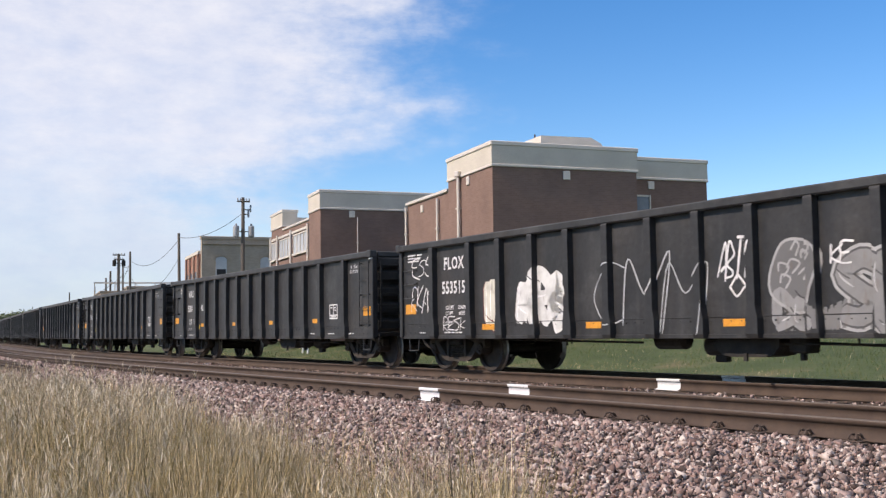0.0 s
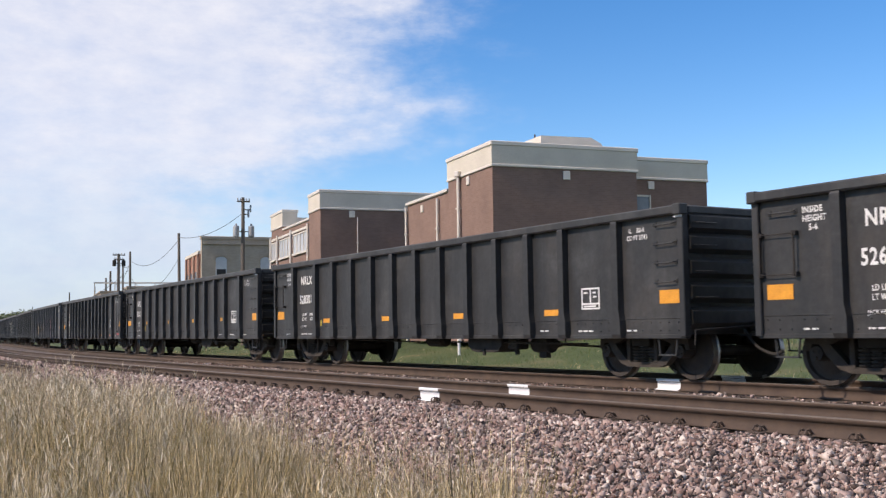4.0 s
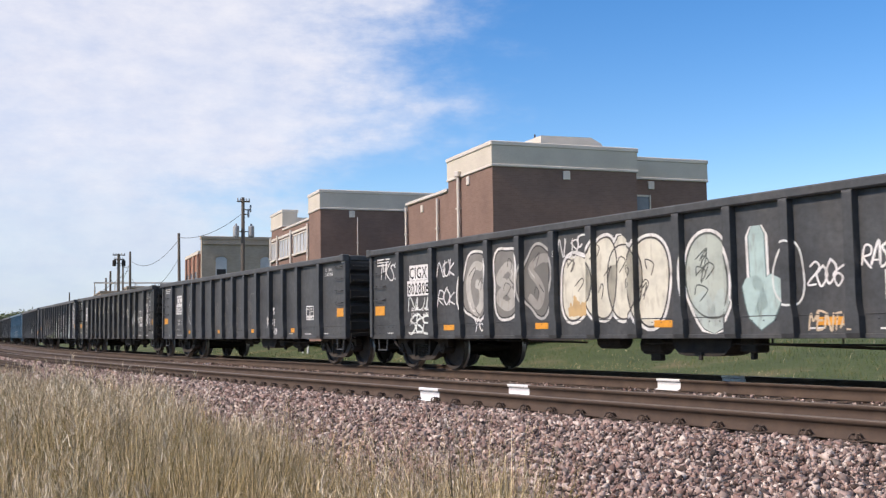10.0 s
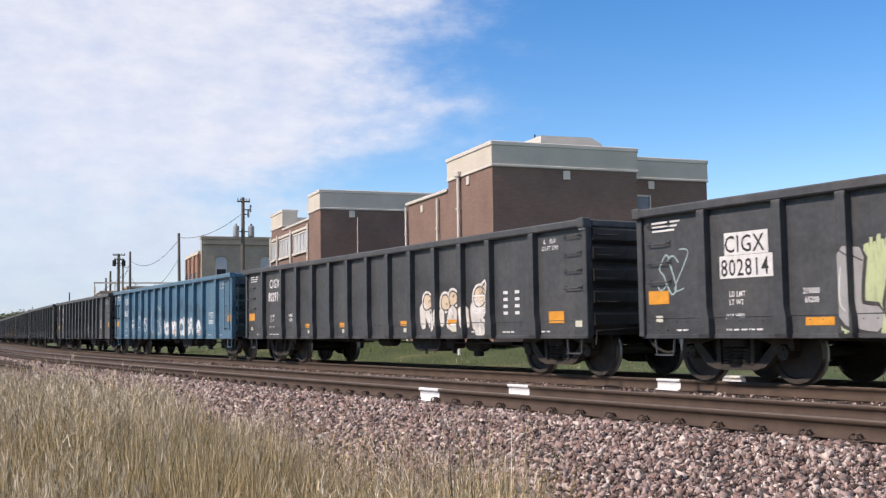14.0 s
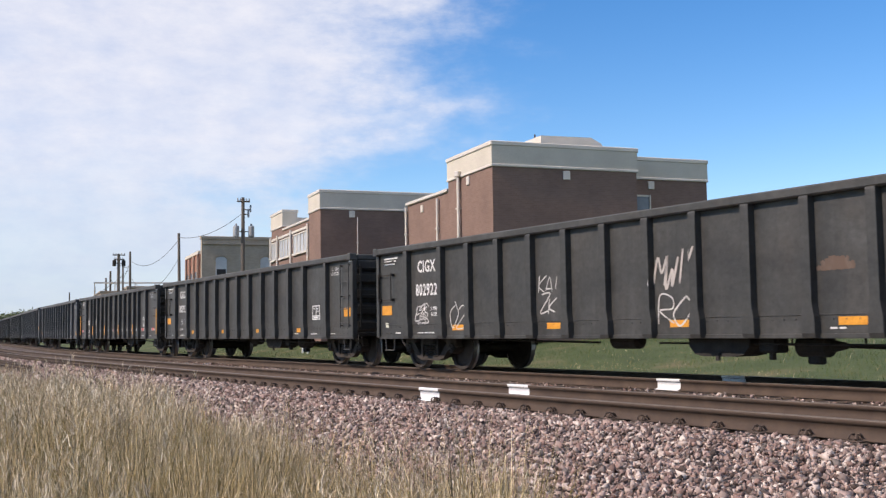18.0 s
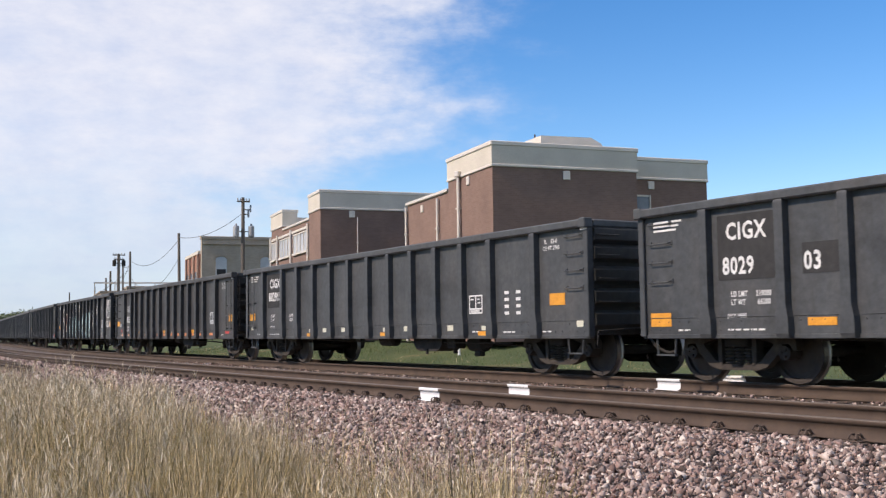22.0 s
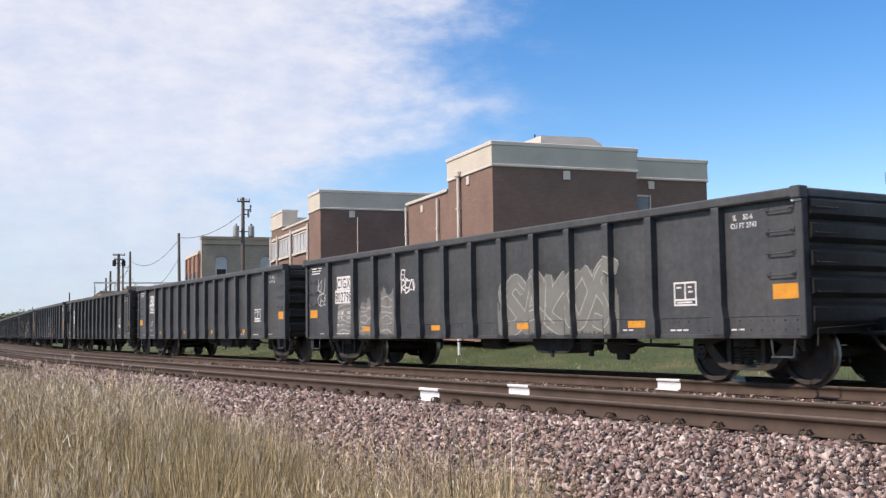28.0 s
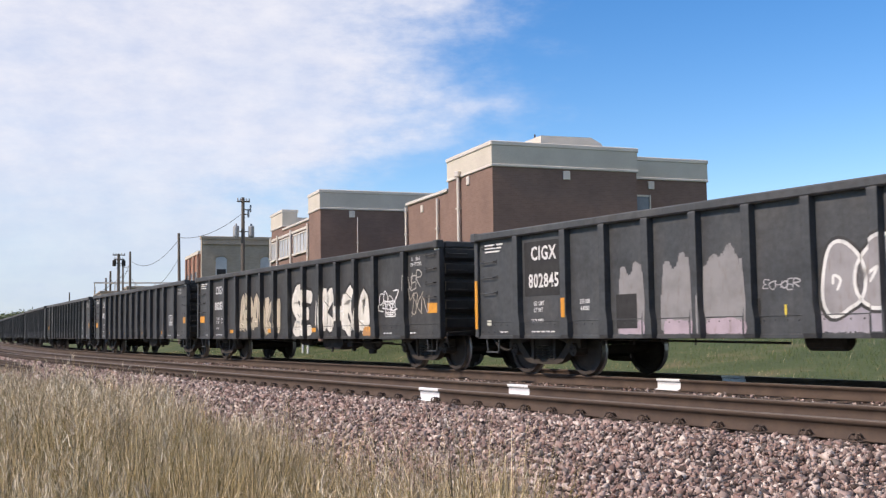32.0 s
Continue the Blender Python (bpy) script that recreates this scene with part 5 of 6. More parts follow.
# number, colour, maker's lettering, road number, white ground under the number, ladder instead of handholds, look
BLK, GRY, BRN, DRK = (0.0175, 0.018, 0.0185), (0.045, 0.049, 0.052), (0.036, 0.0363, 0.0335), (0.029, 0.0295, 0.0295)
WHT, BLU, CRM = (0.66, 0.66, 0.63), (0.35, 0.50, 0.54), (0.62, 0.60, 0.50)
SPEC = {
    -1: (DRK, "FLOX", "553501", 0, 0, "plain"), 0: (BLK, "FLOX", "553515", 0, 1, "tagged"), 1: (BLK, "NRLX", "528340", 0, 1, "plain"),
    2: (BLK, "NRLX", "526178", 0, 0, "plain"), 3: (BLK, "NRLX", "526069", 0, 0, "plain"), 4: (BLK, "NRLX", "528301", 0, 0, "plain"),
    5: (BLK, "NRLX", "528211", 0, 0, "plain"), 6: (BLK, "CIGX", "802866", 0, 1, "dashes"), 7: (GRY, "CIGX", "802887", 0, 0, "orange"),
    8: (BRN, "CIGX", "802820", 1, 1, "small"), 9: (GRY, "CIGX", "802808", 1, 0, "bubbles"), 10: (GRY, "CIGX", "802807", 1, 0, "scrawl"),
    11: (BRN, "CIGX", "802824", 1, 1, "thin"), 12: (GRY, "CIGX", "802814", 1, 0, "wild"), 13: (GRY, "CIGX", "802919", 0, 0, "heads"),
    14: ((0.055, 0.150, 0.225), "CIGX", "802851", 0, 1, "bluetags"), 15: (GRY, "CIGX", "802889", 0, 0, "faint"), 16: (BRN, "CIGX", "802922", 0, 1, "scratch"),
    17: (BRN, "CIGX", "802931", 0, 1, "plain"), 18: (BRN, "CEFX", "33324", 0, 0, "reflectors"), 19: (GRY, "CIGX", "802903", 0, 0, "plain"),
    20: (GRY, "CIGX", "802915", 0, 0, "plain"), 21: (DRK, "CIGX", "802873", 0, 1, "dashes"), 22: (BLK, "FLOX", "553492", 0, 0, "marta"),
    23: (DRK, "CIGX", "802862", 0, 1, "dashes"), 24: (GRY, "CIGX", "802803", 1, 0, "teal"), 25: (GRY, "CIGX", "802798", 1, 0, "pale"),
    26: (GRY, "CIGX", "802895", 1, 0, "plain"), 27: (BRN, "CIGX", "802828", 1, 1, "plain"), 28: (GRY, "CIGX", "802845", 0, 0, "pink"),
    29: (DRK, "CIGX", "802833", 0, 0, "cream"), 30: (DRK, "CIGX", "802877", 0, 0, "plain"), 31: (BRN, "CIGX", "802812", 1, 0, "plain"),
    32: (DRK, "CIGX", "802840", 0, 0, "faint"), 33: (BLK, "NRLX", "528266", 0, 0, "plain"), 34: (DRK, "CIGX", "802902", 0, 0, "plain"), 35: (BLK, "NRLX", "528190", 0, 0, "plain"),
}
LOOKS = {"plain": "bare of graffiti", "tagged": "with white graffiti tags and throw-ups", "dashes": "with a row of orange reflector dashes", "orange": "with an orange and purple graffiti piece",
         "small": "with one small orange tag", "bubbles": "with cream bubble graffiti", "scrawl": "with thin white scrawled tags", "thin": "with thin white tags high up",
         "wild": "with grey and mint wildstyle graffiti", "heads": "with cream block graffiti", "bluetags": "with white tags along its foot", "faint": "with faint line graffiti", "scratch": "with faint scratched tags",
         "reflectors": "with red and white reflectors", "marta": "with big pale blue letters", "teal": "with teal and orange graffiti", "pale": "with pale green scribbled graffiti",
         "pink": "with faded pink and grey painted shapes", "cream": "with cream and ochre graffiti letters"}
HUES = {BLK: "black", GRY: "dark grey", BRN: "rusty dark brown", DRK: "grimy black", (0.055, 0.150, 0.225): "blue"}


def decorate(car, n, colour, mark, number, white, ladder, look_):
    rng = random.Random(100 + n)
    at = lambda x, z, y=0.004: Matrix.Translation((-HALF + x, -SKIN - 0.02 - y, z))
    deco = lambda name, me, x, z, label="", y=0.004: put(name, me, car, at(x, z, y), label)
    ink = BLACKPAINT if white else WHITEPAINT
    if look_ == "reflectors":
        deco("lettering", text_mesh("CEFX", 0.23, ink, 0.78), 1.82, 1.35)
        deco("lettering", text_mesh("33", 0.23, ink), 3.02, 1.35)
        deco("lettering", text_mesh("324", 0.23, ink, 0.78), 3.76, 1.35)
    else:
        lift = {26: 0.12, 27: -0.06, 9: 0.06}.get(n, 0.0)
        if white:
            deco("number_ground", plate_mesh(0.80, 0.33, WHITEPAINT), 1.76, 1.88 + lift, "white patch behind the number")
            deco("number_ground", plate_mesh(0.98, 0.33, WHITEPAINT), 1.66, 1.545 + lift, "white patch behind the number")
        close = look_ == "dashes"
        size = 0.22 if mark == "NRLX" else 0.25
        zm, zn = (1.92 + lift, 1.58 + lift) if white else (1.80, 1.36) if close else (1.97, 1.57) if n == 5 else (2.11, 1.74) if n in (13, 20) else (2.11, 1.61)
        deco("lettering", text_mesh(mark, size, ink, 0.72 if close else 0.82), 1.98 if close else 1.76, zm, "", 0.009)
        a, b = (number, "") if len(number) < 6 or n not in (1, 2, 3, 19) else (number[:4], number[4:])
        deco("lettering", text_mesh(a, size, ink, 0.68 if close else 0.78), 1.92 if close else 1.68, zn, "", 0.009)
        if b:
            deco("lettering", text_mesh(b, size, ink, 0.80), 3.12, zn, "", 0.009)
    lx, lz = {"dashes": (1.97, 1.12), "reflectors": (3.08, 1.05)}.get(look_, (1.82, 1.28))
    gapx = 1.30 if n in (12, 13, 20, 28) else 0.72 if n == 18 else 0.46
    limit, light = {6: ("219400", "66600"), 7: ("220800", "65200"), 18: ("219500", "66500"), 21: ("219800", "66200"), 24: ("220000", "66000"), 28: ("221100", "64900")}.get(n, ("219000", "66200"))
    for dz, words, figure in ((0.0, "LD LMT", limit), (-0.12, "LT WT", " " + light)):
        deco("lettering", text_mesh(words, 0.08, WHITEPAINT, 0.75), lx, lz + dz)
        deco("lettering", text_mesh(figure, 0.08, WHITEPAINT, 0.75), lx + gapx, lz + dz)
    deco("lettering", text_mesh("JACK HERE", 0.055, WHITEPAINT), 1.75, 0.98)
    for x, z, w in ((0.75, 0.79, 0.28), (1.75, 0.79, 0.75), (14.75, 0.79, 0.3), (13.5, 0.79, 0.55), (12.4, 0.80, 0.3)):
        for k in range(max(2, int(w / 0.14))):
            deco("small_stencil", plate_mesh(0.105, 0.026, WHITEPAINT, 0.003), x + 0.14 * k, z)
    for k in range(4):
        deco("small_stencil", plate_mesh(0.03, 0.14, WHITEPAINT, 0.003), 14.42, 1.06 + 0.17 * k)
    if mark == "NRLX":
        for k, wd in enumerate(("INSIDE", "HEIGHT", "5-6")):
            deco("lettering", text_mesh(wd, 0.085, WHITEPAINT), 0.80 + 0.1 * (k == 2), 2.37 - 0.12 * k)
        deco("lettering", text_mesh("IL    52-6", 0.075, WHITEPAINT), 14.85, 2.38)
        deco("lettering", text_mesh("CU FT 2743", 0.075, WHITEPAINT), 14.80, 2.26)
    else:
        deco("lettering", text_mesh("IL    52-6", 0.075, WHITEPAINT), 14.85, 2.38)
        deco("lettering", text_mesh("CU FT 2743", 0.075, WHITEPAINT), 14.80, 2.26)
        for k in range(3 if look_ != "dashes" else 0):
            deco("small_stencil", plate_mesh(0.6 - 0.06 * k, 0.03, WHITEPAINT, 0.003), 0.28, 2.47 - 0.065 * k)
    if n in (13, 28, 20):
        for k in range(4):
            for q in (0, 0.38):
                deco("small_stencil", plate_mesh(0.14, 0.06, WHITEPAINT, 0.003), 13.55 + q, 1.52 - 0.13 * k)
    sx = {13: 12.45, 20: 12.3, 28: 12.35}.get(n, 13.6)
    stencil = deco("test_stencil", CM["stencil"], sx, 1.17, "white outlined test stencil")
    for x, z, w in ((0.06, 0.27, 0.10), (0.30, 0.27, 0.08), (0.31, 0.20, 0.09), (0.06, 0.04, 0.32)):
        put("stencil_mark", plate_mesh(w, 0.028, WHITEPAINT, 0.003), stencil, Matrix.Translation((x, 0, z)))
    # reflectors
    if look_ == "reflectors":
        xs = [0.42, 2.35] + [0.5 * (RIBS_B[k] + RIBS_B[k + 1]) for k in range(3, 12)] + [13.6, 15.3]
        for x in xs:
            deco("reflector", plate_mesh(0.30, 0.10, RED), x - 0.15, 1.0, "red reflector with white ends")
            for q in (-0.23, 0.15):
                deco("reflector", plate_mesh(0.08, 0.10, WHITEPAINT), x + q, 1.0)
        for r in (RIBS_B[2], RIBS_B[5], RIBS_B[8], RIBS_B[11]):
            put("reflector", plate_mesh(0.10, 0.42, ORANGE), car, Matrix.Translation((-HALF + r - 0.05, -SKIN - 0.143, 0.86)), "orange reflector strip")
    elif look_ == "dashes":
        for k, x in enumerate((1.13, 2.36, 3.33, 4.20, 5.12, 6.12, 6.96, 7.95, 8.95, 9.87, 10.8, 11.7, 12.6, 13.7)):
            big = n == 6 and k % 3 == 2
            deco("reflector", plate_mesh(0.46 if big else 0.34, 0.10 if big else 0.08, ORANGE if big else CORAL), x - (0.23 if big else 0.17), 0.79, "orange reflector plate" if big else "coral reflector dash with pale edges")
            if n != 6 and k in (3, 7, 11):
                deco("reflector", plate_mesh(0.46, 0.10, ORANGE), x - 0.23, 0.89, "orange reflector plate")
            if k % 4 == 0:
                deco("small_stencil", plate_mesh(0.26, 0.03, WHITEPAINT, 0.003), x - 0.05, 0.90)
        deco("reflector", plate_mesh(0.38, 0.07, RED), 15.2, 0.84)
        deco("tag_reader_plate", plate_mesh(0.24, 0.14, UNDER if n == 6 else CAN, 0.05), 0.86, 1.18, "dark tag plate" if n == 6 else "grey tag plate")
        if n != 6:
            deco("reflector", plate_mesh(0.15, 0.13, RED), 0.92, 0.93, "small red reflector square")
    else:
        xs = {13: (4.28, 6.36, 9.48, 11.50), 20: (4.33, 8.47, 12.60), 27: (4.27,), 28: ()}.get(n, (3.15, 6.31, 9.43, 12.53))
        z = {13: 0.96, 20: 0.71, 5: 1.24, 27: 1.04}.get(n, 1.08 if mark == "NRLX" else 0.85)
        for x in xs:
            deco("reflector", plate_mesh(0.46, 0.11, ORANGE), x, z, "orange reflector plate")
            if n in (13, 20, 11):
                deco("marker_plate", plate_mesh(0.18, 0.09, CREAM), x + 0.14, z - 0.14 if n != 20 else z + 0.13, "cream marker plate")
        if n == 27:
            for x, zz in ((3.40, 0.89), (6.38, 0.91), (9.5, 0.91)):
                deco("marker_plate", plate_mesh(0.16, 0.11, CREAM), x, zz, "cream marker plate")
            script(car, rng, "I", 5.10, 5.22, 1.65, 2.02, 0.03)
            script(car, rng, "I", 5.22, 5.34, 1.65, 2.02, 0.03, slant=-0.3)
            haze(car, rng, 4.05, 4.8, 1.48, 1.72, (0.13, 0.085, 0.055), 0.6)
        if n == 20:
            for x in (5.32, 6.42, 9.6, 11.45):
                deco("marker_plate", plate_mesh(0.22, 0.11, CREAM), x, 0.84, "cream marker plate")
    if n in (18, 28):
        for x in (0.0, LENGTH - 0.1):
            put("reflector", plate_mesh(0.09, 0.95, ORANGE, 0.01), car, Matrix.Translation((-HALF + x, -SKIN - 0.08, 0.86)), "orange reflector strip")
    if n not in (18, 28):
        deco("reflector", plate_mesh(0.44, 0.21, ORANGE), 0.86 if n == 27 else 0.17, 1.21 if n != 19 else 0.86, "orange reflector plate")
    if n not in (18, 28):
        deco("reflector", plate_mesh(0.44, 0.21, ORANGE), 14.98 if n in (13, 20) else LENGTH - 0.56, {19: 0.88, 13: 0.95, 20: 1.27}.get(n, 1.22), "orange reflector plate")
    if n in (8, 11, 12, 13, 16, 20, 27, 28):
        deco("marker_plate", plate_mesh(0.18, 0.12, CREAM), LENGTH - 0.36, 0.88, "cream marker plate")
        deco("marker_plate", plate_mesh(0.14, 0.10, CREAM), 0.32, 0.93, "cream marker plate")
    put("grab_plate", plate_mesh(0.16, 0.035, WHITEPAINT, 0.03), car, Matrix.Translation((HALF - 0.14, -SKIN - 0.06, TOP - 0.185)), "pale worn grab plate")
    if n == 28:
        for k in (1, 10):
            put("reflector", plate_mesh(0.10, 0.34 if k == 1 else 0.42, ORANGE), car, Matrix.Translation((-HALF + RIBS[k] - 0.05, -SKIN - 0.143, 1.05 if k == 1 else 0.86)), "orange reflector strip")
    if n == 20:
        deco("number_ground", plate_mesh(1.08, 0.95, BLACKPAINT, 0.002), 1.58, 1.55, "black patch behind the number")
    if n == 28:
        deco("number_ground", plate_mesh(1.15, 1.0, BLACKPAINT, 0.002), 1.56, 1.45, "black patch behind the number")
    if n == 6:
        for x, zz, w, h in ((3.75, 1.55, 0.62, 0.42), (3.0, 1.42, 0.42, 0.28)):
            deco("paint_patch", plate_mesh(w, h, BLACKPAINT, 0.002), x, zz, "darker square of touched-up paint")
    if n == 19:
        deco("number_ground", plate_mesh(1.05, 0.95, BLACKPAINT, 0.002), 1.6, 1.52, "black patch behind the number")
        deco("number_ground", plate_mesh(0.62, 0.42, BLACKPAINT, 0.002), 3.1, 1.55, "black patch behind the number")
    if mark == "NRLX":
        deco("yellow_mark", plate_mesh(0.05, 0.16, YELLOW), 2.98, 1.0)
    # graffiti
    D = (0.03, 0.03, 0.03)
    if look_ == "tagged":
        tags(car, rng, 0.5, 2.0, 0.8, 0.4, 3, 0.028)
        tags(car, rng, 0.45, 1.3, 0.9, 0.5, 4, 0.026)
        tags(car, rng, 1.7, 0.85, 0.9, 0.25, 4, 0.024)
        fat(car, rng, "IL", 3.15, 3.85, 0.80, 1.95, 0.27, CRM, (0.16, 0.05, 0.04), 0.03)
        fat(car, rng, "KRB", 4.30, 5.95, 0.84, 1.92, 0.30, WHT, D)
        script(car, rng, "CMM", 6.5, 9.1, 0.78, 2.05, 0.036, (0.42, 0.44, 0.44), 0.0)
        script(car, rng, "ABTY", 9.4, 10.0, 1.55, 2.1, 0.045)
        script(car, rng, "O", 9.6, 9.85, 1.28, 1.6, 0.045)
        oval(car, rng, 10.75, 1.55, 0.85, 1.0, (0.12, 0.12, 0.12), (0.33, 0.33, 0.32), 0.04, None, 4, 0.12, 7)
        fat(car, rng, "DL", 10.35, 11.2, 0.78, 1.35, 0.16, (0.24, 0.24, 0.235), D)
        fat(car, rng, "SE", 11.35, 12.9, 0.76, 1.75, 0.24, (0.21, 0.21, 0.205), (0.07, 0.07, 0.07), 0.03, 0.05, (0.36, 0.36, 0.35))
        haze(car, rng, 10.4, 12.9, 0.78, 1.3, (0.16, 0.16, 0.155), 0.5)
        oval(car, rng, 13.55, 1.35, 1.0, 1.2, (0.13, 0.13, 0.13), (0.36, 0.36, 0.35), 0.04, None, 4, 0.12, 6)
        script(car, rng, "KE", 11.35, 11.7, 1.68, 1.95, 0.035)
        tags(car, rng, 14.8, 1.5, 0.7, 0.5, 3, 0.03)
    elif look_ == "orange":
        for letter, x0, x1 in (("B", 3.87, 4.67), ("N", 4.92, 5.66), ("U", 5.97, 6.86), ("R", 7.06, 7.88)):
            fat(car, rng, letter, x0, x1, 0.74, 1.62, 0.25, (0.60, 0.47, 0.26), (0.50, 0.24, 0.07), 0.03)
        for letter, x0, x1, top in (("P", 8.05, 8.78, 1.92), ("E", 9.2, 9.95, 1.98), ("S", 10.3, 10.95, 1.84), ("K", 11.25, 12.1, 1.85)):
            haze(car, rng, x0 - 0.04, x1 + 0.04, 1.25, top, (0.36, 0.23, 0.25), 0.2)
            haze(car, rng, x0, x1, 0.72, 1.25, (0.20, 0.18, 0.24), 0.1)
            fat(car, rng, letter, x0, x1, 0.74, top - 0.05, 0.22, (0.27, 0.27, 0.31), (0.48, 0.47, 0.49), 0.016)
        script(car, rng, "RUE", 12.25, 12.95, 1.72, 2.22, 0.055, (0.42, 0.39, 0.50))
        script(car, rng, "KAM", 12.25, 12.95, 1.30, 1.68, 0.05, (0.42, 0.39, 0.50))
    elif look_ == "small":
        tags(car, rng, 9.15, 1.15, 0.45, 0.33, 3, 0.03, (0.5, 0.38, 0.26))
        script(car, rng, "OO", 9.42, 9.72, 0.98, 1.12, 0.03)
        script(car, rng, "MWK", 13.45, 14.25, 1.55, 1.95, 0.03, (0.48, 0.36, 0.24))
        tags(car, rng, 13.45, 1.35, 0.95, 0.3, 4, 0.026, (0.52, 0.46, 0.38))
    elif look_ == "bubbles":
        tags(car, rng, 0.5, 2.0, 0.8, 0.4, 4, 0.035)
        script(car, rng, "NUI", 1.75, 2.65, 1.28, 1.58, 0.05, (0.6, 0.65, 0.62))
        script(car, rng, "SBE", 1.75, 2.65, 0.82, 1.22, 0.05, (0.6, 0.65, 0.62))
        script(car, rng, "NOK", 2.95, 3.68, 1.95, 2.3, 0.035)
        script(car, rng, "ROK", 2.95, 3.62, 1.35, 1.7, 0.035)
        for word, x0, x1, tone in (("G", 3.92, 4.78, 0.42), ("8", 5.0, 5.85, 0.36), ("S", 6.0, 6.85, 0.27)):
            oval(car, rng, (x0 + x1) / 2, 1.74, 0.86, 1.28, (tone * 0.5, tone * 0.49, tone * 0.45), D, 0.02, WHT if x0 < 6 else (0.36, 0.36, 0.34), 4, 0.13, 2)
            fat(car, rng, word, x0 + 0.08, x1 - 0.08, 1.2, 2.28, 0.2, (tone, tone * 0.97, tone * 0.88), D, 0.022)
        script(car, rng, "Y6", 4.3, 4.65, 0.82, 1.12, 0.035)
        script(car, rng, "NUSE", 7.03, 7.78, 2.1, 2.42, 0.04)
        fat(car, rng, "V", 7.95, 8.95, 1.9, 2.45, 0.26, CRM, D, 0.03, 0, WHT, False)
        for cx, cz, w, h in ((7.55, 1.58, 0.92, 1.10), (8.20, 1.70, 0.80, 1.30), (8.75, 1.62, 0.80, 1.30), (9.35, 1.60, 0.92, 1.34)):
            oval(car, rng, cx, cz, w, h, (0.60, 0.58, 0.48), (0.06, 0.055, 0.05), 0.028, WHT, 3, 0.12, 3)
        haze(car, rng, 7.3, 7.8, 1.05, 1.45, (0.50, 0.34, 0.16), 0.6, 0.0075)
        oval(car, rng, 10.62, 1.60, 0.95, 1.25, (0.38, 0.43, 0.38), (0.10, 0.12, 0.11), 0.028, WHT, 3, 0.10, 7)
        fat(car, rng, "V", 10.25, 11.15, 0.76, 1.5, 0.34, (0.38, 0.45, 0.42), (0.10, 0.12, 0.11), 0.02, 0, WHT, False)
        fat(car, rng, "V", 11.25, 12.05, 0.76, 1.75, 0.34, (0.36, 0.49, 0.47), (0.10, 0.16, 0.16), 0.02, 0, None, False)
        fat(car, rng, "I", 11.35, 11.75, 1.2, 2.36, 0.30, (0.36, 0.49, 0.47), (0.10, 0.16, 0.16), 0.02, 0, WHT, False)
        oval(car, rng, 12.1, 1.55, 0.55, 0.85, None, (0.6, 0.63, 0.6), 0.03)
        script(car, rng, "2OO6", 12.44, 13.0, 1.40, 1.70, 0.04)
        script(car, rng, "MENTAL", 12.42, 13.17, 0.79, 1.02, 0.035, (0.6, 0.48, 0.33))
        script(car, rng, "RASKW!", 13.3, 14.06, 1.60, 1.92, 0.04)
        script(car, rng, "MBI", 14.75, 15.35, 1.38, 1.68, 0.045, (0.62, 0.58, 0.5))
    elif look_ == "scrawl":
        oval(car, rng, 3.45, 1.55, 0.5, 0.9, None, (0.6, 0.6, 0.58), 0.025, None, 4, 0.12, 4)
        for k in range(4):
            tags(car, rng, 5.9 + k * 1.03, 0.95, 0.7, 0.95, 2, 0.016, (0.2, 0.2, 0.19))
        deco("lettering", text_mesh("B", 0.22, WHITEPAINT), 10.85, 1.62)
        deco("lettering", text_mesh("'S", 0.2, WHITEPAINT), 11.15, 1.36)
        heart = bmesh.new()
        ribbon(heart, spline([(0.13, 0.0), (0.0, 0.16), (0.06, 0.24), (0.13, 0.17), (0.2, 0.24), (0.26, 0.16), (0.13, 0.0)]), 0.03, 0)
        put("lettering", mesh_of(heart, "lettering", WHITEPAINT), car, at(10.85, 1.36))
        script(car, rng, "MAI", 10.9, 11.4, 1.04, 1.26, 0.04)
        deco("lettering", text_mesh("9-17-09", 0.19, WHITEPAINT, 0.7), 10.85, 0.80)
    elif look_ == "thin":
        for k in range(6):
            tags(car, rng, 3.95 + 1.036 * k, 1.85, 0.6, 0.36, 3, 0.026, (0.33, 0.32, 0.24) if k % 2 else (0.42, 0.43, 0.38))
        for k, top in enumerate((2.0, 1.7, 1.8)):
            script(car, rng, ("XKE", "WKA", "WEK")[k], 11.1 + 1.036 * k, 11.85 + 1.036 * k, top - 0.45, top, 0.035, (0.55, 0.55, 0.51), 0.2)
            script(car, rng, "JIJ"[k], 11.5 + 1.036 * k, 11.8 + 1.036 * k, 0.98, top - 0.45, 0.03, (0.52, 0.52, 0.48))
        script(car, rng, "NUR", 14.7, 15.35, 1.75, 2.1, 0.045)
        script(car, rng, "2OOS", 14.7, 15.35, 1.25, 1.6, 0.045)
    elif look_ == "wild":
        tags(car, rng, 0.4, 1.4, 0.6, 0.6, 3, 0.028, (0.3, 0.4, 0.4))
        haze(car, rng, 3.8, 7.95, 0.72, 2.02, (0.42, 0.48, 0.26), 0.35)
        fat(car, rng, "LASTARK", 3.75, 8.0, 0.74, 1.92, 0.33, (0.30, 0.30, 0.295), D, 0.055)
        haze(car, rng, 8.05, 9.1, 0.72, 1.85, (0.30, 0.38, 0.30), 0.5)
        tags(car, rng, 8.1, 0.9, 0.9, 0.8, 4, 0.06, (0.55, 0.6, 0.5))
        haze(car, rng, 9.0, 13.35, 0.72, 2.30, (0.60, 0.72, 0.69), 0.22)
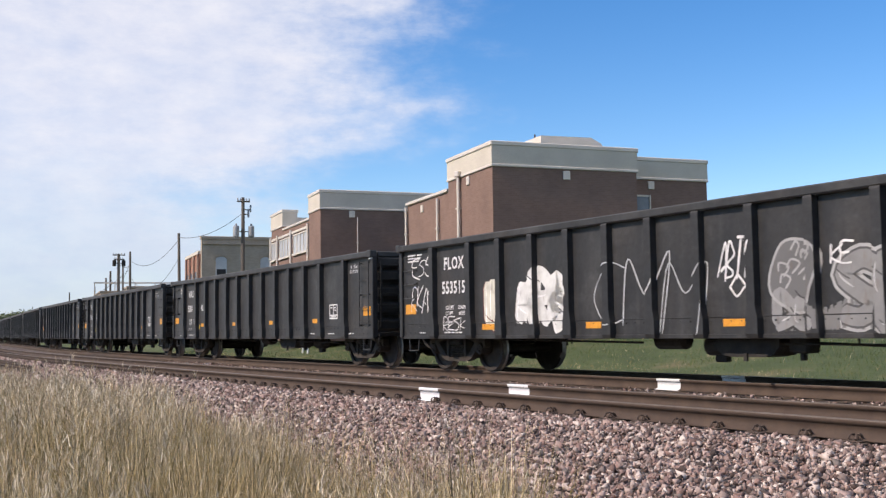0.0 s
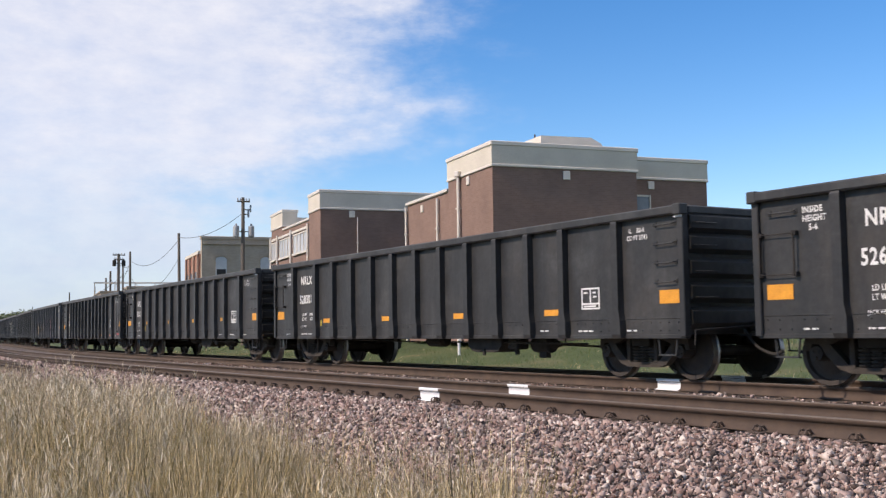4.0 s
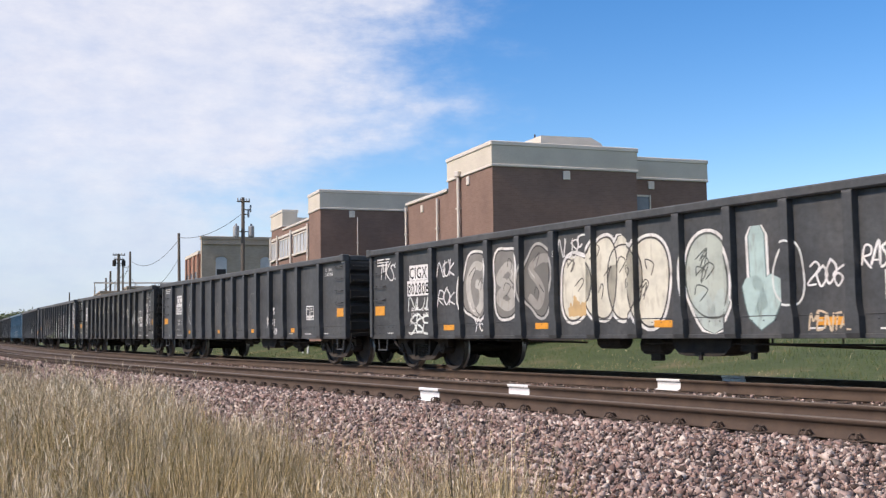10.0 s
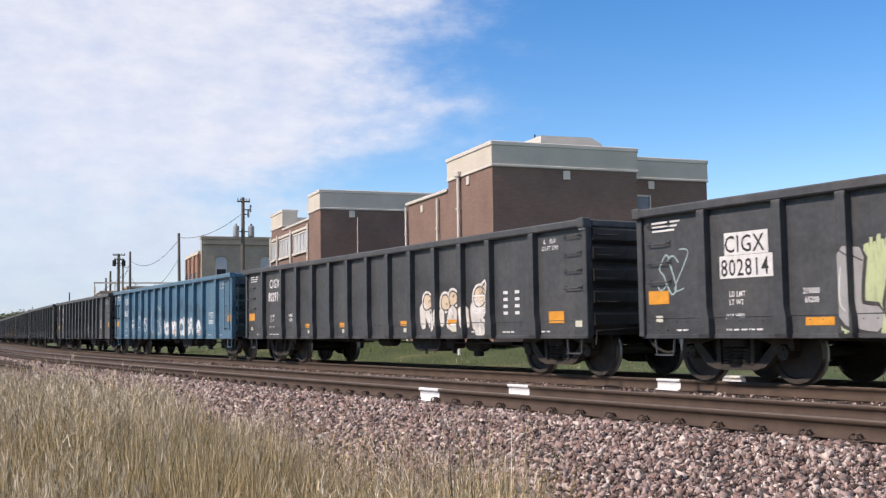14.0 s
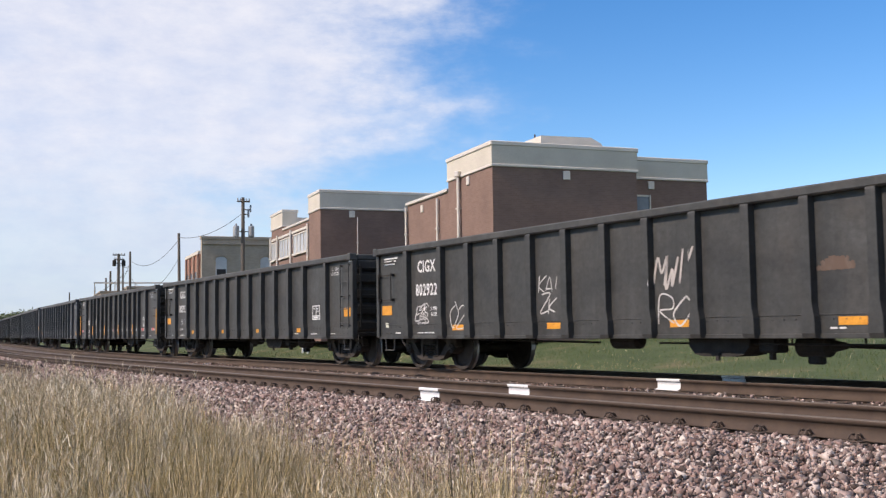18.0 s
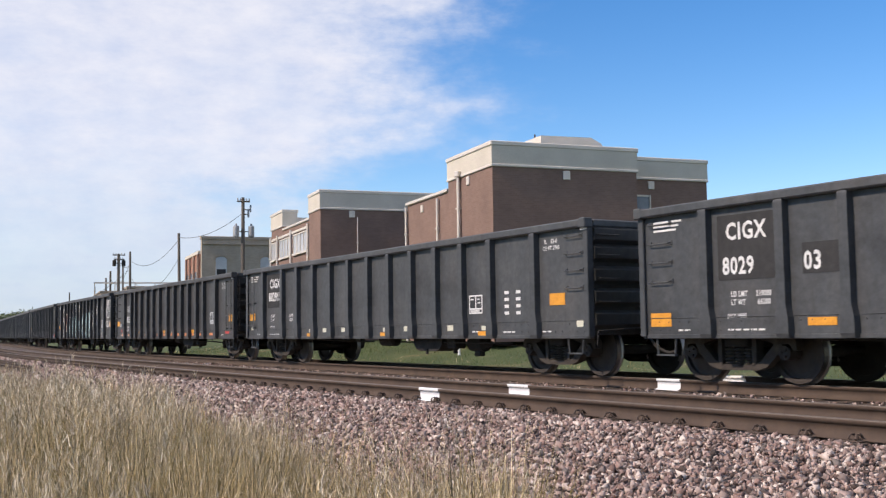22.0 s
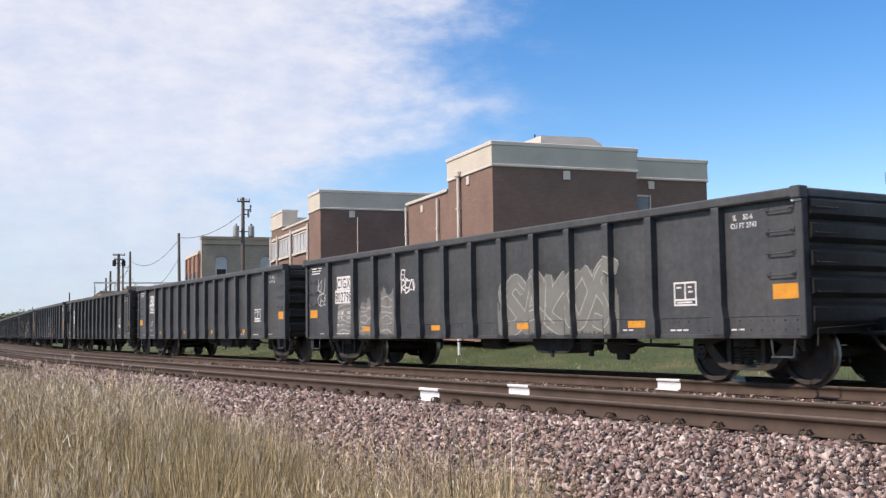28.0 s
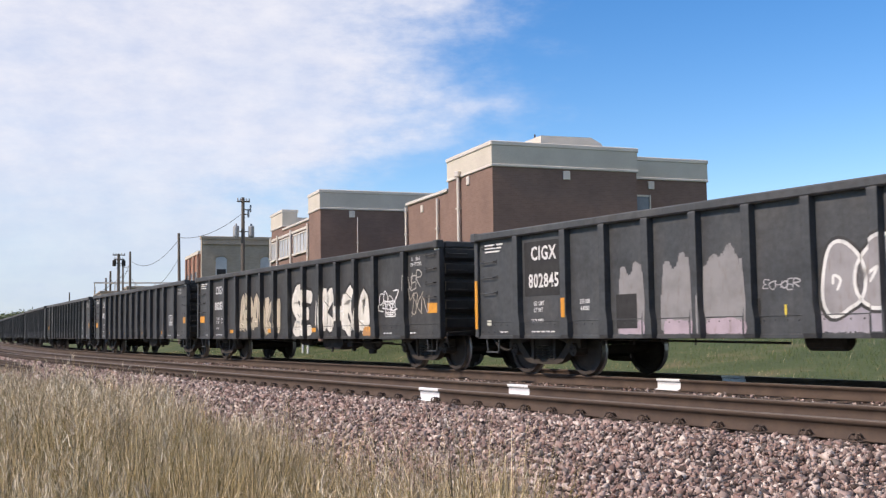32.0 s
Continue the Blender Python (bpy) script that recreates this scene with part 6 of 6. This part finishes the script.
        fat(car, rng, "KEYOSA", 9.1, 13.35, 0.74, 2.02, 0.34, (0.30, 0.305, 0.305), D, 0.065)
        haze(car, rng, 13.35, 13.75, 0.72, 1.35, (0.40, 0.52, 0.50), 0.5)
        script(car, rng, "ANZ", 13.5, 14.3, 1.66, 1.98, 0.035)
        script(car, rng, "NFR", 14.9, 15.75, 1.60, 2.20, 0.045)
        script(car, rng, "ASL", 14.88, 15.5, 1.27, 1.56, 0.045)
    elif look_ == "heads":
        fat(car, rng, "NIAIB", 10.4, 13.05, 0.75, 1.42, 0.24, (0.60, 0.58, 0.53), (0.07, 0.06, 0.055))
        for cx, cz, w in ((10.68, 1.45, 0.36), (11.42, 1.42, 0.34), (11.72, 1.50, 0.32), (12.72, 1.50, 0.42), (12.95, 1.66, 0.26)):
            oval(car, rng, cx, cz, w, w * 0.95, (0.58, 0.46, 0.32), (0.07, 0.06, 0.055), 0.025, (0.66, 0.65, 0.6), 3, 0.08, 1)
    elif look_ == "bluetags":
        script(car, rng, "SOMK", 1.6, 2.9, 1.5, 2.3, 0.035, (0.07, 0.10, 0.12))
        tags(car, rng, 3.0, 1.0, 3.0, 0.5, 6, 0.05)
        tags(car, rng, 6.2, 0.9, 1.6, 0.9, 4, 0.06, (0.45, 0.52, 0.54))
        fat(car, rng, "KANOBRA", 8.0, 12.8, 0.76, 1.38, 0.17, (0.62, 0.66, 0.66), (0.10, 0.16, 0.2))
    elif look_ == "faint":
        for letter, x0, x1, top in (("S", 5.95, 6.65, 1.95), ("KZ", 9.12, 9.95, 1.6), ("AX", 10.15, 10.95, 2.2), ("OM", 11.15, 12.0, 2.1), ("D", 12.25, 12.75, 1.74)):
            script(car, rng, letter, x0, x1, 0.78, top, 0.03, (0.30, 0.29, 0.26))
            tags(car, rng, x0, 0.85, x1 - x0, 0.4, 3, 0.018, (0.36, 0.36, 0.34))
        oval(car, rng, 11.6, 1.75, 0.6, 0.6, None, (0.36, 0.35, 0.31), 0.03)
    elif look_ == "scratch":
        script(car, rng, "O2", 3.08, 3.65, 0.9, 1.38, 0.035, (0.5, 0.49, 0.46))
        script(car, rng, "KAI", 6.10, 6.70, 1.52, 1.82, 0.032, (0.5, 0.49, 0.46))
        script(car, rng, "ZK", 6.15, 6.60, 1.14, 1.45, 0.032, (0.5, 0.49, 0.46))
        script(car, rng, "MWIY", 9.15, 10.05, 1.52, 2.05, 0.05, (0.46, 0.42, 0.38))
        script(car, rng, "RO", 9.20, 9.90, 0.84, 1.32, 0.04, (0.5, 0.49, 0.46))
        tags(car, rng, 1.70, 1.08, 0.5, 0.3, 3, 0.035, (0.45, 0.44, 0.42))
        haze(car, rng, 12.25, 12.80, 1.57, 1.8, (0.10, 0.062, 0.042), 0.6)
    elif look_ == "marta":
        script(car, rng, "FMTX", 1.9, 2.66, 0.79, 1.1, 0.04)
        for cx, cz, w, h in ((3.30, 1.25, 0.85, 0.62), (2.98, 1.68, 0.30, 0.75), (3.28, 1.75, 0.30, 0.85), (3.60, 1.68, 0.30, 0.75)):
            oval(car, rng, cx, cz, w, h, (0.24, 0.085, 0.06), WHT, 0.035, None, 2, 0.04)
        script(car, rng, "WM", 4.05, 4.7, 1.55, 1.86, 0.05)
        for letter, x0, x1, z0, z1 in (("c", 3.93, 4.78, 0.74, 1.62), ("a", 4.98, 5.80, 0.74, 1.82), ("r", 6.0, 6.74, 0.76, 1.84), ("t", 7.0, 7.78, 0.76, 1.93), ("a", 8.06, 8.82, 0.76, 1.86), ("!", 9.2, 9.75, 0.78, 1.93), ("n", 10.03, 10.92, 0.78, 1.95)):
            swollen(car, letter, x0, x1, z0, z1, (0.32, 0.47, 0.49), (0.20, 0.34, 0.37))
        oval(car, rng, 9.48, 0.93, 0.5, 0.32, (0.30, 0.40, 0.42), (0.36, 0.51, 0.53), 0.02)
        oval(car, rng, 8.4, 1.88, 0.62, 0.55, None, (0.32, 0.32, 0.31), 0.02)
        script(car, rng, "FEO", 6.0, 6.72, 1.98, 2.46, 0.055)
        script(car, rng, "MITZ", 7.05, 7.7, 2.06, 2.46, 0.05)
        script(car, rng, "KID", 11.18, 11.92, 1.62, 2.0, 0.045)
        script(car, rng, "FUN", 11.18, 11.92, 1.08, 1.56, 0.05)
        script(car, rng, "PANA", 12.25, 12.92, 1.85, 2.26, 0.05)
        script(car, rng, "XOX", 12.28, 12.94, 1.30, 1.75, 0.045, (0.24, 0.26, 0.31))
        script(car, rng, "WUS", 13.45, 14.2, 2.04, 2.28, 0.022, (0.3, 0.3, 0.3))
        script(car, rng, "SAIN", 13.35, 14.15, 0.85, 1.16, 0.045, (0.34, 0.34, 0.33))
        script(car, rng, "NESK", 14.75, 15.7, 1.66, 2.05, 0.055)
        script(car, rng, "WKT", 15.0, 15.75, 2.05, 2.48, 0.055)
        script(car, rng, "OSLX", 14.72, 15.65, 1.24, 1.5, 0.045)
    elif look_ == "teal":
        script(car, rng, "CHILEN", 0.12, 1.75, 1.40, 2.05, 0.055, drop=0.28)
        script(car, rng, "I", 0.45, 0.75, 0.82, 1.42, 0.05, slant=0.3)
        script(car, rng, "I", 1.4, 1.7, 1.02, 1.62, 0.05)
        for letter, x0, x1 in (("N", 4.05, 4.75), ("O", 5.02, 5.85), ("Z", 6.05, 6.85), ("E", 7.1, 7.9)):
            haze(car, rng, x0, x1, 0.74, 1.35, (0.10, 0.15, 0.18), 0.4)
            fat(car, rng, letter, x0, x1, 0.76, 1.80, 0.2, (0.13, 0.21, 0.25), (0.40, 0.47, 0.50), 0.018)
        haze(car, rng, 4.2, 4.7, 0.74, 0.92, (0.34, 0.22, 0.13), 0.5)
        script(car, rng, "RF", 9.45, 10.2, 1.45, 2.15, 0.08)
        tags(car, rng, 3.0, 1.0, 0.7, 0.6, 3, 0.025, (0.35, 0.35, 0.34))
    elif look_ == "pale":
        script(car, rng, "KUI", 0.65, 1.25, 1.85, 2.2, 0.03, (0.55, 0.56, 0.55))
        script(car, rng, "CE8", 0.65, 1.2, 1.52, 1.82, 0.03, (0.55, 0.56, 0.55))
        for x0, x1, top in ((1.75, 2.75, 1.72), (2.95, 3.75, 1.70), (4.0, 4.86, 1.88)):
            haze(car, rng, x0, x1, 0.74, top, (0.17, 0.17, 0.16), 0.25)
            for k in range(6):
                bm = bmesh.new()
                zz = 0.85 + k * (top - 1.0) / 6
                ribbon(bm, spline([(x0 + 0.08, zz), (x0 + 0.35, zz + rng.uniform(-0.05, 0.08)), (x1 - 0.3, zz + rng.uniform(-0.05, 0.08)), (x1 - 0.08, zz + 0.05)]), 0.03, 0)
                flat(car, bm, 0.006, (0.30, 0.31, 0.29))
        script(car, rng, "EL", 5.05, 5.35, 2.0, 2.2, 0.04)
        tags(car, rng, 5.05, 1.72, 0.7, 0.24, 4, 0.035)
        script(car, rng, "I", 7.72, 7.9, 1.42, 2.05, 0.06)
        haze(car, rng, 9.0, 12.3, 0.74, 1.95, (0.15, 0.155, 0.14), 0.3)
        fat(car, rng, "SAKOS", 9.0, 12.35, 0.76, 1.95, 0.24, (0.17, 0.175, 0.16), (0.34, 0.36, 0.31), 0.02)
    elif look_ == "pink":
        for x0, x1, top in ((4.1, 4.82, 2.0), (5.1, 5.86, 2.06), (5.95, 6.88, 2.08)):
            haze(car, rng, x0, x1, 0.74, top, (0.23, 0.225, 0.225), 0.30, spiky=0.06)
            haze(car, rng, x0 + 0.05, x1, 0.74, 1.0, (0.38, 0.31, 0.35), 0.3, 0.0045, 0.06)
        for x0, x1, z0, z1 in ((4.06, 4.55, 0.84, 1.40), (6.78, 7.08, 0.88, 1.24)):
            deco("paint_patch", plate_mesh(x1 - x0, z1 - z0, BLACKPAINT, 0.002), x0, z0, "darker square of touched-up paint", 0.006)
        script(car, rng, "ECHOER", 7.15, 7.78, 1.36, 1.48, 0.02, (0.4, 0.4, 0.4))
        deco("yellow_mark", plate_mesh(0.04, 0.16, YELLOW), 7.5, 0.98)
        haze(car, rng, 8.1, 11.1, 0.74, 1.25, (0.30, 0.28, 0.31), 0.3)
        for cx, cz, w, h in ((8.45, 1.45, 0.62, 1.0), (9.05, 1.5, 0.75, 0.95), (9.9, 1.45, 0.8, 1.1), (10.7, 1.45, 0.7, 1.0)):
            oval(car, rng, cx, cz, w, h, (0.27, 0.26, 0.265), WHT, 0.05, D, 3, 0.16, 1)
    elif look_ == "cream":
        fat(car, rng, "ARANKI", 3.9, 7.5, 0.74, 2.02, 0.27, (0.44, 0.38, 0.28), (0.04, 0.035, 0.03), 0.06)
        fat(car, rng, "SEIKHSA", 8.1, 12.9, 0.74, 1.98, 0.34, (0.64, 0.62, 0.55), (0.02, 0.02, 0.02), 0.075)
        haze(car, rng, 12.45, 12.95, 0.74, 1.0, (0.45, 0.22, 0.08), 0.4, 0.0075)
        script(car, rng, "NER", 14.62, 15.3, 1.75, 2.1, 0.035, (0.42, 0.40, 0.36))
        tags(car, rng, 14.65, 1.2, 0.9, 0.5, 4, 0.03, (0.4, 0.36, 0.3))
        tags(car, rng, 13.3, 1.3, 0.9, 0.4, 4, 0.03)

CREAM = rough_mat("cream_plate", [(0.3, (0.55, 0.54, 0.42)), (0.7, (0.68, 0.67, 0.55))], 6, 0.5)
CM = car_meshes()
WHEELS = []
BOGIE = 6.55


def build_car(n):
    colour, mark, number, white, ladder, look_ = SPEC[n]
    car = empty("gondola_car", Matrix.Identity(4), HUES[colour] + " gondola freight car " + LOOKS[look_], "freight car", "cars of the train")
    T = Matrix.Translation
    flip = Matrix.Rotation(math.pi, 4, "Z")
    c = colour
    for turn in (Matrix.Identity(4), flip):
        side = put("side_wall", CM["side"], car, turn @ T((0, -SKIN, 0)), "", c)
        put("seam", CM["seam"], side, T((0, -0.02, 0)), "", c)
        put("rivets", CM["rivets"], side, T((0, -0.02, 0)), "", c)["kind"] = "stuff"
        put("top_rail", CM["side_coping"], car, turn @ T((0, -SKIN, 0)), "", c)
        put("side_sill", CM["sill"], car, turn @ T((0, -SKIN, 0)), "", c)
        for r in (RIBS_B if look_ in ("dashes", "reflectors") else RIBS):
            put("rib", CM["rib"], car, turn @ T((-HALF + r, -SKIN - 0.02, 0)), "", c)
        for x in (-HALF + 0.03, HALF - 0.03):
            put("corner_post", CM["post"], car, turn @ T((x, -SKIN, 0)), "", c)
            put("corner_cap", CM["cap"], car, turn @ T((x, -SKIN, 0)), "", c)
            put("step", CM["stirrup"], car, turn @ T((x - math.copysign(0.42, x), -SKIN + 0.02, 0.42)), "", c)
        # the way up at each corner
        for x in (-HALF + 0.42, HALF - 0.40):
            if ladder and x > 0 or n in (20,) and x < 0:
                put("ladder", CM["ladder"], car, turn @ T((x, -SKIN - 0.02, 0.95)), "", c)
            elif (mark == "NRLX" or mark == "CIGX" and ladder and look_ != "dashes") and x < 0:
                put("grab_frame", CM["grab_frame"], car, turn @ T((x - 0.02, -SKIN - 0.02, 1.52)))
                put("handhold", CM["handhold"], car, turn @ T((x + 0.05, -SKIN - 0.02, 2.40)), "", c)
            else:
                for z in (1.55, 1.85, 2.15, 2.45):
                    put("handhold", CM["handhold"], car, turn @ T((x, -SKIN - 0.02, z)), "", c)
    c = (colour[0] * 0.42, colour[1] * 0.37, colour[2] * 0.30)      # shade of the ends put into their colour, darker and browner
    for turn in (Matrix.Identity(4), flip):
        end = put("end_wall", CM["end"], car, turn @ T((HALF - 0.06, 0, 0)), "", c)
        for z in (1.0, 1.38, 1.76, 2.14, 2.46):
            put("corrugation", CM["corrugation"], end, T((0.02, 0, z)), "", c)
        put("top_rail", CM["end_coping"], car, turn @ T((HALF - 0.04, 0, 0)), "", colour)
        if ladder:
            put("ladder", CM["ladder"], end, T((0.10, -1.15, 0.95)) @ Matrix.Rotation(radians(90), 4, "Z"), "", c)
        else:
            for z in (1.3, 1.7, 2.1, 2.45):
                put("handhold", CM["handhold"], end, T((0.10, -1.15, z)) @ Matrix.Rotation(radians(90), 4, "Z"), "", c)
        put("coupler", CM["coupler"], car, turn @ T((HALF + 0.27, 0, 0)))
        put("air_hose", CM["hose"], car, turn @ T((HALF, 0, 0)))
        put("uncoupling_lever", CM["lever"], car, turn @ T((HALF, 0, 0)))
        bog = put("bogie", CM["bogie"], car, turn @ T((BOGIE, 0, 0)))
        for y in (-1.0, 1.0):
            put("side_frame", CM["side_frame"], bog, T((0, y, 0)))
            put("spring_nest", CM["spring"], bog, T((0, y, 0)))
        for x in (-0.889, 0.889):
            w = put("wheelset", CM["wheelset"], bog, T((x, 0, 0.4605)))
            WHEELS.append((n, w, x, 1 if turn is not flip else -1))
    put("floor", CM["floor"], car)
    put("centre_sill", CM["centre_sill"], car)
    put("equipment_box", CM["tank_box"], car, T((1.55 if mark == "FLOX" else 2.1, 0, 0)))
    put("air_reservoir", CM["reservoir"], car, T((-0.35, -0.85, 0.64)))
    put("brake_cylinder", CM["brake_cylinder"], car, T((3.6 if n % 3 else 0.75, -0.85, 0.56)))
    put("brake_rod", CM["brake_rod"], car)
    decorate(car, n, colour, mark, number, white, ladder, look_)
    CARS.append((n, car))


for n in range(-1, 36):
    build_car(n)


def motions():
    times = [0.5 * i for i in range(65)]
    for n, car in CARS:
        rows = []
        for t in times:
            x, y, a = line_at(car_centre(n, t), TRAIN_D)
            rows.append((t, pose(x, y, 0, 0, 0, math.degrees(a))))
        walk(car, rows)
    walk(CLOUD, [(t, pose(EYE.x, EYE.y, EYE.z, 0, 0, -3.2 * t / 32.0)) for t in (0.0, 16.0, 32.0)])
    # the wheels roll while their car goes by
    for n, w, x, sign in WHEELS:
        near = [k / FPS for k in range(0, 961) if -48 < car_centre(n, k / FPS) < 2]
        if not near:
            continue
        g0 = gone(near[0])
        spin = [(t, pose(x, 0, 0.4605, 0, sign * math.degrees((gone(t) - g0) / 0.4605), 0)) for t in near]
        rows = ([(0.0, spin[0][1])] if near[0] > 0.01 else []) + spin + ([(32.0, spin[-1][1])] if near[-1] < 31.98 else [])
        walk(w, rows)


motions()
